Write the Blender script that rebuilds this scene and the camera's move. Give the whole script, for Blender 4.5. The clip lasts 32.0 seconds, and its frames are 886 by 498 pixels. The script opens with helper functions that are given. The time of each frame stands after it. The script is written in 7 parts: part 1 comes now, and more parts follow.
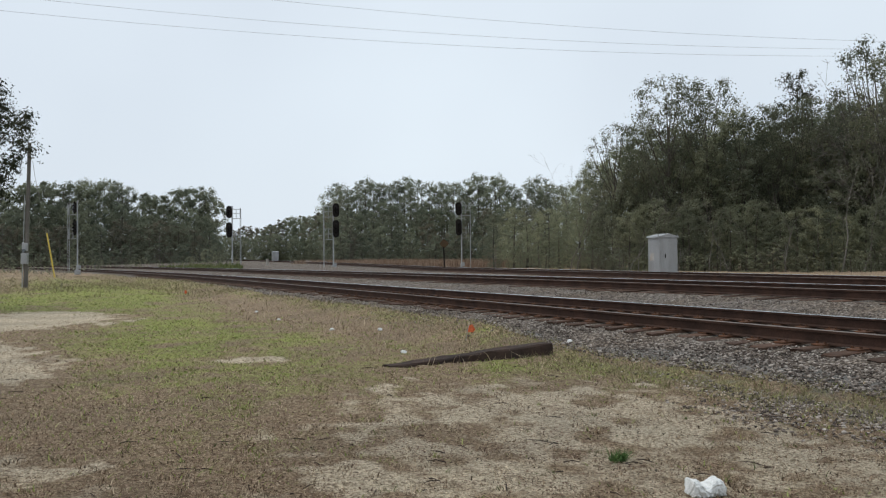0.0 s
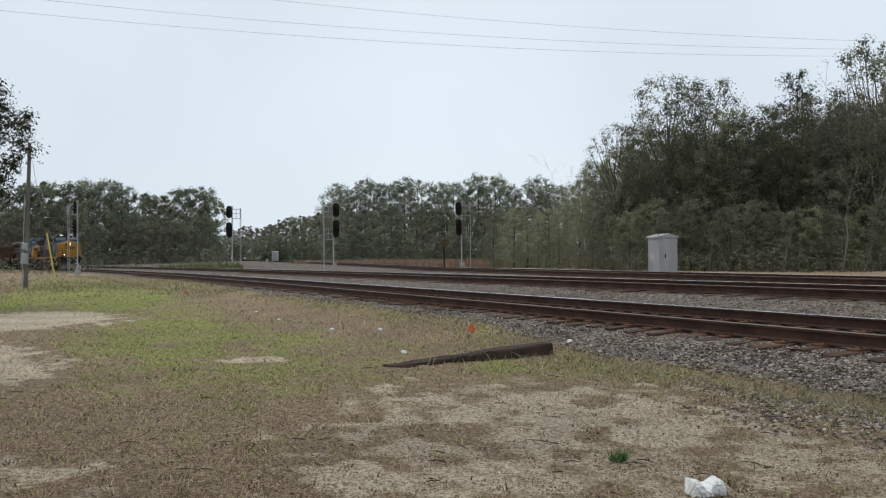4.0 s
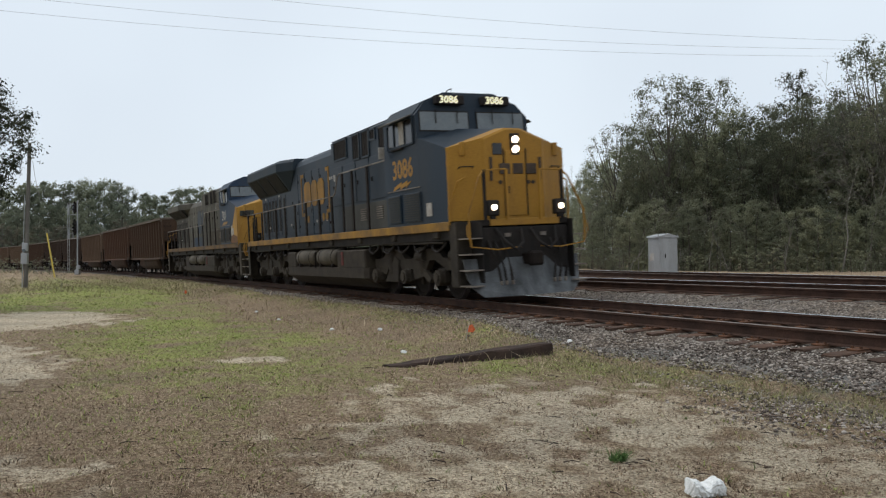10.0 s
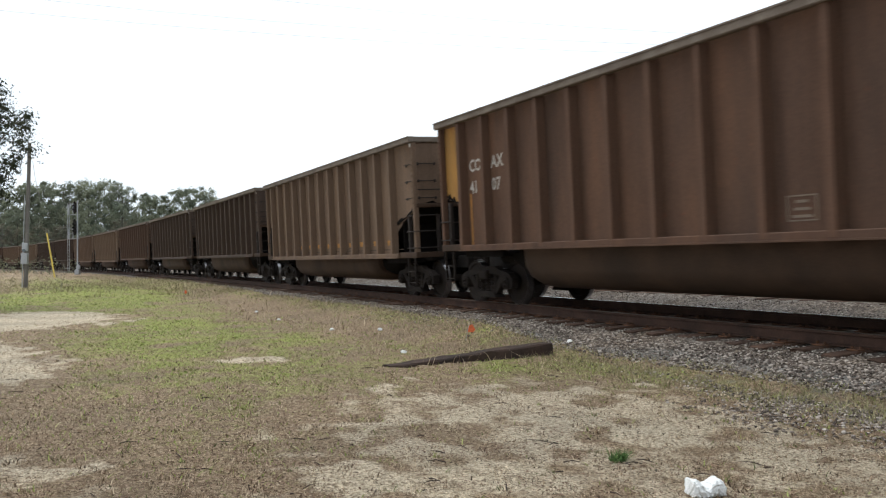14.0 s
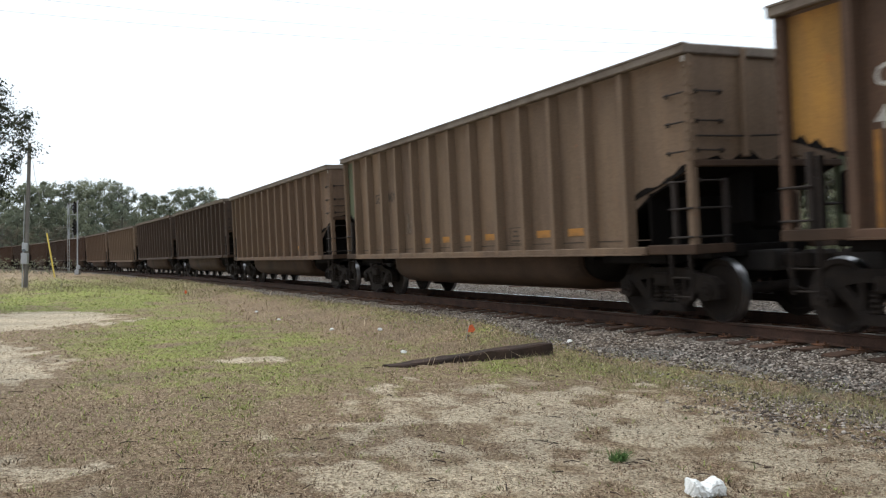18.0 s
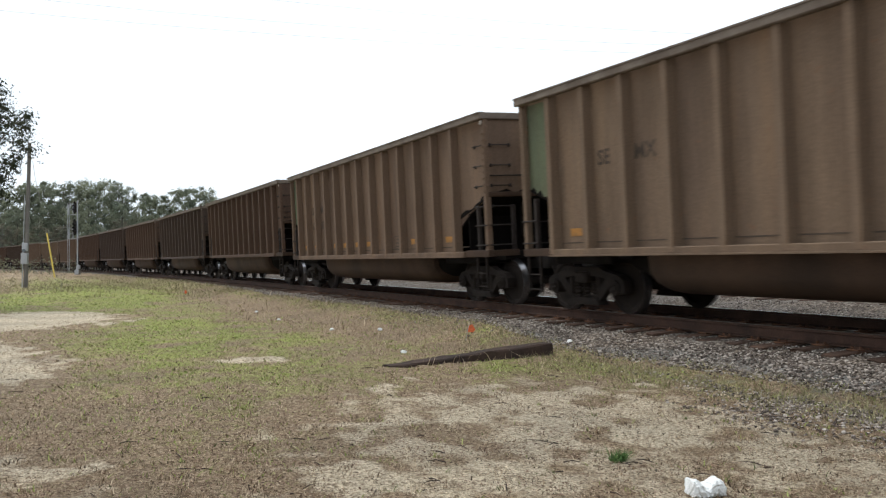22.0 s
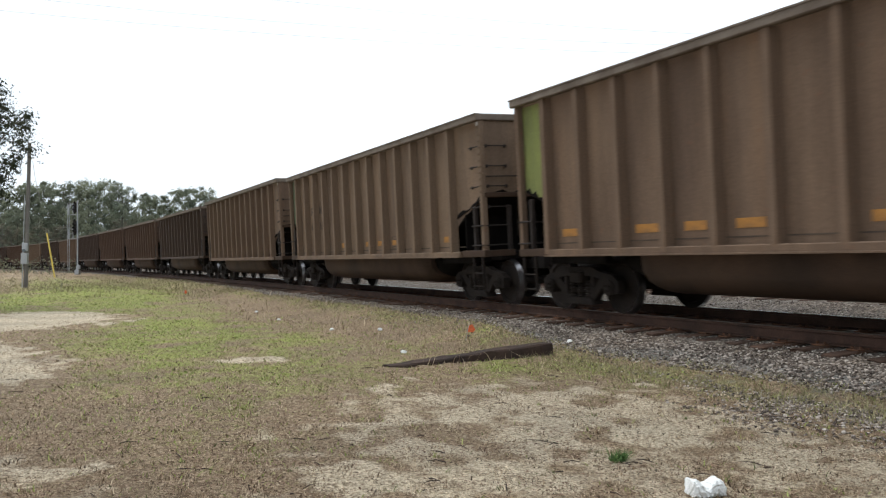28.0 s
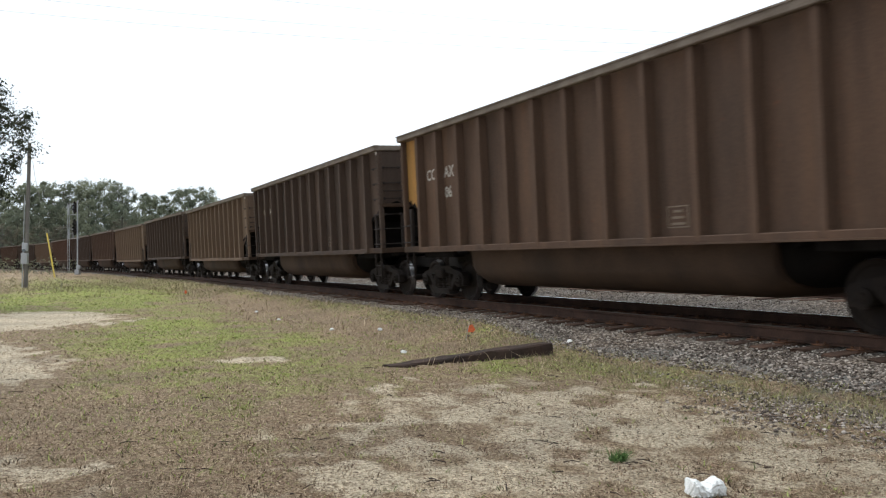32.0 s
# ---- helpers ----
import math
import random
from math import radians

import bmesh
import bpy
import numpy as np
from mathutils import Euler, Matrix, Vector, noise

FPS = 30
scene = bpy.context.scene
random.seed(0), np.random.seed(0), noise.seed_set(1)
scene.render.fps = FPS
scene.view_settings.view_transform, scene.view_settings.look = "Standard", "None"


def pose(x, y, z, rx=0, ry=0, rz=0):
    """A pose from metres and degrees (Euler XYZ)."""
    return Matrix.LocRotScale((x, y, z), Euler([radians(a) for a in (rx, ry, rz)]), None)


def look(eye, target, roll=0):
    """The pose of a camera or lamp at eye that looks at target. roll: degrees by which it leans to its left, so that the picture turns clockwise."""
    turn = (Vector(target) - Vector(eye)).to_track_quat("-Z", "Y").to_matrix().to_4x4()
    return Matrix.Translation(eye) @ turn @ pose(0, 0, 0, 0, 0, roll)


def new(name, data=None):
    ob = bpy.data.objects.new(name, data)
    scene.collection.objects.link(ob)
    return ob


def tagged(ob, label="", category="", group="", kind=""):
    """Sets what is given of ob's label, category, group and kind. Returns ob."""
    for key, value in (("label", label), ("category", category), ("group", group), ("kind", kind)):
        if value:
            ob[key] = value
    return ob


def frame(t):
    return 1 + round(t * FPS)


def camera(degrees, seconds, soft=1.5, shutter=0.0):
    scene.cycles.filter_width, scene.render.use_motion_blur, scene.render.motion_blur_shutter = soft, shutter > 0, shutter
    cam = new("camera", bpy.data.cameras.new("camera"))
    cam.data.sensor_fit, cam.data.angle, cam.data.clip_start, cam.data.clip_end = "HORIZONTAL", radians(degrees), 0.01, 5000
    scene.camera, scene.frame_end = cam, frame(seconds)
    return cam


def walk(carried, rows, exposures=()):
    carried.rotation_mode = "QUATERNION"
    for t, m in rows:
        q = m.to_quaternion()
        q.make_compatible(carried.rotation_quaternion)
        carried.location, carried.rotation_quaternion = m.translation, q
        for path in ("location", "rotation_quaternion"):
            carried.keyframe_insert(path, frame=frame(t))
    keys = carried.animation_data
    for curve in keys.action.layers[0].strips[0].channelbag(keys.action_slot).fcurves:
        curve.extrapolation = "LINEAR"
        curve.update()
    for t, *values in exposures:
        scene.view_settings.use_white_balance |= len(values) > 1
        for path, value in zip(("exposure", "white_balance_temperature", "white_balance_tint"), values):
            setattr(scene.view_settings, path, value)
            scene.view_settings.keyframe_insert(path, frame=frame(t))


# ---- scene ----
# ======== camera, on a tripod, standing still ========
cam = camera(54.64, 32.0, soft=1.2, shutter=0.15)
EYE = Vector((0.0, 0.0, 0.9254))
YAW, PITCH, ROLL = 1.113, 0.0127, -0.43
AIM = EYE + Vector((-math.sin(YAW) * math.cos(PITCH), math.cos(YAW) * math.cos(PITCH), math.sin(PITCH))) * 50
walk(cam, [(0.0, look(EYE, AIM, ROLL)), (32.0, look(EYE, AIM, ROLL))],
     exposures=[(0.0, 0.0), (9.4, 0.0), (10.6, 0.22), (11.3, 0.5), (12.2, 0.62), (32.0, 0.62)])

# ======== light: a bright overcast sky ========
world = bpy.data.worlds.new("overcast_sky")
scene.world = world
world.use_nodes = True
wn = world.node_tree
wn.nodes.clear()
w_out = wn.nodes.new("ShaderNodeOutputWorld")
w_bg = wn.nodes.new("ShaderNodeBackground")
w_sky = wn.nodes.new("ShaderNodeTexSky")
w_sky.sky_type, w_sky.sun_disc = "NISHITA", False
w_sky.sun_elevation, w_sky.sun_rotation = radians(59), radians(236)
w_sky.air_density, w_sky.dust_density = 1.0, 3.0
w_mix = wn.nodes.new("ShaderNodeMix")
w_mix.data_type = "RGBA"
w_mix.inputs[0].default_value = 0.93
w_scale = wn.nodes.new("ShaderNodeVectorMath")
w_scale.operation = "SCALE"
w_scale.inputs[3].default_value = 0.1
wn.links.new(w_sky.outputs[0], w_scale.inputs[0])
wn.links.new(w_scale.outputs[0], w_mix.inputs[6])
w_mix.inputs[7].default_value = (0.76, 0.845, 0.93, 1)
# broad soft unevenness of the cloud
w_tc = wn.nodes.new("ShaderNodeTexCoord")
w_noise = wn.nodes.new("ShaderNodeTexNoise")
w_noise.inputs["Scale"].default_value = 1.6
w_noise.inputs["Detail"].default_value = 3.0
wn.links.new(w_tc.outputs["Generated"], w_noise.inputs[0])
w_ramp = wn.nodes.new("ShaderNodeValToRGB")
w_ramp.color_ramp.elements[0].position, w_ramp.color_ramp.elements[1].position = 0.35, 0.65
w_ramp.color_ramp.elements[0].color = (0.93, 0.93, 0.94, 1)
w_ramp.color_ramp.elements[1].color = (1.07, 1.07, 1.06, 1)
wn.links.new(w_noise.outputs[0], w_ramp.inputs[0])
w_cloud = wn.nodes.new("ShaderNodeMix")
w_cloud.data_type, w_cloud.blend_type = "RGBA", "MULTIPLY"
w_cloud.inputs[0].default_value = 1.0
wn.links.new(w_mix.outputs[2], w_cloud.inputs[6])
wn.links.new(w_ramp.outputs[0], w_cloud.inputs[7])
wn.links.new(w_cloud.outputs[2], w_bg.inputs[0])
w_bg.inputs[1].default_value = 1.0
wn.links.new(w_bg.outputs[0], w_out.inputs[0])
sun = new("sun", bpy.data.lights.new("sun", "SUN"))
sun.data.energy, sun.data.angle, sun.data.color = 1.15, radians(25), (1.0, 0.96, 0.9)
sun.matrix_world = look((0, 0, 44), (22, 15, 0))


# ======== materials ========
def mat(name, rough=0.8, metal=0.0, spec=0.4):
    m = bpy.data.materials.new(name)
    m.use_nodes = True
    b = m.node_tree.nodes["Principled BSDF"]
    b.inputs["Roughness"].default_value = rough
    b.inputs["Metallic"].default_value = metal
    b.inputs["Specular IOR Level"].default_value = spec
    return m, m.node_tree, b


def noise_node(nt, scale, detail=5, coords="Object", rough=0.6, stretch=None):
    tc = nt.nodes.new("ShaderNodeTexCoord")
    n = nt.nodes.new("ShaderNodeTexNoise")
    n.inputs["Scale"].default_value, n.inputs["Detail"].default_value = scale, detail
    n.inputs["Roughness"].default_value = rough
    src = tc.outputs[coords]
    if stretch:
        mp = nt.nodes.new("ShaderNodeMapping")
        mp.inputs["Scale"].default_value = stretch
        nt.links.new(src, mp.inputs[0])
        src = mp.outputs[0]
    nt.links.new(src, n.inputs[0])
    return n.outputs[0]


def ramp(nt, src, stops):
    r = nt.nodes.new("ShaderNodeValToRGB")
    while len(r.color_ramp.elements) < len(stops):
        r.color_ramp.elements.new(0.5)
    for e, (p, c) in zip(r.color_ramp.elements, stops):
        e.position, e.color = p, (*c, 1)
    nt.links.new(src, r.inputs[0])
    return r.outputs[0]


def blend(nt, fac, a, b, mode="MIX"):
    m = nt.nodes.new("ShaderNodeMix")
    m.data_type, m.blend_type = "RGBA", mode
    for sock, v in ((m.inputs[0], fac), (m.inputs[6], a), (m.inputs[7], b)):
        if isinstance(v, bpy.types.NodeSocket):
            nt.links.new(v, sock)
        elif isinstance(v, tuple):
            sock.default_value = (*v, 1)
        else:
            sock.default_value = v
    return m.outputs[2]


def bump(nt, b, src, strength=0.4, dist=0.02):
    n = nt.nodes.new("ShaderNodeBump")
    n.inputs["Strength"].default_value, n.inputs["Distance"].default_value = strength, dist
    nt.links.new(src, n.inputs["Height"])
    nt.links.new(n.outputs[0], b.inputs["Normal"])


def math_node(nt, op, a, b=0.0):
    m = nt.nodes.new("ShaderNodeMath")
    m.operation = op
    for sock, v in ((m.inputs[0], a), (m.inputs[1], b)):
        if isinstance(v, bpy.types.NodeSocket):
            nt.links.new(v, sock)
        else:
            sock.default_value = v
    return m.outputs[0]


def attr(nt, name):
    a = nt.nodes.new("ShaderNodeAttribute")
    a.attribute_name = name
    return a.outputs["Fac"]


def worn(name, base, dirt, rough=0.75, metal=0.0, scale=2.0, amount=0.5, streak=True, spec=0.2, grain=40.0, relief=0.15, vary=0.0, bloom=False):
    """Painted or bare surface: a base colour under patches, streaks and grains of dirt."""
    m, nt, b = mat(name, rough, metal, spec)
    big = noise_node(nt, scale, 6, stretch=(1.0, 1.0, 0.25) if streak else None)
    fine = noise_node(nt, grain, 4)
    lo = 0.72 - amount * 0.5
    f = ramp(nt, big, [(lo - 0.12, (0, 0, 0)), (lo + 0.22, (1, 1, 1))])
    g = ramp(nt, fine, [(0.3, (0.7, 0.7, 0.7)), (0.7, (1.15, 1.15, 1.15))])
    c = blend(nt, f, base, dirt)
    if bloom:
        st = noise_node(nt, 1.7, 8, stretch=(1.0, 1.0, 0.12), rough=0.7)
        c = blend(nt, 1.0, c, ramp(nt, st, [(0.32, (0.72, 0.70, 0.68)), (0.5, (1.0, 1.0, 1.0)), (0.68, (1.22, 1.16, 1.08))]), "MULTIPLY")
        spots = ramp(nt, noise_node(nt, 5.5, 8, rough=0.75), [(0.60, (0, 0, 0)), (0.74, (0.75, 0.75, 0.75))])
        c = blend(nt, spots, c, (base[0] * 1.15 + 0.02, base[1] * 0.8, base[2] * 0.6))
    c = blend(nt, 0.8, c, g, "MULTIPLY")
    if vary:
        oi = nt.nodes.new("ShaderNodeObjectInfo")
        v = ramp(nt, oi.outputs["Random"], [(0.0, (1 - vary,) * 3), (1.0, (1 + vary,) * 3)])
        c = blend(nt, 1.0, c, v, "MULTIPLY")
    nt.links.new(c, b.inputs["Base Color"])
    if relief:
        bump(nt, b, fine, relief, 0.01)
    return m


def glow(name, color, strength):
    m, nt, b = mat(name, 0.3)
    b.inputs["Base Color"].default_value = (*color, 1)
    b.inputs["Emission Color"].default_value = (*color, 1)
    b.inputs["Emission Strength"].default_value = strength
    return m


def leaves(name, a, c, vary=0.35):
    """Foliage: a spread of greens, leaf by leaf and tree by tree."""
    m, nt, b = mat(name, 0.75, 0, 0.2)
    g = nt.nodes.new("ShaderNodeNewGeometry")
    oi = nt.nodes.new("ShaderNodeObjectInfo")
    col = blend(nt, g.outputs["Random Per Island"], a, c)
    patch = noise_node(nt, 0.35, 3)
    col = blend(nt, 1.0, col, ramp(nt, patch, [(0.3, (0.62, 0.66, 0.6)), (0.7, (1.3, 1.25, 1.15))]), "MULTIPLY")
    col = blend(nt, 1.0, col, ramp(nt, oi.outputs["Random"], [(0, (1 - vary, 1 - vary, 1 - vary * 0.8)), (1, (1 + vary, 1 + vary * 0.8, 1 + vary * 0.6))]), "MULTIPLY")
    nt.links.new(col, b.inputs["Base Color"])
    tl = nt.nodes.new("ShaderNodeBsdfTranslucent")
    nt.links.new(col, tl.inputs[0])
    mx = nt.nodes.new("ShaderNodeMixShader")
    mx.inputs[0].default_value = 0.55
    nt.links.new(b.outputs[0], mx.inputs[1])
    nt.links.new(tl.outputs[0], mx.inputs[2])
    nt.links.new(mx.outputs[0], nt.nodes["Material Output"].inputs[0])
    return m


M_RUST = worn("rail_rust", (0.082, 0.044, 0.031), (0.038, 0.023, 0.018), 0.85, 0.2, 3, 0.5, False)
M_STEEL = worn("polished_rail_head", (0.90, 0.90, 0.90), (0.78, 0.77, 0.77), 0.18, 1.0, 6, 0.3, False, relief=0.02)
# near heads are polished too; their missing sky glint is put into this colour
M_STEEL_NOGLINT = worn("glintless_rail_head", (0.20, 0.16, 0.135), (0.11, 0.085, 0.07), 0.5, 0.7, 6, 0.5, False, relief=0.05)
M_TIE = worn("weathered_tie_wood", (0.070, 0.046, 0.035), (0.125, 0.070, 0.046), 0.95, 0, 4, 0.5, False, vary=0.35, relief=0.5)
M_OLDTIE = worn("dark_creosoted_wood", (0.035, 0.026, 0.022), (0.07, 0.045, 0.035), 0.95, 0, 3, 0.5, False, relief=0.6, grain=25)
M_PLATE = worn("rusty_tie_plate", (0.16, 0.075, 0.04), (0.07, 0.04, 0.03), 0.9, 0.1, 8, 0.5, False)
M_BLACK = worn("sooty_black_steel", (0.018, 0.016, 0.015), (0.035, 0.028, 0.024), 0.8, 0.1, 3, 0.5)
# blacker than coal dust: soot plus the end bays' shade in one colour
M_COAL_SHADE = worn("soot_and_shade_black", (0.007, 0.006, 0.0055), (0.012, 0.010, 0.009), 0.95, 0, 3, 0.5, spec=0.05)
M_CAST = worn("dusty_cast_steel", (0.024, 0.017, 0.013), (0.012, 0.009, 0.008), 0.85, 0.2, 4, 0.5, False, relief=0.3)
M_TREAD = worn("bright_wheel_tread", (0.42, 0.41, 0.41), (0.16, 0.15, 0.15), 0.32, 1.0, 8, 0.3, False, relief=0.02)
M_COAX = [worn("brown_gondola_paint_%d" % i, c, e, 0.8, 0, 0.9, 0.5, relief=0.08, bloom=True) for i, (c, e) in enumerate((
    ((0.098, 0.057, 0.037), (0.066, 0.042, 0.030)), ((0.074, 0.047, 0.034), (0.049, 0.035, 0.027)), ((0.110, 0.058, 0.036), (0.073, 0.043, 0.030))))]
M_TAN = [worn("tan_gondola_paint_%d" % i, c, e, 0.8, 0, 0.9, 0.5, relief=0.08, bloom=True) for i, (c, e) in enumerate((
    ((0.158, 0.104, 0.069), (0.110, 0.071, 0.049)), ((0.172, 0.117, 0.077), (0.122, 0.082, 0.057))))]
M_PANEL = {
    "yellow": worn("faded_yellow_end_paint", (0.34, 0.175, 0.04), (0.17, 0.092, 0.038), 0.75, 0, 2, 0.5, relief=0.08, bloom=True),
    "green": worn("faded_green_end_paint", (0.10, 0.125, 0.075), (0.09, 0.08, 0.05), 0.8, 0, 2, 0.5, relief=0.08, bloom=True),
    "lime": worn("lime_green_end_paint", (0.19, 0.22, 0.065), (0.12, 0.12, 0.055), 0.8, 0, 2, 0.5, relief=0.08, bloom=True),
    "black": worn("black_end_paint", (0.04, 0.038, 0.034), (0.07, 0.055, 0.045), 0.8, 0, 2, 0.5, relief=0.08)}
# gondola brown darkened by soot and by the shade low on the body
M_SOOT_SHADE = worn("soot_and_shade_brown", (0.064, 0.037, 0.023), (0.034, 0.021, 0.014), 0.85, 0, 1.2, 0.5, False, relief=0.1)
M_TOPCHORD = worn("brown_grey_top_chord", (0.19, 0.155, 0.125), (0.10, 0.075, 0.058), 0.75, 0.1, 2, 0.5, False)
M_CHORD = worn("grey_worn_top_chord", (0.27, 0.235, 0.20), (0.13, 0.10, 0.08), 0.7, 0.2, 3, 0.5, False)
M_WHITE = worn("dusty_white_paint", (0.42, 0.39, 0.35), (0.3, 0.26, 0.22), 0.8, 0, 4, 0.4, False, relief=0)
M_FADED = worn("faded_pale_stencil_paint", (0.20, 0.16, 0.125), (0.13, 0.10, 0.075), 0.85, 0, 6, 0.5, False, relief=0)
M_DARKLET = worn("faded_dark_lettering", (0.06, 0.045, 0.035), (0.10, 0.07, 0.05), 0.85, 0, 4, 0.4, False, relief=0)
M_ORANGE = worn("faded_orange_patch", (0.42, 0.19, 0.045), (0.22, 0.12, 0.05), 0.8, 0, 5, 0.5, False, relief=0)
M_NAVY = worn("navy_locomotive_paint", (0.014, 0.026, 0.041), (0.027, 0.032, 0.037), 0.5, 0, 0.8, 0.4, relief=0.05, spec=0.2)
M_NAVYROOF = worn("faded_navy_roof_paint", (0.022, 0.036, 0.052), (0.036, 0.042, 0.048), 0.65, 0, 1.0, 0.5, relief=0.05)
M_GOLD = worn("golden_yellow_nose_paint", (0.36, 0.18, 0.024), (0.22, 0.115, 0.03), 0.5, 0, 1.4, 0.35, relief=0.05)
M_STRIPE = worn("grimy_yellow_sill_paint", (0.34, 0.175, 0.024), (0.15, 0.085, 0.03), 0.6, 0, 1.6, 0.5, streak=False, relief=0.03)
M_DULLGOLD = worn("dusty_golden_emblem_paint", (0.30, 0.15, 0.02), (0.14, 0.08, 0.025), 0.6, 0, 2.5, 0.5, relief=0.0)
M_PALEGOLD = worn("sun_faded_yellow_nose_paint", (0.46, 0.245, 0.05), (0.30, 0.165, 0.05), 0.6, 0, 1.4, 0.4, relief=0.05)
M_BLUE = worn("bright_blue_locomotive_paint", (0.016, 0.036, 0.070), (0.034, 0.043, 0.056), 0.55, 0, 1.0, 0.4, relief=0.05)
M_GREY = worn("grimy_grey_locomotive_paint", (0.125, 0.115, 0.092), (0.06, 0.053, 0.043), 0.7, 0, 0.8, 0.5, relief=0.06, bloom=True)
M_RESERVOIR = worn("dusty_olive_reservoir", (0.10, 0.082, 0.058), (0.052, 0.043, 0.032), 0.7, 0.1, 2.0, 0.5, False)
M_RUSTSTAIN = worn("rust_brown_stain", (0.20, 0.10, 0.05), (0.12, 0.07, 0.045), 0.85, 0, 3.0, 0.5, False)
M_DUSTYBLUE = worn("dust_covered_blue_paint", (0.032, 0.052, 0.088), (0.085, 0.082, 0.072), 0.7, 0, 1.2, 0.45, relief=0.05)
M_UNDER = worn("dusty_olive_underframe", (0.058, 0.047, 0.036), (0.024, 0.020, 0.016), 0.85, 0.1, 2.0, 0.5, False)
M_TANK = worn("grimy_fuel_tank", (0.056, 0.045, 0.033), (0.028, 0.022, 0.018), 0.85, 0.1, 2.0, 0.5, False)
M_OLDSTRIPE = worn("faded_brownish_sill_paint", (0.17, 0.095, 0.035), (0.075, 0.05, 0.033), 0.7, 0, 1.6, 0.5, streak=False, relief=0.03)
M_SKIRT = worn("dusty_grey_skirt", (0.085, 0.082, 0.072), (0.045, 0.043, 0.038), 0.7, 0, 1.0, 0.5)
M_OLDSKIRT = worn("dirt_brown_skirt", (0.085, 0.068, 0.048), (0.05, 0.04, 0.03), 0.8, 0, 1.0, 0.5)
M_POST = worn("rusty_black_post", (0.035, 0.026, 0.022), (0.018, 0.015, 0.014), 0.8, 0.1, 3, 0.5)
M_PLOW = worn("scuffed_grey_plow", (0.16, 0.165, 0.17), (0.06, 0.06, 0.06), 0.6, 0.4, 3.0, 0.5)
M_GLASS = worn("tinted_cab_window", (0.09, 0.11, 0.12), (0.14, 0.155, 0.16), 0.08, 0, 1.0, 0.4, False, relief=0, spec=0.7)
M_DARKGLASS = worn("dark_open_window", (0.012, 0.013, 0.014), (0.02, 0.02, 0.02), 0.2, 0, 1.0, 0.4, False, relief=0, spec=0.5)
M_LAMP = glow("lit_headlight", (1.0, 0.80, 0.58), 6.0)
M_BOARD = glow("lit_number_digits", (1.0, 0.93, 0.62), 0.6)
M_ALU = worn("weathered_aluminium", (0.38, 0.385, 0.39), (0.28, 0.28, 0.275), 0.55, 0.5, 1.5, 0.4)
M_GALV = worn("galvanised_mast_steel", (0.42, 0.43, 0.43), (0.3, 0.3, 0.3), 0.6, 0.4, 3, 0.4)
M_POLE = worn("grey_weathered_pole_wood", (0.17, 0.155, 0.14), (0.10, 0.09, 0.08), 0.95, 0, 2, 0.5, relief=0.5)
M_YELLOW = worn("yellow_guy_guard", (0.5, 0.36, 0.06), (0.36, 0.27, 0.08), 0.6, 0, 4, 0.3, False)
M_FLAG = worn("orange_marker_flag_plastic", (0.72, 0.16, 0.06), (0.6, 0.13, 0.05), 0.6, 0, 9, 0.3, False, relief=0)
M_BAG = worn("crumpled_white_plastic", (0.78, 0.78, 0.76), (0.55, 0.54, 0.5), 0.45, 0, 12, 0.35, False, grain=60)
M_BARK = worn("grey_brown_bark", (0.13, 0.115, 0.095), (0.08, 0.07, 0.058), 0.95, 0, 3, 0.5, relief=0.5)
M_PALEBARK = worn("pale_grey_bark", (0.22, 0.20, 0.175), (0.13, 0.115, 0.10), 0.95, 0, 3, 0.5, relief=0.4)
# oak leaves paler than real foliage: haze over the wood edge is in the colour
M_LEAF_OAK = leaves("dull_oak_leaves", (0.205, 0.232, 0.165), (0.315, 0.335, 0.245), 0.25)
# skyline crowns and edge oak: backlit darkness is put into the leaf colour
M_LEAF_CROWN = leaves("backlit_crown_leaves", (0.12, 0.132, 0.092), (0.20, 0.212, 0.155), 0.2)
M_LEAF_DARK = leaves("backlit_live_oak_leaves", (0.035, 0.042, 0.024), (0.08, 0.09, 0.055))
# pine, olive and brush leaves likewise carry distance haze as a paler tone
M_LEAF_PINE = leaves("haze_paled_pine_needles", (0.19, 0.215, 0.168), (0.245, 0.27, 0.21), 0.2)
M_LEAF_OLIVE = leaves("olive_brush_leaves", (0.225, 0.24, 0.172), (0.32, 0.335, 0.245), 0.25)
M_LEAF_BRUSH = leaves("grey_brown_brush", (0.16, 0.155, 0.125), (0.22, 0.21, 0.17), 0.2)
M_WIRE = worn("pale_overhead_wire", (0.32, 0.3, 0.3), (0.26, 0.25, 0.25), 0.6, 0.3, 2, 0.3, False, relief=0)


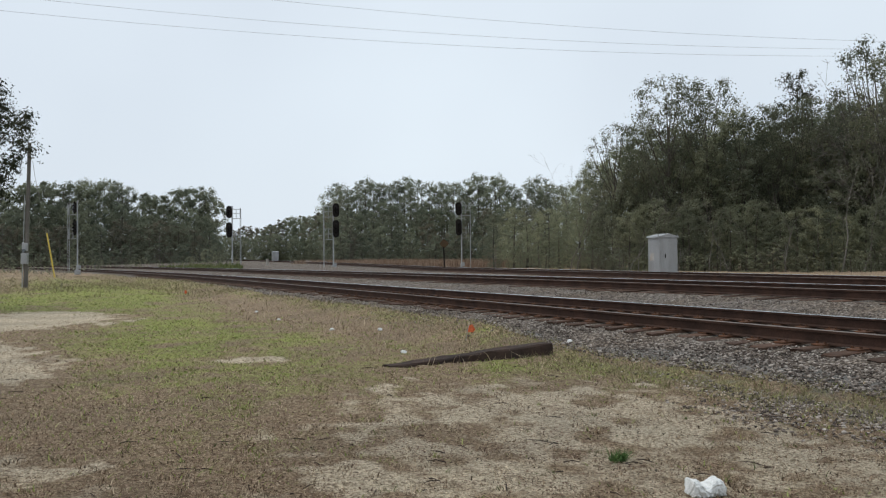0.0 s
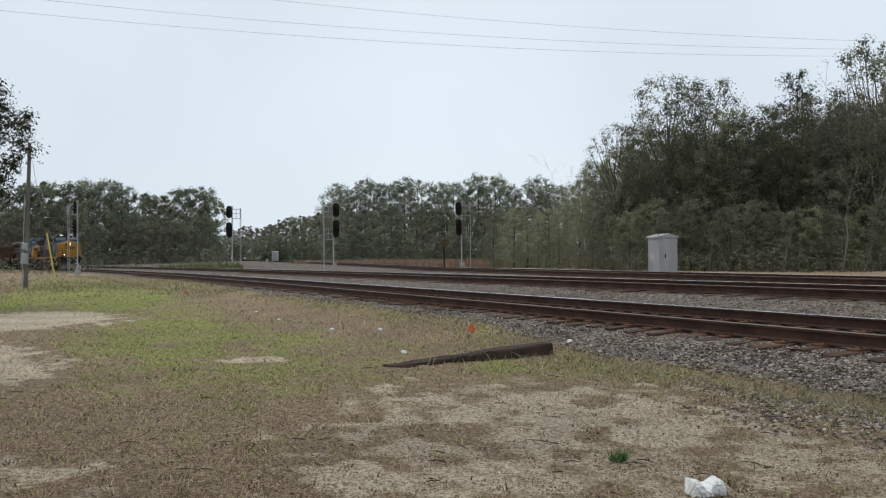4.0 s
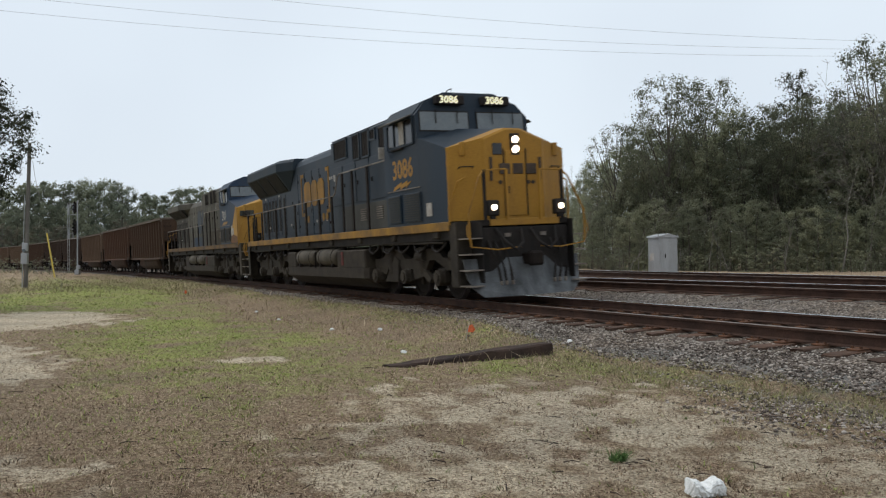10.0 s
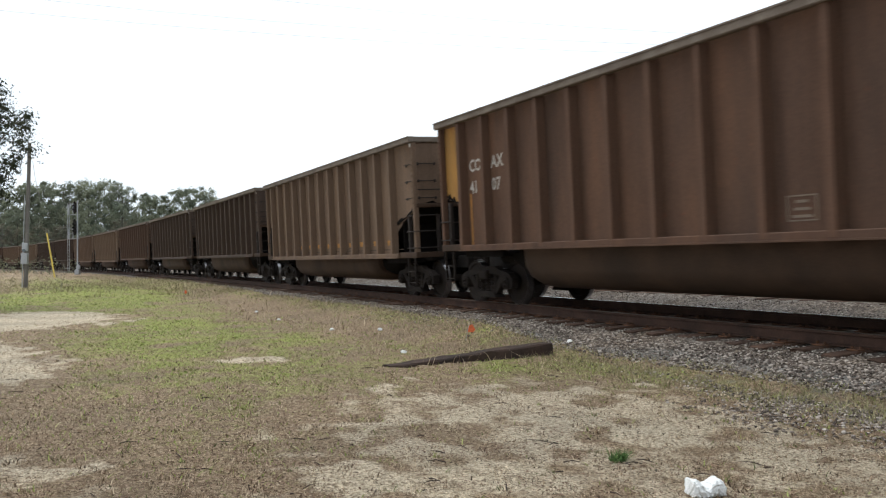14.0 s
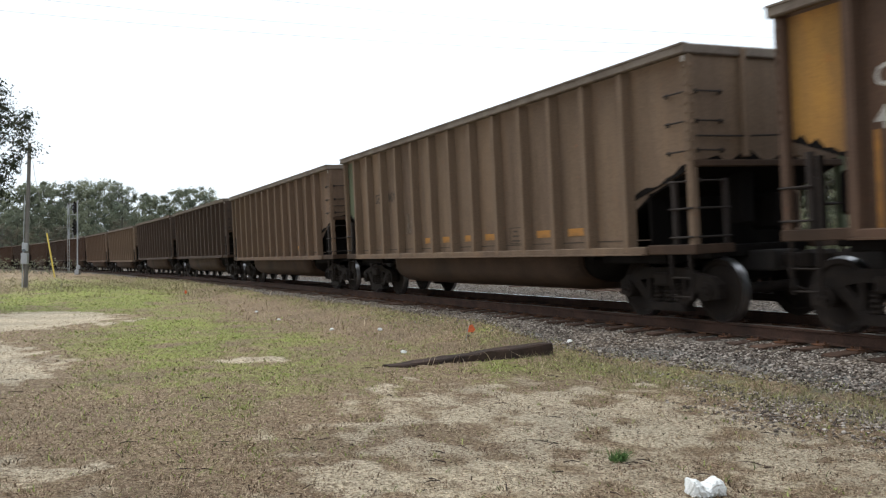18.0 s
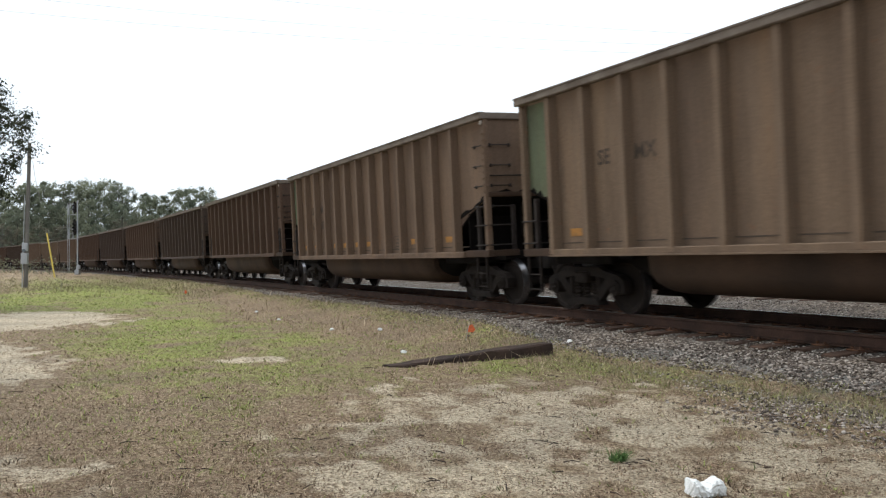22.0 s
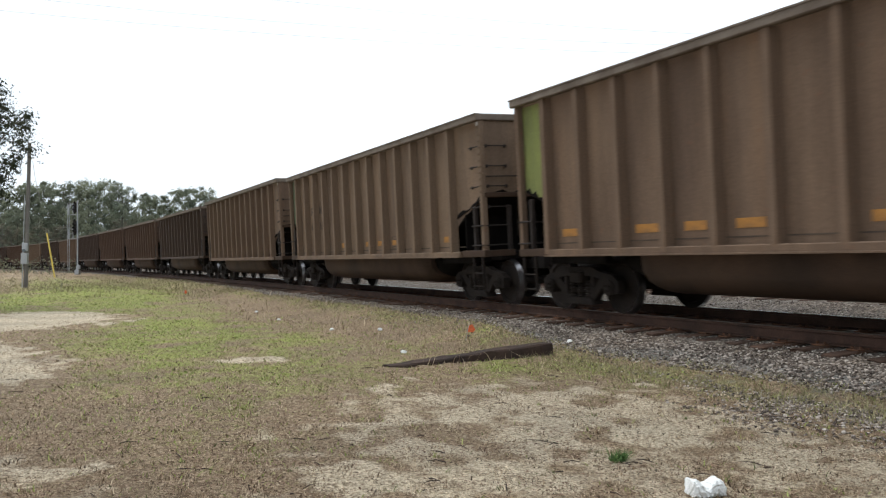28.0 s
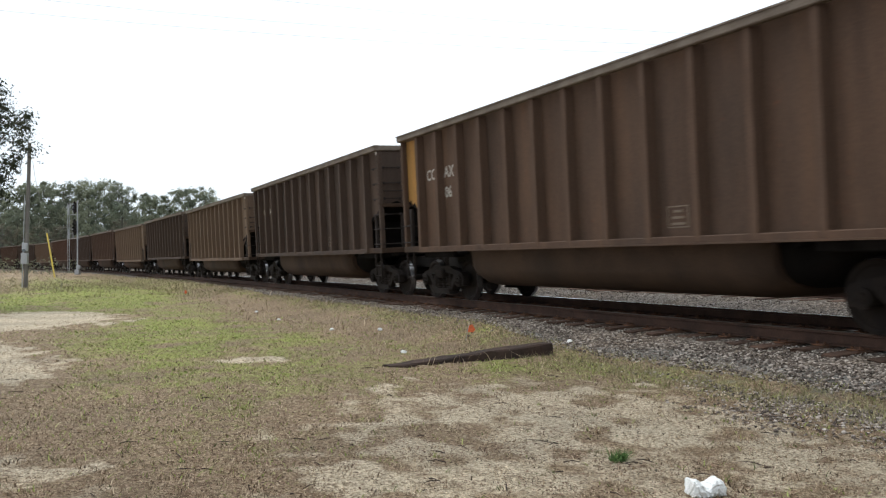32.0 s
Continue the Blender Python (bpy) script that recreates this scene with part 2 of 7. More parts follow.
# ======== mesh building ========
class Geo:
    """Collects vertices and faces for one mesh."""

    def __init__(self):
        self.v, self.f, self.m = [], [], []

    def add(self, verts, faces, slot=0):
        n = len(self.v)
        self.v += [tuple(p) for p in verts]
        self.f += [tuple(i + n for i in f) for f in faces]
        self.m += [slot] * len(faces)
        return self

    def box(self, x, y, z, sx, sy, sz, turn=None, c=0.0, slot=0):
        """A box round (x, y, z); c cuts its edges; turn is a Matrix."""
        hx, hy, hz = sx / 2, sy / 2, sz / 2
        if c <= 0:
            vs = [(i * hx, j * hy, k * hz) for i in (-1, 1) for j in (-1, 1) for k in (-1, 1)]
            fs = [(0, 1, 3, 2), (4, 6, 7, 5), (0, 4, 5, 1), (2, 3, 7, 6), (0, 2, 6, 4), (1, 5, 7, 3)]
        else:
            vs, ix = [], {}
            for i in (-1, 1):
                for j in (-1, 1):
                    for k in (-1, 1):
                        for a in range(3):
                            ix[i, j, k, a] = len(vs)
                            q = [i * (hx - c), j * (hy - c), k * (hz - c)]
                            q[a] = (i * hx, j * hy, k * hz)[a]
                            vs.append(tuple(q))
            fs = []
            for s in (-1, 1):
                fs.append([ix[s, -1, -1, 0], ix[s, 1, -1, 0], ix[s, 1, 1, 0], ix[s, -1, 1, 0]][::s])
                fs.append([ix[-1, s, -1, 1], ix[-1, s, 1, 1], ix[1, s, 1, 1], ix[1, s, -1, 1]][::s])
                fs.append([ix[-1, -1, s, 2], ix[1, -1, s, 2], ix[1, 1, s, 2], ix[-1, 1, s, 2]][::s])
            for i in (-1, 1):
                for j in (-1, 1):
                    fs.append([ix[i, j, -1, 0], ix[i, j, 1, 0], ix[i, j, 1, 1], ix[i, j, -1, 1]][::-i * j])
                    fs.append([ix[i, -1, j, 0], ix[i, 1, j, 0], ix[i, 1, j, 2], ix[i, -1, j, 2]][::i * j])
                    fs.append([ix[-1, i, j, 1], ix[1, i, j, 1], ix[1, i, j, 2], ix[-1, i, j, 2]][::-i * j])
                    for k in (-1, 1):
                        fs.append([ix[i, j, k, 0], ix[i, j, k, 1], ix[i, j, k, 2]][::i * j * k])
        off = Vector((x, y, z))
        vs = [(turn @ Vector(p) if turn else Vector(p)) + off for p in vs]
        return self.add(vs, fs, slot)

    def tube(self, pts, radii, n=8, caps=True, slot=0):
        """A tube through pts, with one radius or one a point."""
        pts = [Vector(p) for p in pts]
        if not isinstance(radii, (list, tuple)):
            radii = [radii] * len(pts)
        vs, fs = [], []
        for i, p in enumerate(pts):
            d = (pts[min(i + 1, len(pts) - 1)] - pts[max(i - 1, 0)]).normalized()
            a = d.orthogonal().normalized() if abs(d.z) > 0.95 else Vector((0, 0, 1)).cross(d).normalized()
            b = d.cross(a)
            for k in range(n):
                w = 2 * math.pi * k / n
                vs.append(p + (a * math.cos(w) + b * math.sin(w)) * radii[i])
        for i in range(len(pts) - 1):
            for k in range(n):
                fs.append((i * n + k, i * n + (k + 1) % n, (i + 1) * n + (k + 1) % n, (i + 1) * n + k))
        if caps:
            fs += [tuple(range(n))[::-1], tuple(range((len(pts) - 1) * n, len(pts) * n))]
        return self.add(vs, fs, slot)

    def slab(self, outline, axis, lo, hi, slot=0):
        """An outline of two coordinates, drawn out along axis from lo to hi."""
        def at(p, h):
            q = list(p)
            q.insert(axis, h)
            return q
        n = len(outline)
        vs = [at(p, lo) for p in outline] + [at(p, hi) for p in outline]
        fs = [tuple(range(n))[::-1], tuple(range(n, 2 * n))] + [(i, (i + 1) % n, (i + 1) % n + n, i + n) for i in range(n)]
        return self.add(vs, fs, slot)

    def loft(self, rings, caps=True, slot=0):
        """Skin over rings of equally many points."""
        n = len(rings[0])
        vs = [p for r in rings for p in r]
        fs = [(i * n + k, i * n + (k + 1) % n, (i + 1) * n + (k + 1) % n, (i + 1) * n + k) for i in range(len(rings) - 1) for k in range(n)]
        if caps:
            fs += [tuple(range(n))[::-1], tuple(range((len(rings) - 1) * n, len(rings) * n))]
        return self.add(vs, fs, slot)

    def mesh(self, name, *mats, smooth=False):
        me = bpy.data.meshes.new(name)
        me.from_pydata(self.v, [], self.f)
        for m in mats:
            me.materials.append(m)
        if len(mats) > 1:
            me.polygons.foreach_set("material_index", self.m)
        b = bmesh.new()
        b.from_mesh(me)
        bmesh.ops.recalc_face_normals(b, faces=b.faces)
        b.to_mesh(me)
        b.free()
        if smooth:
            me.shade_smooth()
            me.set_sharp_from_angle(angle=radians(38))
        return me


def part(name, geo, material, parent, label="", smooth=False, at=None):
    """One mesh object under a thing or under a part."""
    me = geo if isinstance(geo, bpy.types.Mesh) else geo.mesh(name, material, smooth=smooth)
    ob = new(name, me)
    ob.parent = parent
    if at is not None:
        ob.matrix_basis = at
    if label:
        ob["label"] = label
    return ob


def lump(name, V, F, material, uvs=None, smooth=False):
    """A large mesh from numpy arrays: V (n, 3), F (m, 3 or 4)."""
    me = bpy.data.meshes.new(name)
    me.vertices.add(len(V))
    me.vertices.foreach_set("co", np.ascontiguousarray(V, dtype=np.float32).ravel())
    k = F.shape[1]
    me.loops.add(F.size)
    me.loops.foreach_set("vertex_index", np.ascontiguousarray(F, dtype=np.int32).ravel())
    me.polygons.add(len(F))
    me.polygons.foreach_set("loop_start", np.arange(0, F.size, k, dtype=np.int32))
    me.update(calc_edges=True)
    me.validate()
    me.materials.append(material)
    if smooth:
        me.shade_smooth()
    return me


def lettering(text, size, material, parent, at, name="lettering", label=""):
    cu = bpy.data.curves.new(name, "FONT")
    cu.body, cu.size, cu.resolution_u, cu.offset = text, size, 2, size * 0.022
    tmp = bpy.data.objects.new(name, cu)
    scene.collection.objects.link(tmp)
    dg = bpy.context.evaluated_depsgraph_get()
    me = bpy.data.meshes.new_from_object(tmp.evaluated_get(dg))
    bpy.data.objects.remove(tmp)
    me.materials.clear()
    me.materials.append(material)
    return part(name, me, material, parent, label, at=at)


# ======== the line of the near track ========
KNOTS = (-300, -260, -150, -90, -45, 0, 30, 60)
BENDS = (0.0, -0.0016, -0.0018, -0.0010, -0.0016, 0.0017, 0.0017, 0.0)
STEP = 0.5
S_AX = np.arange(-900, 700.01, STEP)
kap = np.interp(S_AX, KNOTS, BENDS)
H_AX = np.concatenate([[0], np.cumsum((kap[1:] + kap[:-1]) / 2 * STEP)])
H_AX -= np.interp(0, S_AX, H_AX)
hm = (H_AX[1:] + H_AX[:-1]) / 2
X_AX = np.concatenate([[0], np.cumsum(np.cos(hm) * STEP)])
Y_AX = np.concatenate([[0], np.cumsum(np.sin(hm) * STEP)])
X_AX -= np.interp(0, S_AX, X_AX)
Y_AX -= np.interp(0, S_AX, Y_AX)
NEAR_RAIL, CANT, GAUGE = 9.097, 0.0461, 1.505
TRACKS = ((0.0, 0.0, CANT), (4.75, 0.31, 0.025), (9.4, 0.38, 0.02))   # way out from the near track, rail height, cant


def on_line(s, lat=0.0, up=0.0, cant=0.0, far=0.0, base=0.0):
    """World point at s along the line; lat metres towards the camera from the near rail, up above the rails' plane."""
    h = np.interp(s, S_AX, H_AX)
    l = lat * np.cos(cant) + up * np.sin(cant) - far
    z = -lat * np.sin(cant) + up * np.cos(cant) + base
    return (np.interp(s, S_AX, X_AX) + l * np.sin(h), np.interp(s, S_AX, Y_AX) + NEAR_RAIL - l * np.cos(h), z + 0 * h)


def away(s):
    """How far out the third track runs, and how high: it leaves the others for the gap in the woods."""
    u = np.maximum(0.0, -np.asarray(s, float) - 9)
    u = np.where(u < 10, u * u / 20, u - 5)
    return 9.4 + 0.15 * u + 0.0004 * u * u, 0.38 + 0.007 * np.maximum(0.0, u - 40)


def line_pose(s):
    x, y, z = on_line(s, -GAUGE / 2, 0, CANT)
    return Matrix.Translation((x, y, z)) @ Matrix.Rotation(np.interp(s, S_AX, H_AX), 4, "Z") @ Matrix.Rotation(CANT, 4, "X")


def out_from(X, Y):
    """How far a world point lies beyond the near rail (negative: towards the camera)."""
    s = np.interp(X, X_AX[400:], S_AX[400:])
    return (Y - np.interp(s, S_AX, Y_AX) - NEAR_RAIL) * np.cos(np.interp(s, S_AX, H_AX))


def smooth01(a):
    a = np.clip(a, 0, 1)
    return a * a * (3 - 2 * a)


def verge(X):
    """How far out from the near rail the grass begins."""
    return np.interp(X, [-80, -20, -15, -10, -7, 0], [-0.7, -0.8, -1.0, -1.45, -1.4, -1.15])


def lay(X, Y):
    """Height of the open ground."""
    d = out_from(X, Y)
    z = -0.55 + 0.35 * smooth01((d + 1.0) / 14) + 0.10 * smooth01((d - 14) / 20)
    bx, by = (X + 76.5) / 15, (Y + 1.0) / 5.5
    z = z + 0.72 * np.exp(-bx * bx - by * by)
    z = z + 0.24 * smooth01((d + 3.0) / 2.0) * smooth01((-X - 8) / 8) * (1 - smooth01((d + 0.2) / 0.6))
    z = np.maximum(z, np.interp(d, [-2.4, -1.75, -1.35, -0.95, -0.6, -0.5, -0.4], [-2, -0.535, -0.445, -0.36, -0.40, -0.6, -2]))
    r = np.hypot(X, Y)
    z = z + 0.02 * np.sin(X * 0.9 + 1.3 * np.sin(Y * 0.7)) * np.cos(Y * 1.1 + 0.4) * np.clip(r / 6, 0, 1)
    return z + 0.06 * np.sin(X * 0.13 + 2) * np.sin(Y * 0.21) * np.clip((r - 10) / 30, 0, 1)


def place(px, depth, z=None):
    """Ground point in the way of a column of the view, at a distance ahead."""
    r = (px - 784) / 1517.75 * depth
    x, y = r * math.cos(YAW) - depth * math.sin(YAW), r * math.sin(YAW) + depth * math.cos(YAW)
    return Vector((x, y, float(lay(np.array(x), np.array(y))) if z is None else z))


# ======== ground ========
def blot(X, Y, x, y, rx, ry, turn=0.0):
    c, s = math.cos(turn), math.sin(turn)
    a, b = (X - x) * c + (Y - y) * s, -(X - x) * s + (Y - y) * c
    return np.clip(1.35 - np.hypot(a / rx, b / ry), 0, 1)


def wave_noise(X, Y, seed, size):
    rng = np.random.RandomState(seed)
    out = 0
    for k in range(14):
        a, ph, f = rng.uniform(0, 6.28), rng.uniform(0, 6.28), (0.5 + 2.2 * rng.rand()) / size
        out = out + np.sin((X * math.cos(a) + Y * math.sin(a)) * f * 6.28 + ph)
    return out / 14 * 1.9


def cover(X, Y):
    """Bare sand, green grass and stray gravel on the open ground, 0 to 1 each."""
    d = out_from(X, Y)
    n1, n2 = wave_noise(X, Y, 1, 2.2), wave_noise(X, Y, 2, 0.7)
    sand = np.maximum.reduce([1.5 * blot(X, Y, -25.0, -0.3, 3.4, 2.7, 0.0), 1.2 * blot(X, Y, -14.6, -0.7, 3.0, 1.2, 0.1), 0.8 * blot(X, Y, -5.5, 2.15, 0.6, 0.45, 0.3), 0.85 * blot(X, Y, -6.2, 2.95, 0.9, 0.35, 0.5), 0.5 * blot(X, Y, -6.6, -0.1, 1.2, 0.5, 0.6), 0.45 * blot(X, Y, -7.6, 2.4, 0.5, 0.8, 0.2),
                              0.64 * blot(X, Y, -7.0, 4.6, 2.2, 2.2), 0.75 * blot(X, Y, -12.96, 3.1, 0.65, 0.4, 1.11), 0.56 * blot(X, Y, -5.0, 4.9, 2.4, 1.1), 0.50 * blot(X, Y, -4.9, 3.2, 1.9, 1.5, 0.2)])
    sand = np.clip(sand * (0.9 + 0.95 * n1) + 0.45 * n2 * (sand > 0.02), 0, 1)
    green = np.maximum.reduce([blot(X, Y, -42, 3.2, 18, 3.4, -0.03), 0.95 * blot(X, Y, -37, -0.5, 11, 3.6, 0.0), 0.60 * blot(X, Y, -18, 3.0, 10, 2.6, -0.05), 0.5 * blot(X, Y, -55, 4, 20, 5.5), 0.35 * blot(X, Y, -10, 6, 5, 1.5, 0), 0.25 * np.clip(1.2 - np.abs(d - verge(X) + 0.6) / 0.9, 0, 1)])
    green = np.clip(green * (0.8 + 0.9 * n1 + 0.25 * n2), 0, 1) * (1 - sand)
    gravel = 0.55 * np.clip(blot(X, Y, -5.3, 7.2, 2.2, 1.5, 0.1) * (0.9 + 0.6 * n1), 0, 1)
    gravel = np.maximum(gravel, np.clip(1 - np.abs(d + 1.9) / 0.8, 0, 1) * np.clip(0.4 + n2, 0, 0.6) * np.clip((X + 12) / 4, 0, 1))
    gravel = np.maximum(gravel, np.clip((d - verge(X)) / 0.25 + 0.5, 0, 1) * (d < 0))
    return sand, green, gravel


def build_ground():
    ang_in = np.radians(np.linspace(118, 192, 260))
    ang_out = np.radians(np.linspace(192, 478, 75))[1:-1]
    ang = np.concatenate([ang_in, ang_out])
    rad = np.concatenate([[0.002], np.geomspace(1.2, 60, 190), np.geomspace(64, 4200, 45)])
    R, A = np.meshgrid(rad, ang, indexing="ij")
    X, Y = R * np.cos(A) + 0.04, R * np.sin(A) + 0.03
    Z = lay(X, Y)
    Z = Z + 0.02 * wave_noise(X, Y, 5, 0.45) * np.clip(12 / np.maximum(R, 1), 0, 1)
    na = len(ang)
    i = np.arange((len(rad) - 1) * na).reshape(len(rad) - 1, na)
    F = np.stack([i, np.roll(i, -1, 1), np.roll(i, -1, 1) + na, i + na], -1).reshape(-1, 4)
    m, nt, b = mat("dry_grass_and_sand", 0.95, 0, 0.15)
    fine, mid, big = noise_node(nt, 75, 9, rough=0.85), noise_node(nt, 5, 6), noise_node(nt, 0.6, 4)
    straw = ramp(nt, fine, [(0.36, (0.095, 0.069, 0.043)), (0.5, (0.325, 0.247, 0.162)), (0.64, (0.64, 0.53, 0.385))])
    grass = ramp(nt, fine, [(0.35, (0.11, 0.128, 0.036)), (0.5, (0.305, 0.342, 0.098)), (0.66, (0.51, 0.50, 0.205))])
    sandc = ramp(nt, fine, [(0.36, (0.24, 0.188, 0.125)), (0.5, (0.56, 0.475, 0.355)), (0.63, (0.87, 0.775, 0.61))])
    stone = ramp(nt, fine, [(0.25, (0.07, 0.065, 0.06)), (0.6, (0.26, 0.25, 0.235))])
    dirt_n = noise_node(nt, 11, 7, rough=0.7)
    straw = blend(nt, ramp(nt, dirt_n, [(0.42, (0, 0, 0)), (0.62, (0.68, 0.68, 0.68))]), straw, ramp(nt, fine, [(0.3, (0.10, 0.060, 0.040)), (0.7, (0.30, 0.195, 0.135))]))
    grass = blend(nt, ramp(nt, dirt_n, [(0.46, (0, 0, 0)), (0.64, (0.7, 0.7, 0.7))]), grass, (0.16, 0.14, 0.06))
    sandc = blend(nt, ramp(nt, dirt_n, [(0.52, (0, 0, 0)), (0.68, (0.75, 0.75, 0.75))]), sandc, (0.25, 0.19, 0.13))
    broken = math_node(nt, "ADD", math_node(nt, "MULTIPLY", mid, 0.9), -0.45)
    g = ramp(nt, math_node(nt, "ADD", attr(nt, "green"), broken), [(0.12, (0, 0, 0)), (0.55, (1, 1, 1))])
    s = ramp(nt, math_node(nt, "ADD", attr(nt, "sand"), broken), [(0.22, (0, 0, 0)), (0.5, (1, 1, 1))])
    st = ramp(nt, math_node(nt, "ADD", attr(nt, "gravel"), broken), [(0.35, (0, 0, 0)), (0.7, (1, 1, 1))])
    col = blend(nt, g, straw, grass)
    col = blend(nt, s, col, sandc)
    col = blend(nt, st, col, stone)
    col = blend(nt, 0.7, col, ramp(nt, big, [(0.35, (0.8, 0.8, 0.8)), (0.65, (1.15, 1.12, 1.08))]), "MULTIPLY")
    spots = noise_node(nt, 30, 5, rough=0.7)
    col = blend(nt, 1.0, col, ramp(nt, spots, [(0.36, (1.25, 1.24, 1.20)), (0.5, (0.98, 0.98, 0.97)), (0.60, (0.46, 0.425, 0.38))]), "MULTIPLY")
    nt.links.new(col, b.inputs["Base Color"])
    bump(nt, b, fine, 0.9, 0.035)
    ob = new("ground", lump("ground", np.stack([X, Y, Z], -1).reshape(-1, 3), F, m, smooth=True))
    for name, val in zip(("sand", "green", "gravel"), cover(X, Y)):
        a = ob.data.attributes.new(name, "FLOAT", "POINT")
        a.data.foreach_set("value", val.astype(np.float32).ravel())
    tagged(ob, "dry mown grass with green patches and bare pale sand", "ground", kind="structure")


build_ground()


def build_ballast():
    """The stone bed that carries the three tracks."""
    S = np.concatenate([np.arange(-320, -60, 4.0), np.arange(-60, 60, 0.5), np.arange(60, 200, 8.0)])
    prof = [(-2.1, -0.9), (-1.75, -0.57), (-1.35, -0.47), (-0.95, -0.345), (-0.62, -0.262), (-0.3, -0.228), (0.75, -0.185), (1.8, -0.145), (2.2, -0.15), (3.2, -0.07),
            (4.1, 0.08), (4.7, 0.10), (6.3, 0.13), (7.4, 0.14), (8.7, 0.15), (9.4, 0.17), (10.9, 0.19), (11.8, 0.16), (13.0, -0.05), (15.5, -0.5)]
    V = []
    for o, z in prof:
        x, y, _ = on_line(S, 0, 0, 0, far=0)
        h = np.interp(S, S_AX, H_AX)
        out, rise = away(S)
        o, z = (o + out - 9.4, z + rise - 0.38) if o > 8 else (o + 0 * S, z + 0 * S)
        V.append(np.stack([x - o * np.sin(h), y + o * np.cos(h), z], -1))
    V = np.stack(V, 1)
    rng = np.random.RandomState(4)
    V[..., 2] += rng.uniform(-0.02, 0.02, V.shape[:2])
    n, k = V.shape[:2]
    i = np.arange((n - 1) * k).reshape(n - 1, k)[:, :-1]
    F = np.stack([i, i + k, i + k + 1, i + 1], -1).reshape(-1, 4)
    m, nt, b = mat("ballast_stone_bed", 0.95, 0, 0.2)
    vor = nt.nodes.new("ShaderNodeTexVoronoi")
    vor.inputs["Scale"].default_value = 26
    tc = nt.nodes.new("ShaderNodeTexCoord")
    nt.links.new(tc.outputs["Object"], vor.inputs[0])
    sp = nt.nodes.new("ShaderNodeSeparateColor")
    nt.links.new(vor.outputs["Color"], sp.inputs[0])
    tone = ramp(nt, sp.outputs[0], [(0.0, (0.115, 0.095, 0.08)), (0.5, (0.26, 0.222, 0.19)), (1.0, (0.47, 0.42, 0.37))])
    # cells darken towards their rims: shade of the gaps drawn in colour
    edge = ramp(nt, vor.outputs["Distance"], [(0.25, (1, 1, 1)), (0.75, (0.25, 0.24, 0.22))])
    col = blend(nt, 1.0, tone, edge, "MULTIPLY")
    rusty = ramp(nt, noise_node(nt, 0.8, 4), [(0.4, (1, 1, 1)), (0.7, (0.82, 0.72, 0.62))])
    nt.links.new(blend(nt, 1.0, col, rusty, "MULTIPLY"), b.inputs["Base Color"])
    bump(nt, b, math_node(nt, "SUBTRACT", 1.0, vor.outputs["Distance"]), 0.9, 0.04)
    ob = new("ballast_bed", lump("ballast_bed", V.reshape(-1, 3), F, m))
    tagged(ob, "grey crushed stone ballast bed under the tracks", "ballast", kind="structure")
    return prof


BED = build_ballast()


def bed_height(o):
    return np.interp(o, [p[0] for p in BED], [p[1] for p in BED])


def stone_shapes(seed, count):
    """Low rough stones: eight corners pushed about."""
    rng = np.random.RandomState(seed)
    base = np.array([(i, j, k) for i in (-1, 1) for j in (-1, 1) for k in (-1, 1)], float) * 0.58
    V = base[None] * rng.uniform(0.55, 1.35, (count, 8, 3)) + rng.uniform(-0.15, 0.15, (count, 8, 3))
    q, _ = np.linalg.qr(rng.normal(size=(count, 3, 3)))
    V = np.einsum("nij,nkj->nki", q, V)
    F = np.array([(0, 1, 3, 2), (4, 6, 7, 5), (0, 4, 5, 1), (2, 3, 7, 6), (0, 2, 6, 4), (1, 5, 7, 3)])
    return V, F


def scatter_stones(name, label, X, Y, Z, size, seed, material):
    V, F = stone_shapes(seed, len(X))
    V = V * np.array([1.15, 1.15, 0.7]) * size[:, None, None] + np.stack([X, Y, Z], -1)[:, None]
    FF = (F[None] + 8 * np.arange(len(X))[:, None, None]).reshape(-1, 4)
    ob = new(name, lump(name, V.reshape(-1, 3), FF, material))
    tagged(ob, label, "stones", kind="stuff")


def island_stone(name, a, c, e):
    m, nt, b = mat(name, 0.9, 0, 0.25)
    g = nt.nodes.new("ShaderNodeNewGeometry")
    col = ramp(nt, g.outputs["Random Per Island"], [(0.0, a), (0.55, c), (1.0, e)])
    col = blend(nt, 0.8, col, ramp(nt, noise_node(nt, 60, 4), [(0.3, (0.7, 0.7, 0.7)), (0.7, (1.15, 1.15, 1.15))]), "MULTIPLY")
    nt.links.new(col, b.inputs["Base Color"])
    return m


M_STONE = island_stone("loose_ballast_stone", (0.055, 0.042, 0.035), (0.185, 0.150, 0.125), (0.52, 0.46, 0.40))


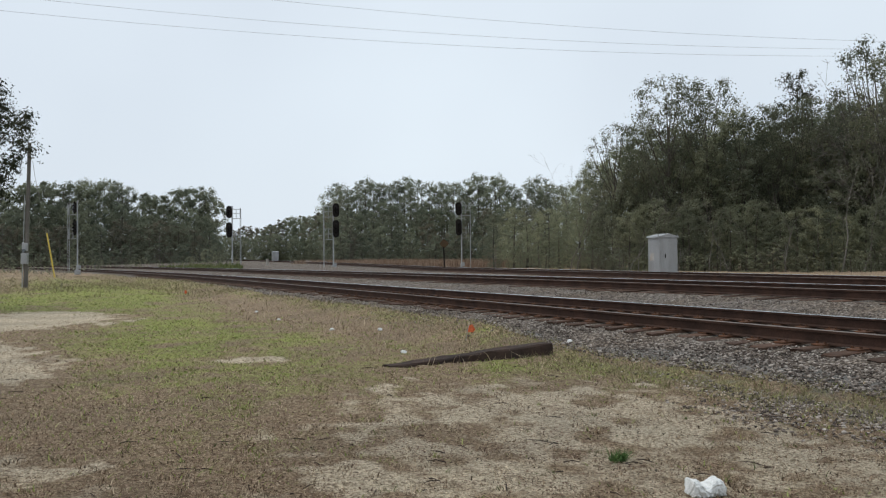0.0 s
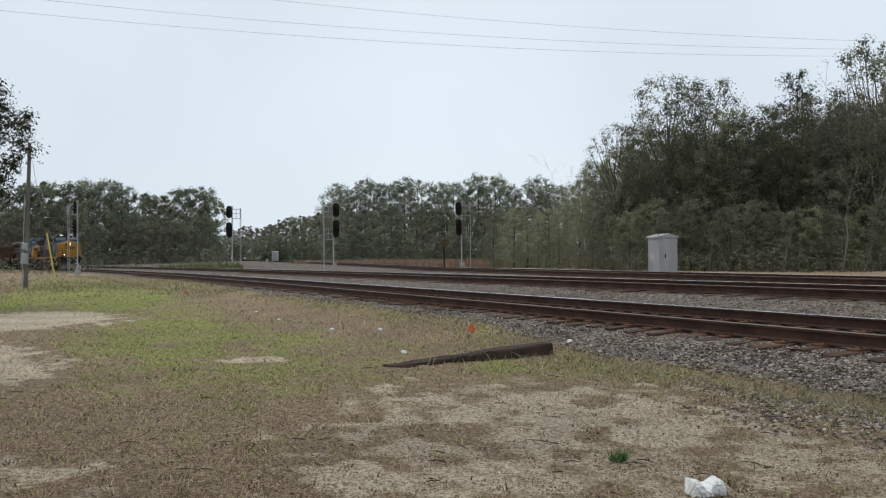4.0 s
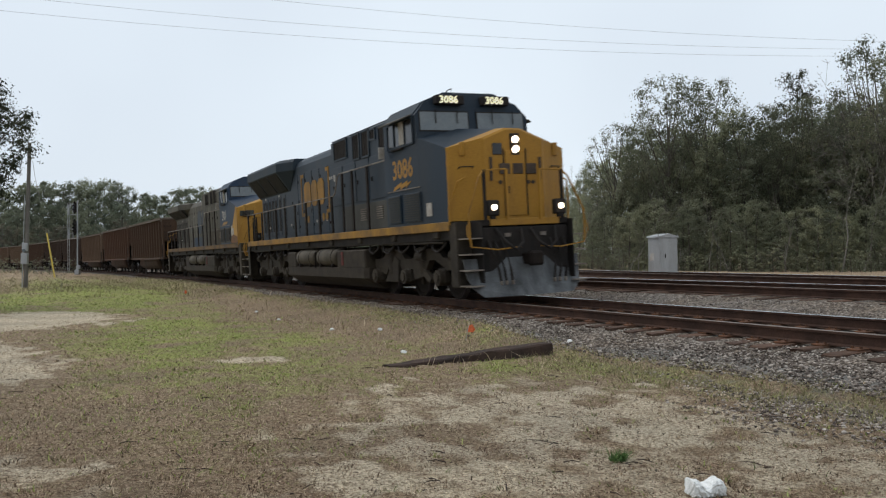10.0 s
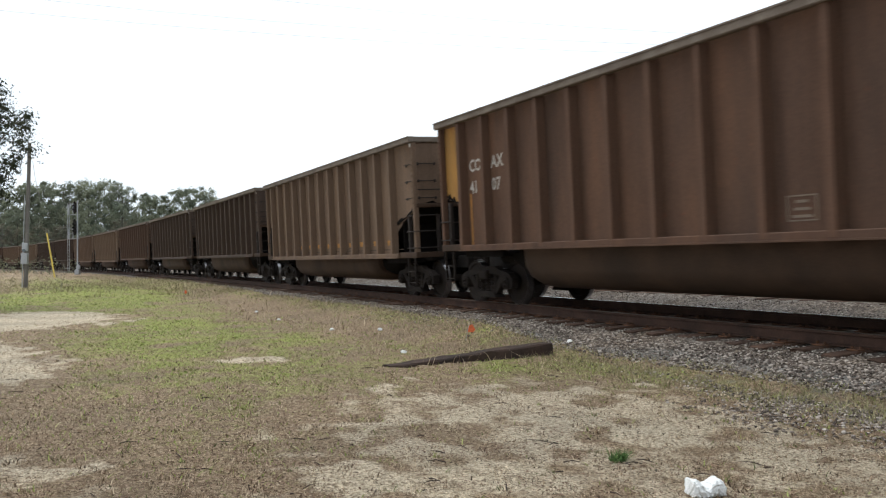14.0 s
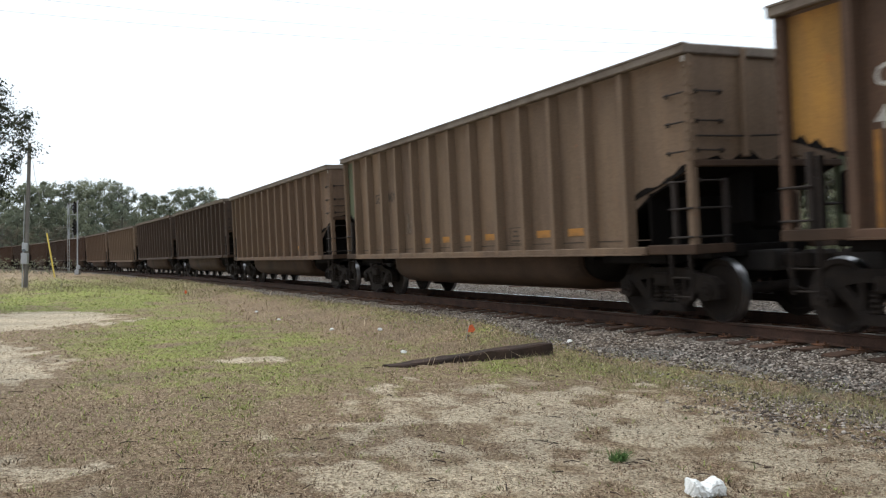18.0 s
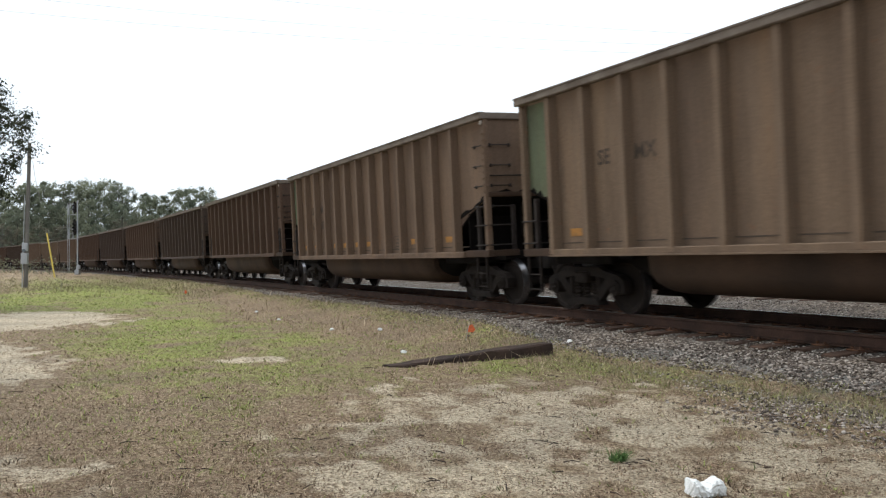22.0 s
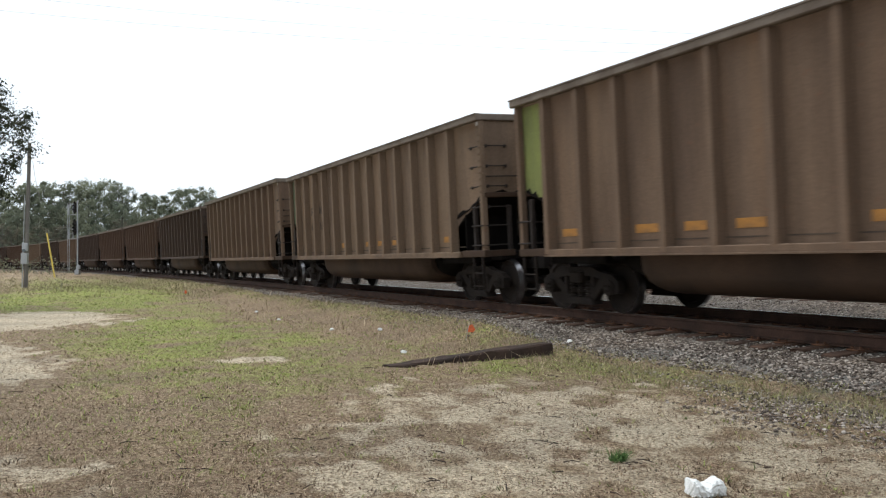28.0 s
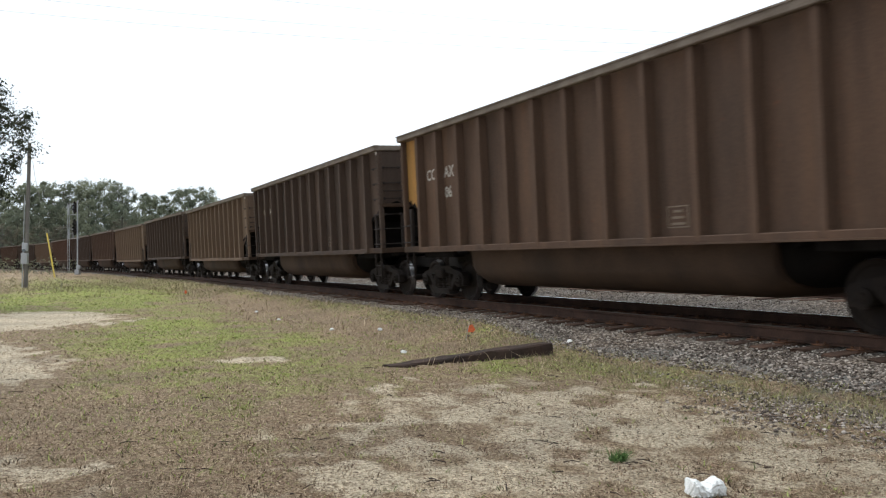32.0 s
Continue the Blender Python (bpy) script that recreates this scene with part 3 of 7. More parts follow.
def scatter_ballast():
    rng = np.random.RandomState(8)
    S, O = [], []
    for lo, hi, per, a, c in ((-9, -2, 1150, -2.2, -0.15), (-20, -9, 640, -2.1, -0.3), (-45, -20, 120, -2.0, -0.5), (-9, -1, 150, 2.15, 4.1), (-25, -9, 120, 2.15, 4.1), (-60, -25, 40, 2.15, 4.1)):
        n = int((hi - lo) * (c - a) * per)
        S.append(rng.uniform(lo, hi, n))
        O.append(rng.uniform(a, c, n))
    S, O = np.concatenate(S), np.concatenate(O)
    keep = (O > -1.6) | (rng.rand(len(O)) < 0.4)
    keep &= (O < -0.62) | (O > 0) | (rng.rand(len(O)) < 0.4)
    keep &= (O > verge(S) - 0.15) | (rng.rand(len(O)) < np.where(S > -12, 0.12, 0.08))
    S, O = S[keep], O[keep]
    h = np.interp(S, S_AX, H_AX)
    x, y, _ = on_line(S)
    X, Y = x - O * np.sin(h), y + O * np.cos(h)
    Z = np.maximum(bed_height(O), lay(X, Y)) + 0.008
    scatter_stones("loose_ballast", "loose grey crushed stones along the track shoulder", X, Y, Z, rng.uniform(0.009, 0.021, len(S)) * rng.choice([0.75, 1.0, 1.5], len(S), p=[0.45, 0.4, 0.15]), 9, M_STONE)
    n = 17000
    X, Y = rng.normal(-5.6, 1.6, n), rng.normal(7.0, 0.85, n)
    keep = (rng.rand(n) < np.clip(cover(X, Y)[2] * 1.4 - 0.15, 0, 1)) & (out_from(X, Y) < -1.9)
    X, Y = X[keep], Y[keep]
    scatter_stones("stray_gravel", "stray grey gravel on sandy ground", X, Y, lay(X, Y) + 0.005, rng.uniform(0.009, 0.023, len(X)), 10, M_STONE)


scatter_ballast()


# ======== tracks ========
def build_track(index, far, base, cant):
    root = tagged(new("railway_track" if index else "railway_track"), "railway track with rusty rails on worn wooden ties" if index else "near railway track with rusty rails and reddish wooden ties", "track", "parallel tracks", "structure")
    S = np.concatenate([np.arange(-320, -60, 5.0), np.arange(-60, 40, 2.0), np.arange(40, 200, 10.0)])
    shape = [(-0.07, -0.178), (0.07, -0.178), (0.07, -0.166), (0.012, -0.150), (0.010, -0.045), (0.036, -0.036), (0.036, -0.004), (0.03, 0.0), (-0.03, 0.0), (-0.036, -0.004), (-0.036, -0.036), (-0.010, -0.045), (-0.012, -0.150), (-0.07, -0.166)]
    for lat in (0.0, -GAUGE):
        rings = []
        for s in S:
            if index == 2:
                far, base = away(s)
            rings.append([on_line(s, lat + a, z, cant, far, base) for a, z in shape])
        g = Geo()
        g.loft(rings)
        for f in range(len(g.f)):
            k = f % len(shape)
            if f < len(g.f) - 2 and k in (6, 7, 8):
                g.m[f] = 1
        # near rail gets the glintless copy, so only the far rail shines
        ob = new("rail", g.mesh("rail", M_RUST, M_STEEL_NOGLINT if lat == 0.0 else M_STEEL))
        ob.parent = root
    # ties
    rng = random.Random(20 + index)
    shapes = []
    for k in range(5):
        g = Geo().box(0, 0, 0, 0.215 + rng.uniform(-0.02, 0.02), 2.6, 0.17, None, 0.012)
        g.v = [(x + rng.uniform(-0.008, 0.008), y + rng.uniform(-0.03, 0.03), z + rng.uniform(-0.008, 0.004)) for x, y, z in g.v]
        shapes.append(g.mesh("tie", M_TIE))
    plate = Geo().box(0, 0, 0, 0.18, 0.34, 0.022, None, 0.004)
    for sx in (-0.06, 0.06):
        for sy in (-0.09, 0.09):
            plate.box(sx, sy, 0.02, 0.022, 0.03, 0.035)
    plate = plate.mesh("tie_plate", M_PLATE)
    s, n = (-78.0, 0) if index == 0 else (-60.0, 0)
    while s < (6 if index == 0 else 0):
        turn = 0.0
        if index == 2:
            far, base = away(s)
            turn = float(away(s + 0.5)[0] - away(s - 0.5)[0])
        x, y, z = on_line(s, -GAUGE / 2 + rng.uniform(-0.10, 0.10), -0.275 + rng.uniform(-0.012, 0.008), cant, far, base)
        h = float(np.interp(s, S_AX, H_AX)) + turn
        t = part("tie", shapes[rng.randrange(5)], None, root, at=Matrix.Translation((x, y, z)) @ Matrix.Rotation(h + rng.uniform(-0.025, 0.025), 4, "Z") @ Matrix.Rotation(cant, 4, "X"))
        if index == 0 and s > -30:
            for lat in (0.0, -GAUGE):
                part("tie_plate", plate, None, t, at=Matrix.Translation((0, -GAUGE / 2 - lat, 0.097)))
        s += (0.55 if index == 0 else 0.56) + rng.uniform(-0.03, 0.03)
        n += 1


for i, (far, base, cant) in enumerate(TRACKS):
    build_track(i, far, base, cant)


# ======== running gear ========
def wheel_profile(r):
    return [(0.0, 0.1), (r * 0.24, 0.1), (r * 0.27, 0.05), (r * 0.8, 0.035), (r * 0.86, 0.062), (r, 0.062), (r + 0.028, -0.045), (r + 0.024, -0.07), (r * 0.85, -0.075), (r * 0.8, -0.02), (r * 0.25, -0.05), (0.0, -0.05)]


def wheelset_mesh(r, n=28):
    """Two wheels on an axle; the axle lies along y."""
    g = Geo()
    for side in (-1, 1):
        rings = []
        for rad, w in wheel_profile(r):
            rings.append([(rad * math.cos(2 * math.pi * k / n), side * (GAUGE / 2 + w), rad * math.sin(2 * math.pi * k / n)) for k in range(n)])
        a = len(g.f)
        g.loft(rings, caps=False)
        for f in range(a, len(g.f)):
            if (f - a) // n == 5:
                g.m[f] = 1
        for k in range(3):
            w = 2.094 * k
            g.box(math.cos(w) * 0.05, side * 1.13, math.sin(w) * 0.05, 0.03, 0.03, 0.03)
    g.tube([(0, -1.12, 0), (0, 1.12, 0)], 0.085, 12)
    return g.mesh("wheelset", M_CAST, M_TREAD, smooth=True)


WHEELSET, LOCO_WHEELSET = wheelset_mesh(0.457), wheelset_mesh(0.533)
SPINNING = {"wagon_front": [], "wagon_rear": [], "loco_front": [], "loco_mid": [], "loco_rear": []}


def truck_meshes():
    frame_g = Geo()
    top = [(-1.12, 0.36), (-1.12, 0.56), (-0.98, 0.66), (-0.62, 0.72), (-0.42, 0.80), (0.42, 0.80), (0.62, 0.72), (0.98, 0.66), (1.12, 0.56), (1.12, 0.36), (0.94, 0.34), (0.78, 0.56), (0.42, 0.64), (-0.42, 0.64), (-0.78, 0.56), (-0.94, 0.34)]
    frame_g.slab(top, 1, -0.075, 0.075)
    for sx in (-1, 1):
        frame_g.slab([(sx * 0.80, 0.57), (sx * 0.62, 0.62), (sx * 0.26, 0.25), (sx * 0.36, 0.16)][::sx], 1, -0.065, 0.065)
        frame_g.box(sx * 0.40, 0, 0.48, 0.09, 0.16, 0.36, None, 0.02)
        frame_g.tube([(sx * 0.89, -0.11, 0.457), (sx * 0.89, 0.11, 0.457)], 0.135, 14)
    frame_g.slab([(-0.46, 0.15), (0.46, 0.15), (0.38, 0.27), (-0.38, 0.27)], 1, -0.11, 0.11)
    springs = Geo()
    zs = [0.26 + 0.0325 * k for k in range(10)]
    springs.tube([(0, 0, z) for z in zs], [0.088 if k % 2 else 0.06 for k in range(10)], 8)
    bolster = Geo().box(0, 0, 0.62, 0.36, 2.3, 0.2, None, 0.03).box(0, 0, 0.76, 0.5, 0.5, 0.14, None, 0.03)
    brake = Geo().box(0.44, 0, 0.45, 0.08, 1.7, 0.1, None, 0.02).box(-0.44, 0, 0.45, 0.08, 1.7, 0.1, None, 0.02)
    return frame_g.mesh("side_frame", M_CAST), springs.mesh("springs", M_CAST), bolster.mesh("bolster", M_CAST), brake.mesh("brake_beam", M_CAST)


TRUCK = truck_meshes()


def add_truck(thing, x, turn):
    tr = part("truck", TRUCK[2], None, thing, at=Matrix.Translation((x, 0, 0)) @ Matrix.Rotation(turn, 4, "Z"))
    for y in (-0.99, 0.99):
        part("side_frame", TRUCK[0], None, tr, at=Matrix.Translation((0, y, 0)))
        for x2 in (-0.24, 0.0, 0.24):
            part("spring", TRUCK[1], None, tr, at=Matrix.Translation((x2, y, 0)))
    part("brake_beam", TRUCK[3], None, tr)
    for key, dx in (("wagon_front", 0.89), ("wagon_rear", -0.89)):
        SPINNING[key].append(part("wheelset", WHEELSET, None, tr, at=Matrix.Translation((dx, 0, 0.457))))
    return tr


# ======== coal gondolas ========
WAGON_PITCH = 16.18
RAIL_TOP = {"brown": 3.99, "tan": 3.92, "grey": 4.06}
HALF = {"brown": 7.28, "tan": 7.37, "grey": 7.33}


def rib_places(kind):
    return [(-6.23 + 1.038 * k) if kind == "brown" else (-6.36 + 1.021 * k) for k in range(13)]


def gondola_meshes(kind, paint):
    """All meshes of one kind of gondola, by part name."""
    sill = 1.17 if kind == "brown" else 1.03
    BODY, TOP, last = HALF[kind], RAIL_TOP[kind], rib_places(kind)[-1]
    d = {"top": TOP}
    b = BODY - 0.03
    side = [(-b + 1.02, sill + 0.06), (last + 0.02, sill + 0.06), (last + 0.02, sill + 0.80), (b, sill + 1.2), (b, TOP - 0.05), (-b, TOP - 0.05), (-b, sill + 1.2), (-b + 1.02, sill + 0.86)]
    d["side_panel"] = Geo().slab(side, 1, -0.012, 0.012).mesh("side_panel", paint)
    d["end_wall"] = Geo().box(0, 0, (sill + 1.2 + TOP) / 2, 0.025, 2.98, TOP - sill - 1.2).mesh("end_wall", paint)
    d["end_post"] = Geo().box(0.06, 0, (sill + 1.3 + TOP) / 2, 0.1, 0.1, TOP - sill - 1.35, None, 0.015).mesh("end_post", paint)
    d["end_beam"] = Geo().box(0.045, 0, sill + 1.24, 0.06, 2.9, 0.1, None, 0.015).mesh("end_beam", M_SOOT_SHADE)
    d["slope_sheet"] = Geo().slab([(0, sill + 1.22), (-1.0, sill + 0.88), (-2.6, sill - 0.05), (-2.6, sill - 0.1), (-1.0, sill + 0.84), (0.0, sill + 1.18)], 1, -1.355, 1.355).mesh("slope_sheet", M_COAL_SHADE)
    rib = Geo()
    h0, h1 = sill + 0.02, TOP - 0.12
    w = 0.078
    rib.loft([[(-w, 0.0, z), (-w * 0.8, -q, z), (w * 0.8, -q, z), (w, 0.0, z)] for z, q in ((h0, 0.185), (h0 + 0.5, 0.175), (h1, 0.165))])
    d["rib"] = rib.mesh("rib", paint)
    d["top_chord"] = Geo().box(0, 0, TOP - 0.065, 2 * BODY + 0.06, 0.13, 0.15, None, 0.018).box(0, -0.05, TOP - 0.006, 2 * BODY + 0.06, 0.06, 0.025).mesh("top_chord", M_TOPCHORD)
    d["end_chord"] = Geo().box(0, 0, TOP - 0.065, 0.13, 2.96, 0.14, None, 0.018).mesh("end_chord", M_TOPCHORD)
    d["side_sill"] = Geo().box(0, 0, sill + 0.04, 2 * BODY - 2.02, 0.1, 0.12, None, 0.012).box(0, -0.06, sill - 0.01, 2 * BODY - 2.02, 0.1, 0.022).mesh("side_sill", paint)
    # the rounded tubs that hang between the trucks
    def tub_ring(x, low, nar):
        ring = []
        for a in range(11):
            w = math.pi * a / 10
            c, s_ = math.cos(w), math.sin(w)
            ring.append((x, -math.copysign(abs(c) ** 0.5, c) * (1.40 - nar), sill - (sill - low) * s_ ** 0.62))
        return ring
    d["tub"] = Geo().loft([tub_ring(x, low, nar) for x, low, nar in ((-4.15, 0.5, 0.12), (-4.05, 0.42, 0.05), (-3.8, 0.36, 0.0), (3.8, 0.36, 0.0), (4.05, 0.42, 0.05), (4.15, 0.5, 0.12))]).mesh("tub", M_SOOT_SHADE, smooth=True)
    # black form added past the tub's end, where only a dark gap stands
    d["end_hopper"] = Geo().loft([tub_ring(x, low, nar) for x, low, nar in ((4.0, 0.55, 0.25), (4.3, 0.50, 0.25), (4.65, 0.62, 0.28), (5.0, 0.8, 0.32), (5.4, 1.0, 0.36))]).mesh("end_hopper", M_COAL_SHADE, smooth=True)
    d["center_sill"] = Geo().box(0, 0, 0.86, 2 * BODY + 0.35, 0.5, 0.3, None, 0.02).mesh("center_sill", M_BLACK)
    g = Geo().box(0, 0, (sill + TOP) / 2 - 0.06, 0.12, 0.12, TOP - sill - 0.1, None, 0.015)
    for k in range(11):
        z = sill + 1.3 + k * (TOP - sill - 1.6) / 10
        for y in (-0.07, 0.07):
            g.box(0.01, y, z, 0.035, 0.03, 0.035)
        g.box(0.07, 0, z, 0.03, 0.035, 0.035)
    d["corner_post"] = g.mesh("corner_post", paint)
    d["stanchion"] = Geo().box(0, 0, sill + 0.55, 0.08, 0.08, 0.95, None, 0.01).mesh("stanchion", M_POST)
    d["end_platform"] = Geo().box(0, -1.46, sill + 0.05, 1.04, 0.12, 0.14, None, 0.012).box(0.45, -1.1, sill + 0.05, 0.12, 0.62, 0.13, None, 0.012).mesh("end_platform", M_SOOT_SHADE)
    # black plates added behind the end machinery so no daylight shows through
    d["bulkhead"] = Geo().box(-0.62, 0, sill + 0.42, 0.04, 2.7, 0.95).box(-0.2, 0, sill - 0.02, 0.8, 1.9, 0.18, None, 0.02).box(0.1, 0.42, sill + 0.55, 0.55, 0.5, 0.55, None, 0.05).box(0.15, -0.32, sill + 0.8, 0.3, 0.3, 0.85, None, 0.03).box(-1.1, 0, sill - 0.06, 1.6, 2.7, 0.2, None, 0.02).mesh("bulkhead", M_COAL_SHADE)
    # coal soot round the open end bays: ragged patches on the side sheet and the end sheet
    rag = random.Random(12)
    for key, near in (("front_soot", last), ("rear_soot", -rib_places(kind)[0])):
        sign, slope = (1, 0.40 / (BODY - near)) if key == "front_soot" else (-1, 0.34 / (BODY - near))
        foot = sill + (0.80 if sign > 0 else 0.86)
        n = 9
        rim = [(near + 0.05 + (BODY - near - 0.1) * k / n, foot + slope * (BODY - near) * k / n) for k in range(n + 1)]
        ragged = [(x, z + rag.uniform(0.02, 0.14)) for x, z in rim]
        d[key] = Geo().slab([(sign * x, z) for x, z in rim + ragged[::-1]], 1, -0.003, 0.003).mesh("soot", M_COAL_SHADE)
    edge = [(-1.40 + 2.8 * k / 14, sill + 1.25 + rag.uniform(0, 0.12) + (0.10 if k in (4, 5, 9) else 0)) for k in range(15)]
    d["end_soot"] = Geo().slab([(1.40, sill + 1.195), (-1.40, sill + 1.195)] + edge, 0, -0.003, 0.003).mesh("soot", M_COAL_SHADE)
    g = Geo().tube([(-0.3, 0.05, 0.0), (0.5, 0.03, 0.0), (1.3, 0.0, 0.02)], 0.014, 5)
    d["cross_rail"] = g.mesh("cross_rail", M_POST)
    g = Geo().tube([(-0.22, 0.06, 0), (-0.22, 0, 0), (0.22, 0, 0), (0.22, 0.06, 0)], 0.013, 6)
    for x in (-0.22, 0.22):
        g.box(x, 0.05, 0, 0.06, 0.03, 0.07, None, 0.01)
    d["grab_iron"] = g.mesh("grab_iron", M_POST)
    g = Geo().tube([(-0.5, 0.0, 0), (0.5, 0.0, 0)], 0.017, 6)
    d["rung"] = g.mesh("rung", M_POST)
    g = Geo()
    for x in (-0.2, 0.2):
        g.box(x, 0, sill - 0.33, 0.03, 0.05, 0.66)
    for z in (0.62, 0.35):
        g.tube([(-0.2, 0, sill - z), (0.2, 0, sill - z)], 0.016, 6)
    d["stirrup_ladder"] = g.mesh("stirrup_ladder", M_CAST)
    g = Geo().box(0.18, 0, 0.86, 0.5, 0.16, 0.2, None, 0.03).box(0.48, 0.03, 0.86, 0.22, 0.3, 0.28, None, 0.05)
    g.tube([(0.35, -0.3, 0.78), (0.5, -0.28, 0.5), (0.62, -0.22, 0.45), (0.72, -0.2, 0.55)], 0.025, 6)
    d["coupler"] = g.mesh("coupler", M_CAST)
    d["bearing_lamp"] = Geo().box(0, 0, 0, 0.06, 0.02, 0.08).mesh("reflector", M_WHITE)
    d["sill"] = sill
    d["brake_cylinder"] = Geo().tube([(-0.5, -0.55, sill - 0.22), (0.3, -0.55, sill - 0.22)], 0.14, 12).box(0.75, -0.75, sill - 0.12, 0.3, 0.25, 0.2, None, 0.03).mesh("brake_cylinder", M_CAST)
    return d


STYLES = {}
for k, m in enumerate(M_COAX):
    STYLES["brown", k] = gondola_meshes("brown", m)
for k, m in enumerate(M_TAN):
    STYLES["tan", k] = gondola_meshes("tan", m)
STYLES["grey", 0] = gondola_meshes("grey", M_TAN[0])
STRIPE = Geo().box(0, 0, 0, 0.07, 0.006, 0.85).mesh("stripe", M_ORANGE)
PATCH = Geo().box(0, 0, 0, 0.5, 0.006, 0.13).mesh("patch", M_ORANGE)


LADDER_POSTS = {}


def ladder_post(mesh, panel):
    """A corner post in its end panel's colour."""
    key = mesh.name, panel
    if key not in LADDER_POSTS:
        me = mesh.copy()
        me.materials[0] = M_PANEL[panel]
        LADDER_POSTS[key] = me
    return LADDER_POSTS[key]


def build_gondola(kind, tone, panel, marks, rnd, scrawl=()):
    d = STYLES[kind, tone]
    sill, TOP, BODY, RIB_AT = d["sill"], d["top"], HALF[kind], rib_places(kind)
    if kind == "brown":
        label = "dusty brown ribbed steel coal gondola" + (" with a yellow end panel" if panel == "yellow" else "")
    else:
        label = "faded tan ribbed steel coal gondola" + ({"green": " with a green end panel", "lime": " with a lime green end panel", "black": " with a black end panel"}.get(panel, ""))
    car = tagged(new("coal_gondola"), label, "railway wagon", "gondolas of the coal train")
    T = Matrix.Translation
    flip = Matrix.Rotation(math.pi, 4, "Z")
    for side in (Matrix.Identity(4), flip):
        part("side_panel", d["side_panel"], None, car, at=side @ T((0, -1.375, 0)))
        part("top_chord", d["top_chord"], None, car, at=side @ T((0, -1.53, 0)))
        part("side_sill", d["side_sill"], None, car, at=side @ T((0, -1.52, 0)))
        for x in RIB_AT:
            part("rib", d["rib"], None, car, at=side @ T((x, -1.390, 0)))
        part("end_wall", d["end_wall"], None, car, at=side @ T((BODY - 0.06, 0, 0)))
        for y in (-0.5, 0.5):
            part("end_post", d["end_post"], None, car, at=side @ T((BODY - 0.06, y, 0)))
        part("end_beam", d["end_beam"], None, car, at=side @ T((BODY - 0.06, 0, 0)))
        part("end_chord", d["end_chord"], None, car, at=side @ T((BODY - 0.05, 0, 0)))
        part("slope_sheet", d["slope_sheet"], None, car, at=side @ T((BODY - 0.08, 0, 0)))
        for key in ("front_soot", "rear_soot"):
            part("soot", d[key], None, car, "ragged black coal soot", at=side @ T((0, -1.397, 0)))
        part("soot", d["end_soot"], None, car, "ragged black coal soot", at=side @ T((BODY - 0.042, 0, 0)))
        part("bulkhead", d["bulkhead"], None, car, "end machinery with black plates added to darken the bay", at=side @ T((BODY - 0.5, 0, 0)))
        part("cross_rail", d["cross_rail"], None, car, at=side @ T((BODY + 0.05, -1.1, sill + 1.62)) @ Matrix.Rotation(math.pi / 2, 4, "Z"))
        part("coupler", d["coupler"], None, car, at=side @ T((BODY + 0.1, 0, 0)))
        for y in (-1.45, 1.45):
            post = part("corner_post", d["corner_post"], None, car, at=side @ T((BODY - 0.065, y, 0)))
            if panel and y * (1 if side is not flip else -1) > 0:
                post.data = ladder_post(d["corner_post"], panel)
            part("stanchion", d["stanchion"], None, car, at=side @ T((BODY - 0.06, y * 0.60, 0)))
            part("stanchion", d["stanchion"], None, car, at=side @ T((BODY - 0.42, y * 1.01, 0)))
            part("end_platform", d["end_platform"], None, car, at=side @ T((BODY - 0.5, 0, 0)) @ Matrix.Diagonal((1, -math.copysign(1, y), 1, 1)))
            part("stirrup_ladder", d["stirrup_ladder"], None, car, at=side @ T((BODY - 0.32, y * 1.03, 0)))
            for z in (sill + 0.22, sill + 0.62):
                part("rung", d["rung"], None, car, at=side @ T((BODY - 0.24, y * 1.05, z)) @ Matrix.Diagonal((0.48, 1, 1, 1)))
                part("rung", d["rung"], None, car, at=side @ T((BODY + 0.02, y * 0.80, z)) @ Matrix.Rotation(math.pi / 2, 4, "Z") @ Matrix.Diagonal((0.6, 1, 1, 1)))
        for z in (sill + 1.0, sill + 1.42, sill + 1.83, sill + 2.24):
            part("grab_iron", d["grab_iron"], None, car, at=side @ T((BODY - 0.30, -1.50, z)))
            part("grab_iron", d["grab_iron"], None, car, at=side @ T((BODY + 0.02, -1.14, z)) @ Matrix.Rotation(math.pi / 2, 4, "Z"))
        add_truck(car, 6.17 if side is not flip else -6.17, 0)
        part("reflector", d["bearing_lamp"], None, car, "small white reflector", at=side @ T((BODY - 0.06, -1.53, TOP - 0.2)))
    part("tub", d["tub"], None, car, "rounded tub between the trucks")
    for side in (Matrix.Identity(4), flip):
        part("end_hopper", d["end_hopper"], None, car, "black sloping filler added in the dark gap past the tub", at=side)
    part("center_sill", d["center_sill"], None, car)
    part("brake_cylinder", d["brake_cylinder"], None, car, at=T((-5.6, 0, 0)))
    rz = Matrix.Rotation(math.pi / 2, 4, "X")
    if panel:
        b = BODY
        for side in (Matrix.Identity(4), flip):
            g = Geo().slab([(-b + 0.13, sill + 1.2), (-b + 0.97, sill + 0.92), (-b + 0.97, TOP - 0.15), (-b + 0.13, TOP - 0.15)], 1, -1.394, -1.388)
            part("end_panel", g, M_PANEL[panel], car, panel + " painted end panel", at=side)
    ink = M_WHITE if kind == "brown" else M_DARKLET
    gap = RIB_AT[1] - RIB_AT[0]
    if marks:
        size = 0.35 if kind == "brown" else 0.34
        first = 0 if kind == "brown" else 1
        z0 = 2.80 if kind == "brown" else 2.48
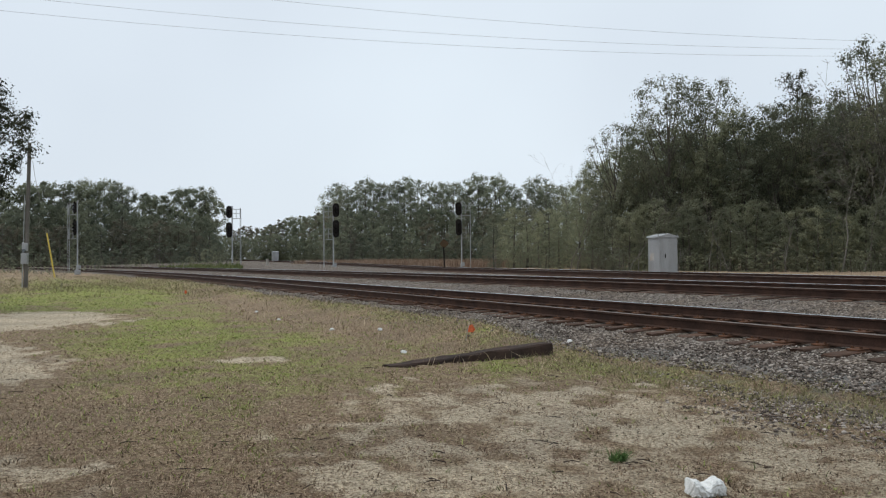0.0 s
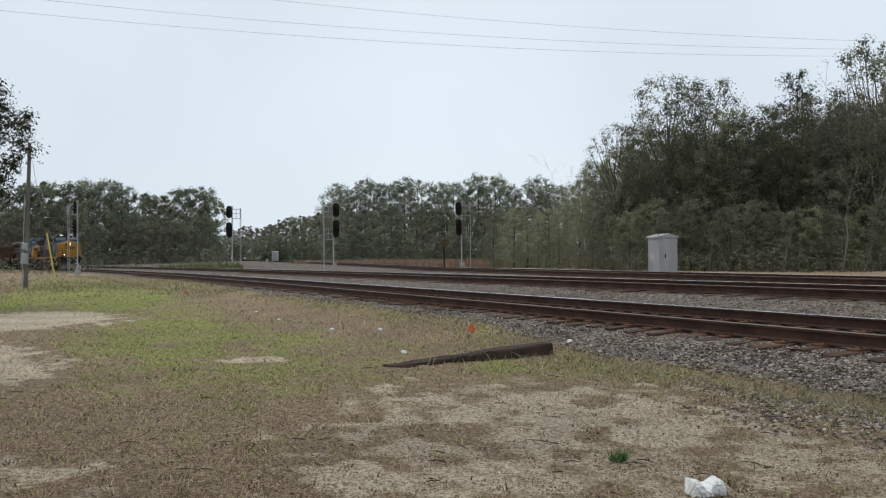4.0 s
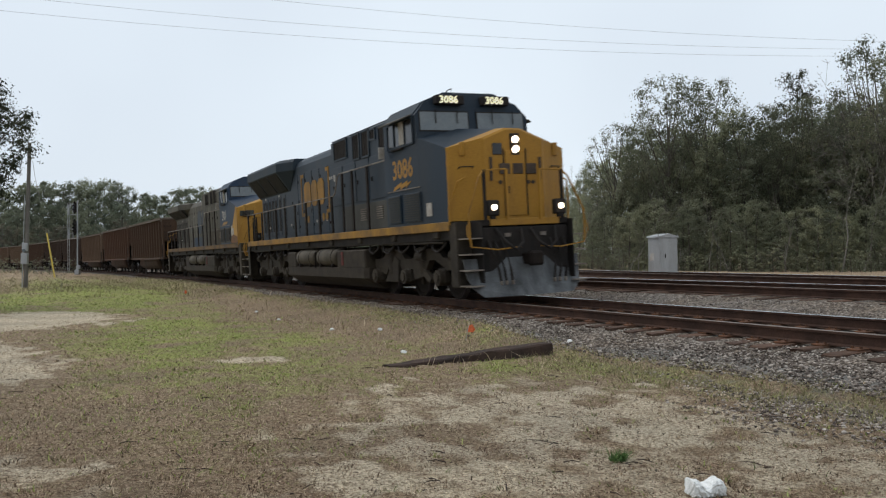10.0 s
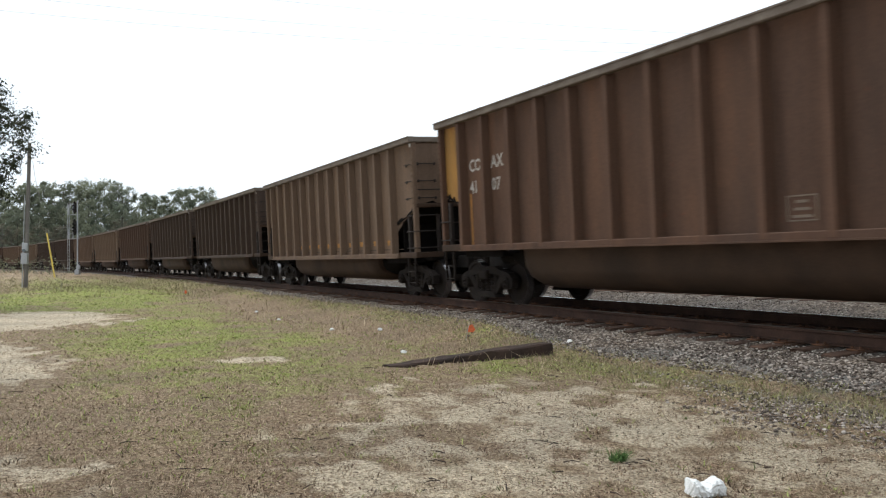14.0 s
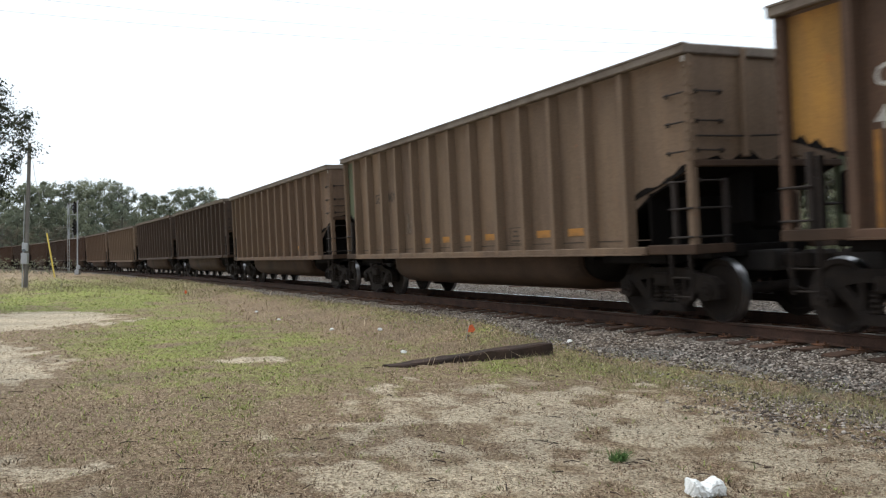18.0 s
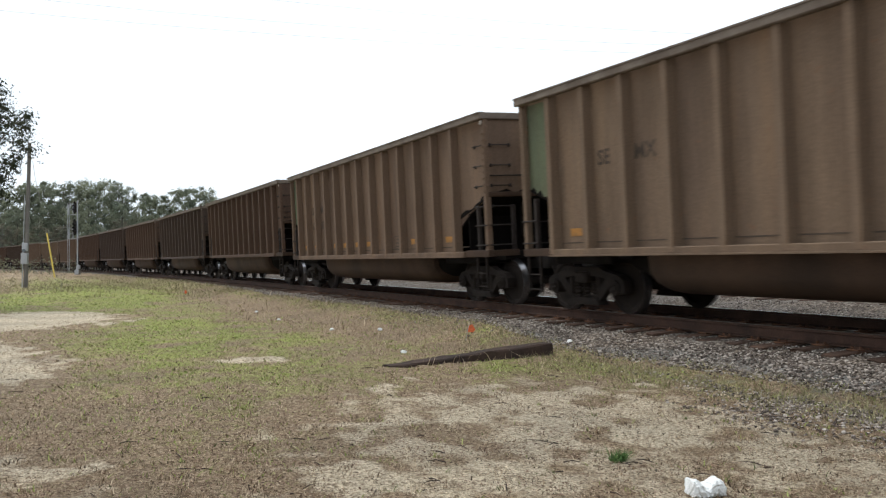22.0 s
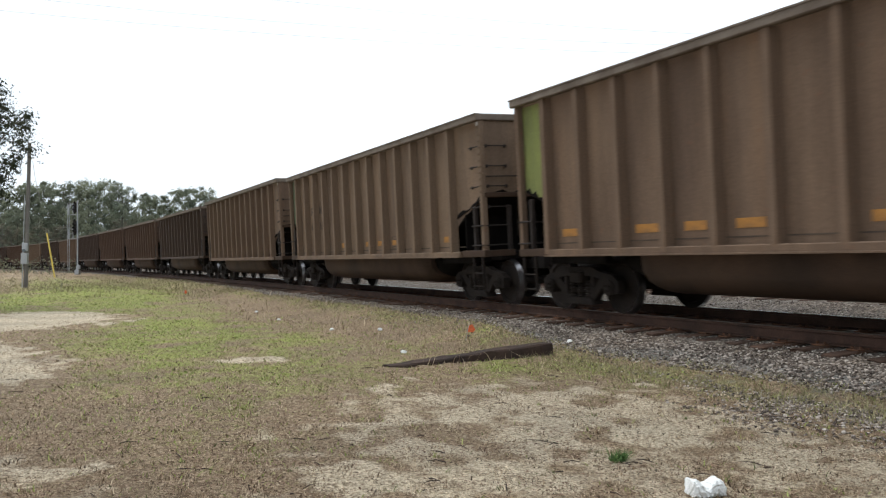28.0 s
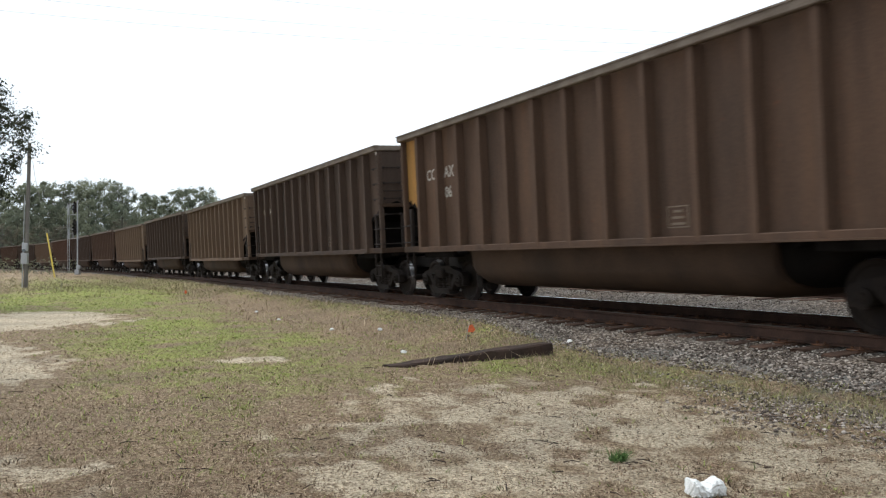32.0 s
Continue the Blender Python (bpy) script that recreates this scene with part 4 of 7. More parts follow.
        for j, txt in enumerate(marks):
            if txt:
                lettering(txt, size, ink, car, T((RIB_AT[first + j % 2] + (0.10 if j % 2 else 0.19), -1.3925, z0 - ((0.45 if kind == "brown" else 0.5) if j > 1 else 0))) @ rz)
    if kind == "brown":
        for x, z, sc in ((RIB_AT[0] + 0.20, sill + 0.62, 1.3 if rnd.random() < 0.5 else 0.0), (RIB_AT[-1] - 0.16, sill + 0.6, 1.3), (RIB_AT[4] - 0.15, sill + 0.5, 0.9 if rnd.random() < 0.3 else 0.0)):
            if sc:
                part("reflective_stripe", STRIPE, None, car, "upright faded orange stripe", at=T((x, -1.391, z)) @ Matrix.Diagonal((1, 1, sc, 1)))
    else:
        for k in range(12):
            if rnd.random() < 0.55:
                part("reflective_patch", PATCH, None, car, "faded orange patch", at=T(((RIB_AT[k] + gap / 2) if k < 12 else RIB_AT[12] + 0.45, -1.391, sill + 0.38)) @ Matrix.Diagonal((rnd.uniform(0.6, 1.2), 1, 1, 1)))
    if kind != "brown":
        part("weld_seam", Geo().box(0, -1.389, sill + 0.2, 2 * BODY - 2.2, 0.006, 0.02), M_DARKLET, car, "dark weld seam above the sill")
    for x0, z0, wide, high, paint in scrawl:
        for k in range(4):
            pts = [(x0 + wide * ((k + 0.2 + 0.5 * math.sin(2.4 * q + k)) / 4), -1.392, z0 + high * (0.5 + 0.5 * math.sin(1.9 * q + 1.7 * k))) for q in range(5)]
            part("graffiti_stroke", Geo().tube(pts, 0.02, 4), paint, car, "sprayed pale graffiti stroke")
    # small stencilled data block
    g = Geo()
    for r in range(3):
        g.box(0, 0, r * 0.09, 0.3 - 0.06 * r, 0.004, 0.035)
    for z in (-0.05, 0.25):
        g.box(0, 0, z, 0.44, 0.004, 0.018)
    for x in (-0.22, 0.22):
        g.box(x, 0, 0.1, 0.018, 0.004, 0.3)
    part("data_stencil", g, M_FADED if kind == "brown" else ink, car, "worn stencilled data block", at=T((RIB_AT[8] + gap * 0.46, -1.391, sill + 0.28)))
    return car


TRAIN = (("brown", 0, "yellow", ("CO", "AX", "40", "95")), ("brown", 2, "yellow", ("CO", "AX", "41", "07")), ("tan", 0, "", ()), ("brown", 1, "", ("CO", "AX", "", "")),
         ("brown", 1, "yellow", ("CO", "AX", "40", "98")), ("brown", 0, "yellow", ("CO", "AX", "41", "33")), ("tan", 1, "green", ("SE", "MX", "", "")), ("tan", 0, "green", ("SE", "MX", "61", "14")),
         ("brown", 1, "yellow", ("CO", "AX", "42", "67")), ("brown", 1, "yellow", ("CO", "AX", "42", "44")), ("tan", 1, "green", ("SE", "MX", "", "")), ("tan", 0, "green", ("SE", "MX", "61", "07")),
         ("brown", 0, "yellow", ("CO", "AX", "40", "")), ("brown", 1, "yellow", ("CO", "AX", "42", "86")), ("brown", 0, "yellow", ("CO", "AX", "41", "41")), ("brown", 1, "", ("CO", "AX", "", "")),
         ("brown", 0, "yellow", ("CO", "AX", "", "")), ("tan", 0, "lime", ()), ("tan", 1, "green", ("SE", "MX", "61", "16")), ("grey", 0, "black", ()),
         ("brown", 1, "yellow", ("CO", "AX", "", "89")), ("brown", 0, "yellow", ("CO", "AX", "40", "69")), ("brown", 0, "yellow", ("CO", "AX", "", "06")), ("brown", 1, "", ("CO", "AX", "", "")),
         ("tan", 0, "", ()), ("brown", 1, "", ()), ("tan", 1, "", ()), ("brown", 0, "", ()), ("brown", 1, "", ()), ("brown", 2, "", ()), ("tan", 0, "", ()), ("brown", 1, "", ()), ("brown", 0, "", ()), ("brown", 1, "", ()))
RND = random.Random(77)
SCRAWLS = {21: [(-2.98, 1.42, 0.5, 0.6, M_WHITE), (6.40, 3.36, 0.7, 0.36, M_FADED)], 6: [(-3.0, 1.5, 0.8, 0.6, M_FADED)]}
WAGONS = [build_gondola(*spec, RND, SCRAWLS.get(k, ())) for k, spec in enumerate(TRAIN)]


# ======== locomotives ========
def loco_truck_meshes():
    g = Geo()
    top = [(-2.75, 0.74), (-2.75, 0.98), (-1.7, 1.0), (-1.25, 1.22), (-0.55, 1.22), (-0.1, 0.98), (0.75, 0.98), (1.25, 1.22), (1.75, 1.22), (2.2, 1.0), (2.75, 0.98), (2.75, 0.74), (2.35, 0.70), (1.75, 0.94), (1.4, 0.94), (1.05, 0.56), (0.45, 0.46), (0.35, 0.72), (-0.35, 0.72), (-0.7, 0.94), (-1.1, 0.94), (-1.5, 0.56), (-1.75, 0.62), (-2.35, 0.70)]
    g.slab(top, 1, -0.08, 0.08)
    for x in (-2.05, 0.0, 2.05):
        g.box(x, -0.02, 0.56, 0.40, 0.2, 0.36, None, 0.05)
        g.tube([(x, -0.20, 0.53), (x, 0.1, 0.53)], 0.19, 16)
        g.tube([(x, -0.24, 0.53), (x, -0.18, 0.53)], 0.12, 12)
    for x in (-1.0, 1.0):
        g.slab([(x - 0.55, 0.95), (x - 0.4, 1.05), (x + 0.55, 0.5), (x + 0.45, 0.38)] if x > 0 else [(x + 0.55, 0.95), (x + 0.45, 0.38), (x - 0.45, 0.38), (x + 0.3, 1.05)], 1, -0.13, 0.0)
        g.tube([(x, -0.05, 0.62), (x, -0.05, 1.2)], 0.13, 12)
        g.box(x, -0.05, 1.22, 0.5, 0.3, 0.1, None, 0.02)
    side = g.mesh("side_frame", M_TANK)
    br = Geo().tube([(0, -0.08, 1.05), (0.45, -0.08, 1.05)], 0.13, 12)
    br.tube([(0.2, -0.05, 1.0), (0.05, -0.02, 0.6), (-0.05, 0.05, 0.35)], 0.045, 8)
    brake = br.mesh("brake_cylinder", M_UNDER)
    bolster = Geo().box(0, 0, 0.85, 4.6, 1.7, 0.3, None, 0.05).box(0, 0, 1.15, 1.2, 1.2, 0.45, None, 0.05).mesh("bolster", M_BLACK)
    hose = Geo().tube([(0, -0.1, 1.42), (0.15, -0.16, 1.2), (0.42, -0.17, 1.13), (0.7, -0.14, 1.25), (0.85, -0.1, 1.42)], 0.028, 6)
    return side, brake, bolster, hose.mesh("cable", M_BLACK, smooth=True)


LTRUCK = loco_truck_meshes()


def add_loco_truck(loco, x):
    T = Matrix.Translation
    tr = part("truck", LTRUCK[2], None, loco, at=T((x, 0, 0)))
    for y, fl in ((-1.12, Matrix.Identity(4)), (1.12, Matrix.Rotation(math.pi, 4, "Z"))):
        part("side_frame", LTRUCK[0], None, tr, at=T((0, y, 0)) @ fl)
        for bx in (-2.75, 0.75, 2.7):
            part("brake_cylinder", LTRUCK[1], None, tr, at=T((0, y, 0)) @ fl @ T((bx, 0, 0)))
        for k in range(5):
            part("cable", LTRUCK[3], None, tr, at=T((0, y * 1.1, 0)) @ fl @ T((-2.3 + 1.05 * k, 0, 0)))
    for key, dx in (("loco_front", 2.05), ("loco_mid", 0.0), ("loco_rear", -2.05)):
        SPINNING[key].append(part("wheelset", LOCO_WHEELSET, None, tr, at=T((dx, 0, 0.533))))


def build_locomotive(lead):
    """Six-axle road locomotive, nose towards +x, coupler to coupler 22.3 m."""
    T = Matrix.Translation
    rz = Matrix.Rotation(math.pi / 2, 4, "X")
    face = Matrix.Rotation(math.pi / 2, 4, "Z") @ rz
    body = M_NAVY if lead else M_GREY
    cabp = M_NAVY if lead else M_BLUE
    roof = M_NAVYROOF if lead else M_BLUE
    gold = M_GOLD if lead else M_PALEGOLD
    loco = tagged(new("locomotive"), "dark blue diesel locomotive with a golden yellow nose, lights on" if lead else "grimy grey and blue diesel locomotive with a yellow nose", "locomotive", "locomotives of the coal train")
    DECK = 1.80
    # underframe, tank and reservoirs
    part("underframe", Geo().box(-0.1, 0, 1.58, 20.5, 2.86, 0.40, None, 0.02), M_BLACK, loco)
    for y in (-1.5, 1.5):
        part("side_sill", Geo().box(-0.12, y, 1.70, 20.2, 0.06, 0.2, None, 0.01), M_STRIPE if lead else M_OLDSTRIPE, loco, "dusty golden yellow sill stripe" if lead else "grimy brownish yellow sill stripe")
        for k in range(8):
            part("jacking_pad", Geo().box(-9.0 + 2.6 * k, y * 0.97, 1.52, 0.28, 0.1, 0.16, None, 0.02), M_UNDER, loco)
    prof = [(-1.02, 1.33), (-1.04, 0.78), (-1.5, 0.76), (-1.5, 0.46), (-1.0, 0.16), (1.0, 0.16), (1.5, 0.46), (1.5, 0.76), (1.04, 0.78), (1.02, 1.33)]
    part("fuel_tank", Geo().loft([[(x, y, z) for y, z in prof] for x in (-3.75, 4.3)]).loft([[(x, y * w, z) for y, z in prof] for x, w in ((4.3, 1.0), (4.5, 0.94))]), M_TANK, loco)
    for y in (-1, 1):
        for x, w in ((3.2, 2.5), (-3.22, 1.06)):
            part("tank_box", Geo().box(x, y * 1.26, 1.0, w, 0.48, 0.54, None, 0.04), M_TANK, loco)
        for x, half in ((-1.5, 1.0), (0.88, 0.98)):
            g = Geo().tube([(x - half, y * 1.28, 1.06), (x - half + 0.03, y * 1.28, 1.06), (x - half + 0.12, y * 1.28, 1.06), (x + half - 0.12, y * 1.28, 1.06), (x + half - 0.03, y * 1.28, 1.06), (x + half, y * 1.28, 1.06)], [0.14, 0.24, 0.285, 0.285, 0.24, 0.14], 20)
            res = part("air_reservoir", g, M_RESERVOIR, loco, "dusty olive air reservoir", smooth=True)
            for dx in (-0.62, 0.62):
                part("bracket", Geo().box(x + dx, y * 1.44, 0.80, 0.13, 0.2, 0.1, None, 0.02), M_CAST, res)
                part("strap", Geo().tube([(x + dx - 0.025, y * 1.28, 1.06), (x + dx + 0.025, y * 1.28, 1.06)], 0.292, 20), M_CAST, res)
        part("air_pipe", Geo().tube([(-9.6, y * 1.38, 1.36), (-3.0, y * 1.40, 1.40), (3.6, y * 1.40, 1.40), (9.4, y * 1.38, 1.34)], 0.03, 6), M_UNDER, loco)
        part("drain_valve", Geo().tube([(-0.3, y * 1.5, 0.72), (-0.2, y * 1.52, 1.25)], 0.03, 6), M_CAST, loco)
    part("fuel_gauge", Geo().box(2.5, -1.512, 1.02, 0.16, 0.02, 0.40), worn("dull_red_gauge", (0.14, 0.03, 0.025), (0.06, 0.025, 0.02), 0.7, 0, 5, 0.4, False), loco, "dull red fuel gauge strip")
    part("filler_cap", Geo().tube([(2.2, -1.35, 1.25), (2.2, -1.35, 1.38)], 0.09, 10), M_CAST, loco)
    add_loco_truck(loco, 6.75)
    add_loco_truck(loco, -6.75)
    # hoods
    top = 4.66 if lead else 4.46
    part("engine_hood", Geo().slab([(-1.0, DECK), (1.0, DECK), (1.0, top - 0.30), (0.9, top - 0.12), (0.72, top), (-0.72, top), (-0.9, top - 0.12), (-1.0, top - 0.30)], 0, -4.7, 1.3 if lead else 0.95), body, loco)
    part("auxiliary_hood", Geo().slab([(-1.30, DECK), (1.30, DECK), (1.30, 4.58), (1.05, 4.72), (-1.05, 4.72), (-1.30, 4.58)], 0, 1.3 if lead else 0.95, 6.35), body, loco)
    part("radiator_hood", Geo().slab([(-1.0, DECK), (1.0, DECK), (1.0, 3.95), (-1.0, 3.95)], 0, -9.35, -4.7), body, loco)
    if lead:
        sec = [(-0.99, 3.56), (-1.52, 4.30), (-1.52, 4.60), (-1.36, 4.72), (1.36, 4.72), (1.52, 4.60), (1.52, 4.30), (0.99, 3.56)]
        wing = Geo().loft([[(x, y, z) for y, z in sec] for x in (-9.65, -4.75)])
        wing.loft([[(-4.75, y, z) for y, z in sec], [(-3.95, y * 0.72, max(z, 4.2)) for y, z in sec]])
    else:
        sec = [(-0.99, 3.62), (-1.50, 4.14), (-1.50, 4.44), (-1.0, 4.56), (1.0, 4.56), (1.50, 4.44), (1.50, 4.14), (0.99, 3.62)]
        wing = Geo().loft([[(x, y, z) for y, z in sec] for x in (-9.65, -5.6)])
        wing.loft([[(-5.6, y, z) for y, z in sec], [(-4.3, y * 0.67, min(max(z, 4.1), 4.47)) for y, z in sec]])
    part("radiator_wing", wing, roof if lead else M_GREY, loco, "overhanging radiator housing")
    for y in (-1, 1):
        za, zb, yb = (3.62, 4.26, 1.50) if lead else (3.68, 4.10, 1.48)
        for k in range(3):
            x = -9.45 + 1.55 * k
            g = Geo().add([(x, y * 1.07, za), (x + 1.4, y * 1.07, za), (x + 1.4, y * yb, zb), (x, y * yb, zb), (x, y * 1.03, za), (x + 1.4, y * 1.03, za), (x + 1.4, y * (yb - 0.06), zb), (x, y * (yb - 0.06), zb)], [(0, 1, 2, 3), (4, 7, 6, 5), (0, 4, 5, 1), (1, 5, 6, 2), (2, 6, 7, 3), (3, 7, 4, 0)])
            part("radiator_grille", g, M_BLACK, loco, "dark radiator intake grille")
        # slotted rear doors, plain hood doors
        for x in (-9.0, -8.5, -8.0, -7.5, -7.0, -6.4, -5.7):
            hd = part("hood_door", Geo().box(x, y * 0.998, 2.72, 0.42, 0.03, 1.55, None, 0.008), body, loco)
            part("slot", Geo().box(x, y * 1.014, 2.75, 0.25, 0.012, 1.25), M_BLACK, hd, "black ventilation slot")
        for k in range(6 if lead else 7):
            x = -4.15 + (0.9 if lead else 0.76) * k
            w = 0.84 if lead else 0.70
            hd = part("hood_door", Geo().box(x, y * 1.0, 2.98, w, 0.03, 2.2, None, 0.008), body, loco)
            part("handle", Geo().box(x + w * 0.36, y * 1.022, 2.7, 0.03, 0.02, 0.12), M_BLACK, hd)
            for z in (2.2, 3.1, 3.8):
                part("latch", Geo().box(x - w * 0.40, y * 1.02, z, 0.05, 0.025, 0.1, None, 0.006), M_CAST, hd)
        # upper hood: intake grilles, doors, lower skirt
        grilles = ((2.2, 4.30, 1.15, 0.50), (3.62, 4.22, 0.52, 0.66), (4.40, 4.22, 0.52, 0.66), (5.0, 4.40, 0.36, 0.22), (5.72, 4.18, 0.48, 0.62)) if lead else ((2.35, 4.26, 0.80, 0.56), (3.5, 4.28, 0.58, 0.62), (4.38, 4.28, 0.58, 0.62), (5.75, 4.2, 0.36, 0.62))
        for x, z, w, h in grilles:
            cw = part("intake_grille", Geo().box(x, y * 1.302, z, w, 0.03, h, None, 0.01), M_BLACK, loco, "dark intake grille")
            gf = Geo()
            for sx in (-1, 1):
                gf.box(x + sx * (w / 2 + 0.03), y * 1.315, z, 0.05, 0.035, h + 0.1).box(x, y * 1.315, z + sx * (h / 2 + 0.03), w + 0.11, 0.035, 0.05)
            part("grille_frame", gf, body, cw)
            for b in range(int(w / 0.14)):
                part("grille_bar", Geo().box(x - w / 2 + 0.07 + 0.14 * b, y * 1.318, z, 0.02, 0.02, h), M_CAST, cw)
        for x, w in ((1.85, 0.9), (2.95, 1.05), (4.1, 1.0), (5.45, 1.45)):
            cd = part("cabinet_door", Geo().box(x, y * 1.303, 3.22, w, 0.03, 1.18, None, 0.01), body, loco)
            part("latch", Geo().box(x - w * 0.42, y * 1.325, 3.2, 0.05, 0.03, 0.12, None, 0.006), M_CAST, cd)
        part("skirt", Geo().box(4.35, y * 1.306, 2.19, 3.9, 0.03, 0.74, None, 0.008), M_SKIRT if lead else M_OLDSKIRT, loco, "dusty grey lower panel of the hood")
        for x in (4.08, 5.38):
            g = Geo()
            for r in range(6):
                g.box(x, y * 1.335, 2.10 + 0.06 * r, 0.44, 0.03, 0.025)
            part("louvre", g, M_CHORD, loco)
        part("switch_box", Geo().box(1.62, y * 1.33, 3.5, 0.1, 0.05, 0.2, None, 0.01), M_WHITE, loco)
        part("roof_edge_rail", Geo().tube([(1.4, y * 1.28, 4.63), (6.3, y * 1.28, 4.63)], 0.018, 5), body, loco)
    if lead:
        part("exhaust_housing", Geo().box(-1.6, 0, 4.70, 1.1, 0.8, 0.14, None, 0.04), M_BLACK, loco)
        part("roof_hatch", Geo().box(0.4, 0, 4.70, 0.8, 1.0, 0.1, None, 0.04), roof, loco)
        hx, hz = 0.75, 4.74
    else:
        part("exhaust_housing", Geo().loft([[(-2.3, -0.45, 4.42), (-2.3, 0.45, 4.42), (-2.35, 0.45, 4.84), (-2.35, -0.45, 4.84)], [(-1.2, -0.45, 4.42), (-1.2, 0.45, 4.42), (-1.35, 0.45, 4.76), (-1.35, -0.45, 4.76)]]), M_BLACK, loco, "sooty exhaust housing")
        hx, hz = 0.1, 4.54
    horn = part("horn", Geo().box(hx, -0.3, hz, 0.2, 0.5, 0.12, None, 0.02), M_BLACK, loco, "dark air horn cluster on the hood roof")
    for k in range(3):
        part("trumpet", Geo().tube([(hx, -0.48 + 0.18 * k, hz + 0.1), (hx + 0.15, -0.48 + 0.18 * k, hz + 0.1), (hx + 0.4, -0.48 + 0.18 * k, hz + 0.11)], [0.03, 0.04, 0.09], 8), M_BLACK, horn)
    # cab: straight sides, faceted roof, upright windshield wall
    shell = [(-1.52, DECK), (1.52, DECK), (1.52, 4.40), (1.26, 4.70), (0.68, 4.95), (-0.68, 4.95), (-1.26, 4.70), (-1.52, 4.40)]
    front = [8.62, 8.62, 8.42, 8.36, 8.30, 8.30, 8.36, 8.42]
    part("cab", Geo().loft([[(6.35, y, z) for y, z in shell], [(x, y, z) for x, (y, z) in zip(front, shell)]]), cabp, loco)
    cap = [(1.55, 4.40), (1.28, 4.72), (0.69, 4.975), (-0.69, 4.975), (-1.28, 4.72), (-1.55, 4.40), (-1.50, 4.38), (0, 4.5), (1.50, 4.38)]
    part("cab_roof", Geo().loft([[(x, y, z) for y, z in cap] for x in (6.32, 8.27)]), roof, loco)
    part("roof_aerial", Geo().box(7.4, 0.3, 5.02, 0.5, 0.16, 0.09, None, 0.03).tube([(7.9, -0.4, 4.95), (7.9, -0.4, 5.09), (8.15, -0.4, 5.09), (8.15, -0.4, 4.95)], 0.014, 5), M_CAST, loco)
    for y in (-1, 1):
        g = Geo().slab([(6.65, 3.76), (8.30, 3.76), (8.26, 4.36), (6.65, 4.36)], 1, y * 1.52 - 0.015, y * 1.52 + 0.015)
        win = part("side_window", g, M_DARKGLASS, loco, "open dark cab side window")
        g = Geo()
        for x in (6.65, 7.1, 7.75, 8.28):
            g.box(x, y * 1.543, 4.06, 0.05, 0.03, 0.64)
        for z in (3.75, 4.37):
            g.box(7.47, y * 1.543, z, 1.68, 0.03, 0.05)
        part("window_frame", g, cabp, win)
        part("window_blind", Geo().box(7.62, y * 1.555, 4.06, 0.30, 0.03, 0.56, None, 0.01), M_WHITE, win, "pale sliding window pane")
        part("sunshade", Geo().slab([(y * 1.52, 4.42), (y * 1.80, 4.30), (y * 1.80, 4.33), (y * 1.52, 4.45)], 0, 6.75, 8.2), M_GREY, loco)
        part("mirror", Geo().box(6.5, y * 1.66, 3.7, 0.04, 0.16, 0.3, None, 0.01), M_WHITE, loco)
        part("armrest", Geo().box(7.3, y * 1.56, 3.70, 0.7, 0.08, 0.05, None, 0.01), M_BLACK, win)
        if lead:
            part("builder_plate", Geo().box(9.0, y * 1.522, 2.12, 0.28, 0.02, 0.30), M_WHITE, loco, "pale square notice plate")
        for x, w in ((6.98, 0.80), (8.10, 0.95)):
            lv = part("louvre_panel", Geo().box(x, y * 1.535, 2.22, w, 0.05, 0.70, None, 0.012), cabp if lead else M_SKIRT, loco)
            if lead:
                for r in range(12):
                    part("slat", Geo().box(x, y * 1.572, 1.93 + 0.054 * r, w * 0.9, 0.03, 0.02), M_SKIRT, lv)
            else:
                part("screen", Geo().box(x, y * 1.565, 2.22, w * 0.86, 0.02, 0.58), M_BLACK, lv, "dark intake screen")
        part("cab_grab_rail", Geo().tube([(6.6, y * 1.56, 2.68), (8.6, y * 1.56, 2.68)], 0.014, 5), M_CHORD, loco)
    for y0, y1 in ((-1.40, -0.13), (0.13, 1.40)):
        def pane(a, b, lo, hi, out):
            return [(8.62 - 0.08 * (z - 1.8) + out, y, z) for y, z in ((a, lo), (b, lo), (b, hi), (a, hi))]
        def sheet(a, b, lo, hi, o1, o2):
            return Geo().add(pane(a, b, lo, hi, o2) + pane(a, b, lo, hi, o1), [(0, 1, 2, 3), (4, 7, 6, 5), (0, 4, 5, 1), (1, 5, 6, 2), (2, 6, 7, 3), (3, 7, 4, 0)])
        lo = 4.03
        gk = part("windshield_gasket", sheet(y0 - 0.03, y1 + 0.03, lo - 0.03, 4.50, -0.02, 0.012), M_BLACK, loco)
        part("windshield", sheet(y0, y1, lo, 4.47, 0.0, 0.024), M_GLASS, gk, "upright pale tinted windshield pane")
        for f in (0.3, 0.75):
            ym = y0 + (y1 - y0) * f
            part("wiper", Geo().tube([(8.50, ym, 4.53), (8.47, ym + 0.03, 4.2)], 0.012, 5), M_BLACK, gk)
    # nose: gabled top falling forward, chamfered golden front
    def nose(x, w, low, ridge, ww):
        return [(x, -w, DECK), (x, w, DECK), (x, w, low), (x, ww, ridge), (x, -ww, ridge), (x, -w, low)]
    part("nose_side", Geo().loft([nose(8.4, 1.52, 3.86, 4.08, 0.45), nose(9.97, 1.50, 3.42, 3.86, 0.22)]), cabp, loco)
    part("nose", Geo().loft([nose(9.97, 1.505, 3.425, 3.865, 0.22), nose(10.02, 1.49, 3.42, 3.86, 0.21), nose(10.30, 0.80, 3.60, 3.83, 0.2), nose(10.34, 0.74, 3.57, 3.79, 0.18)]), gold, loco, "golden yellow nose front")
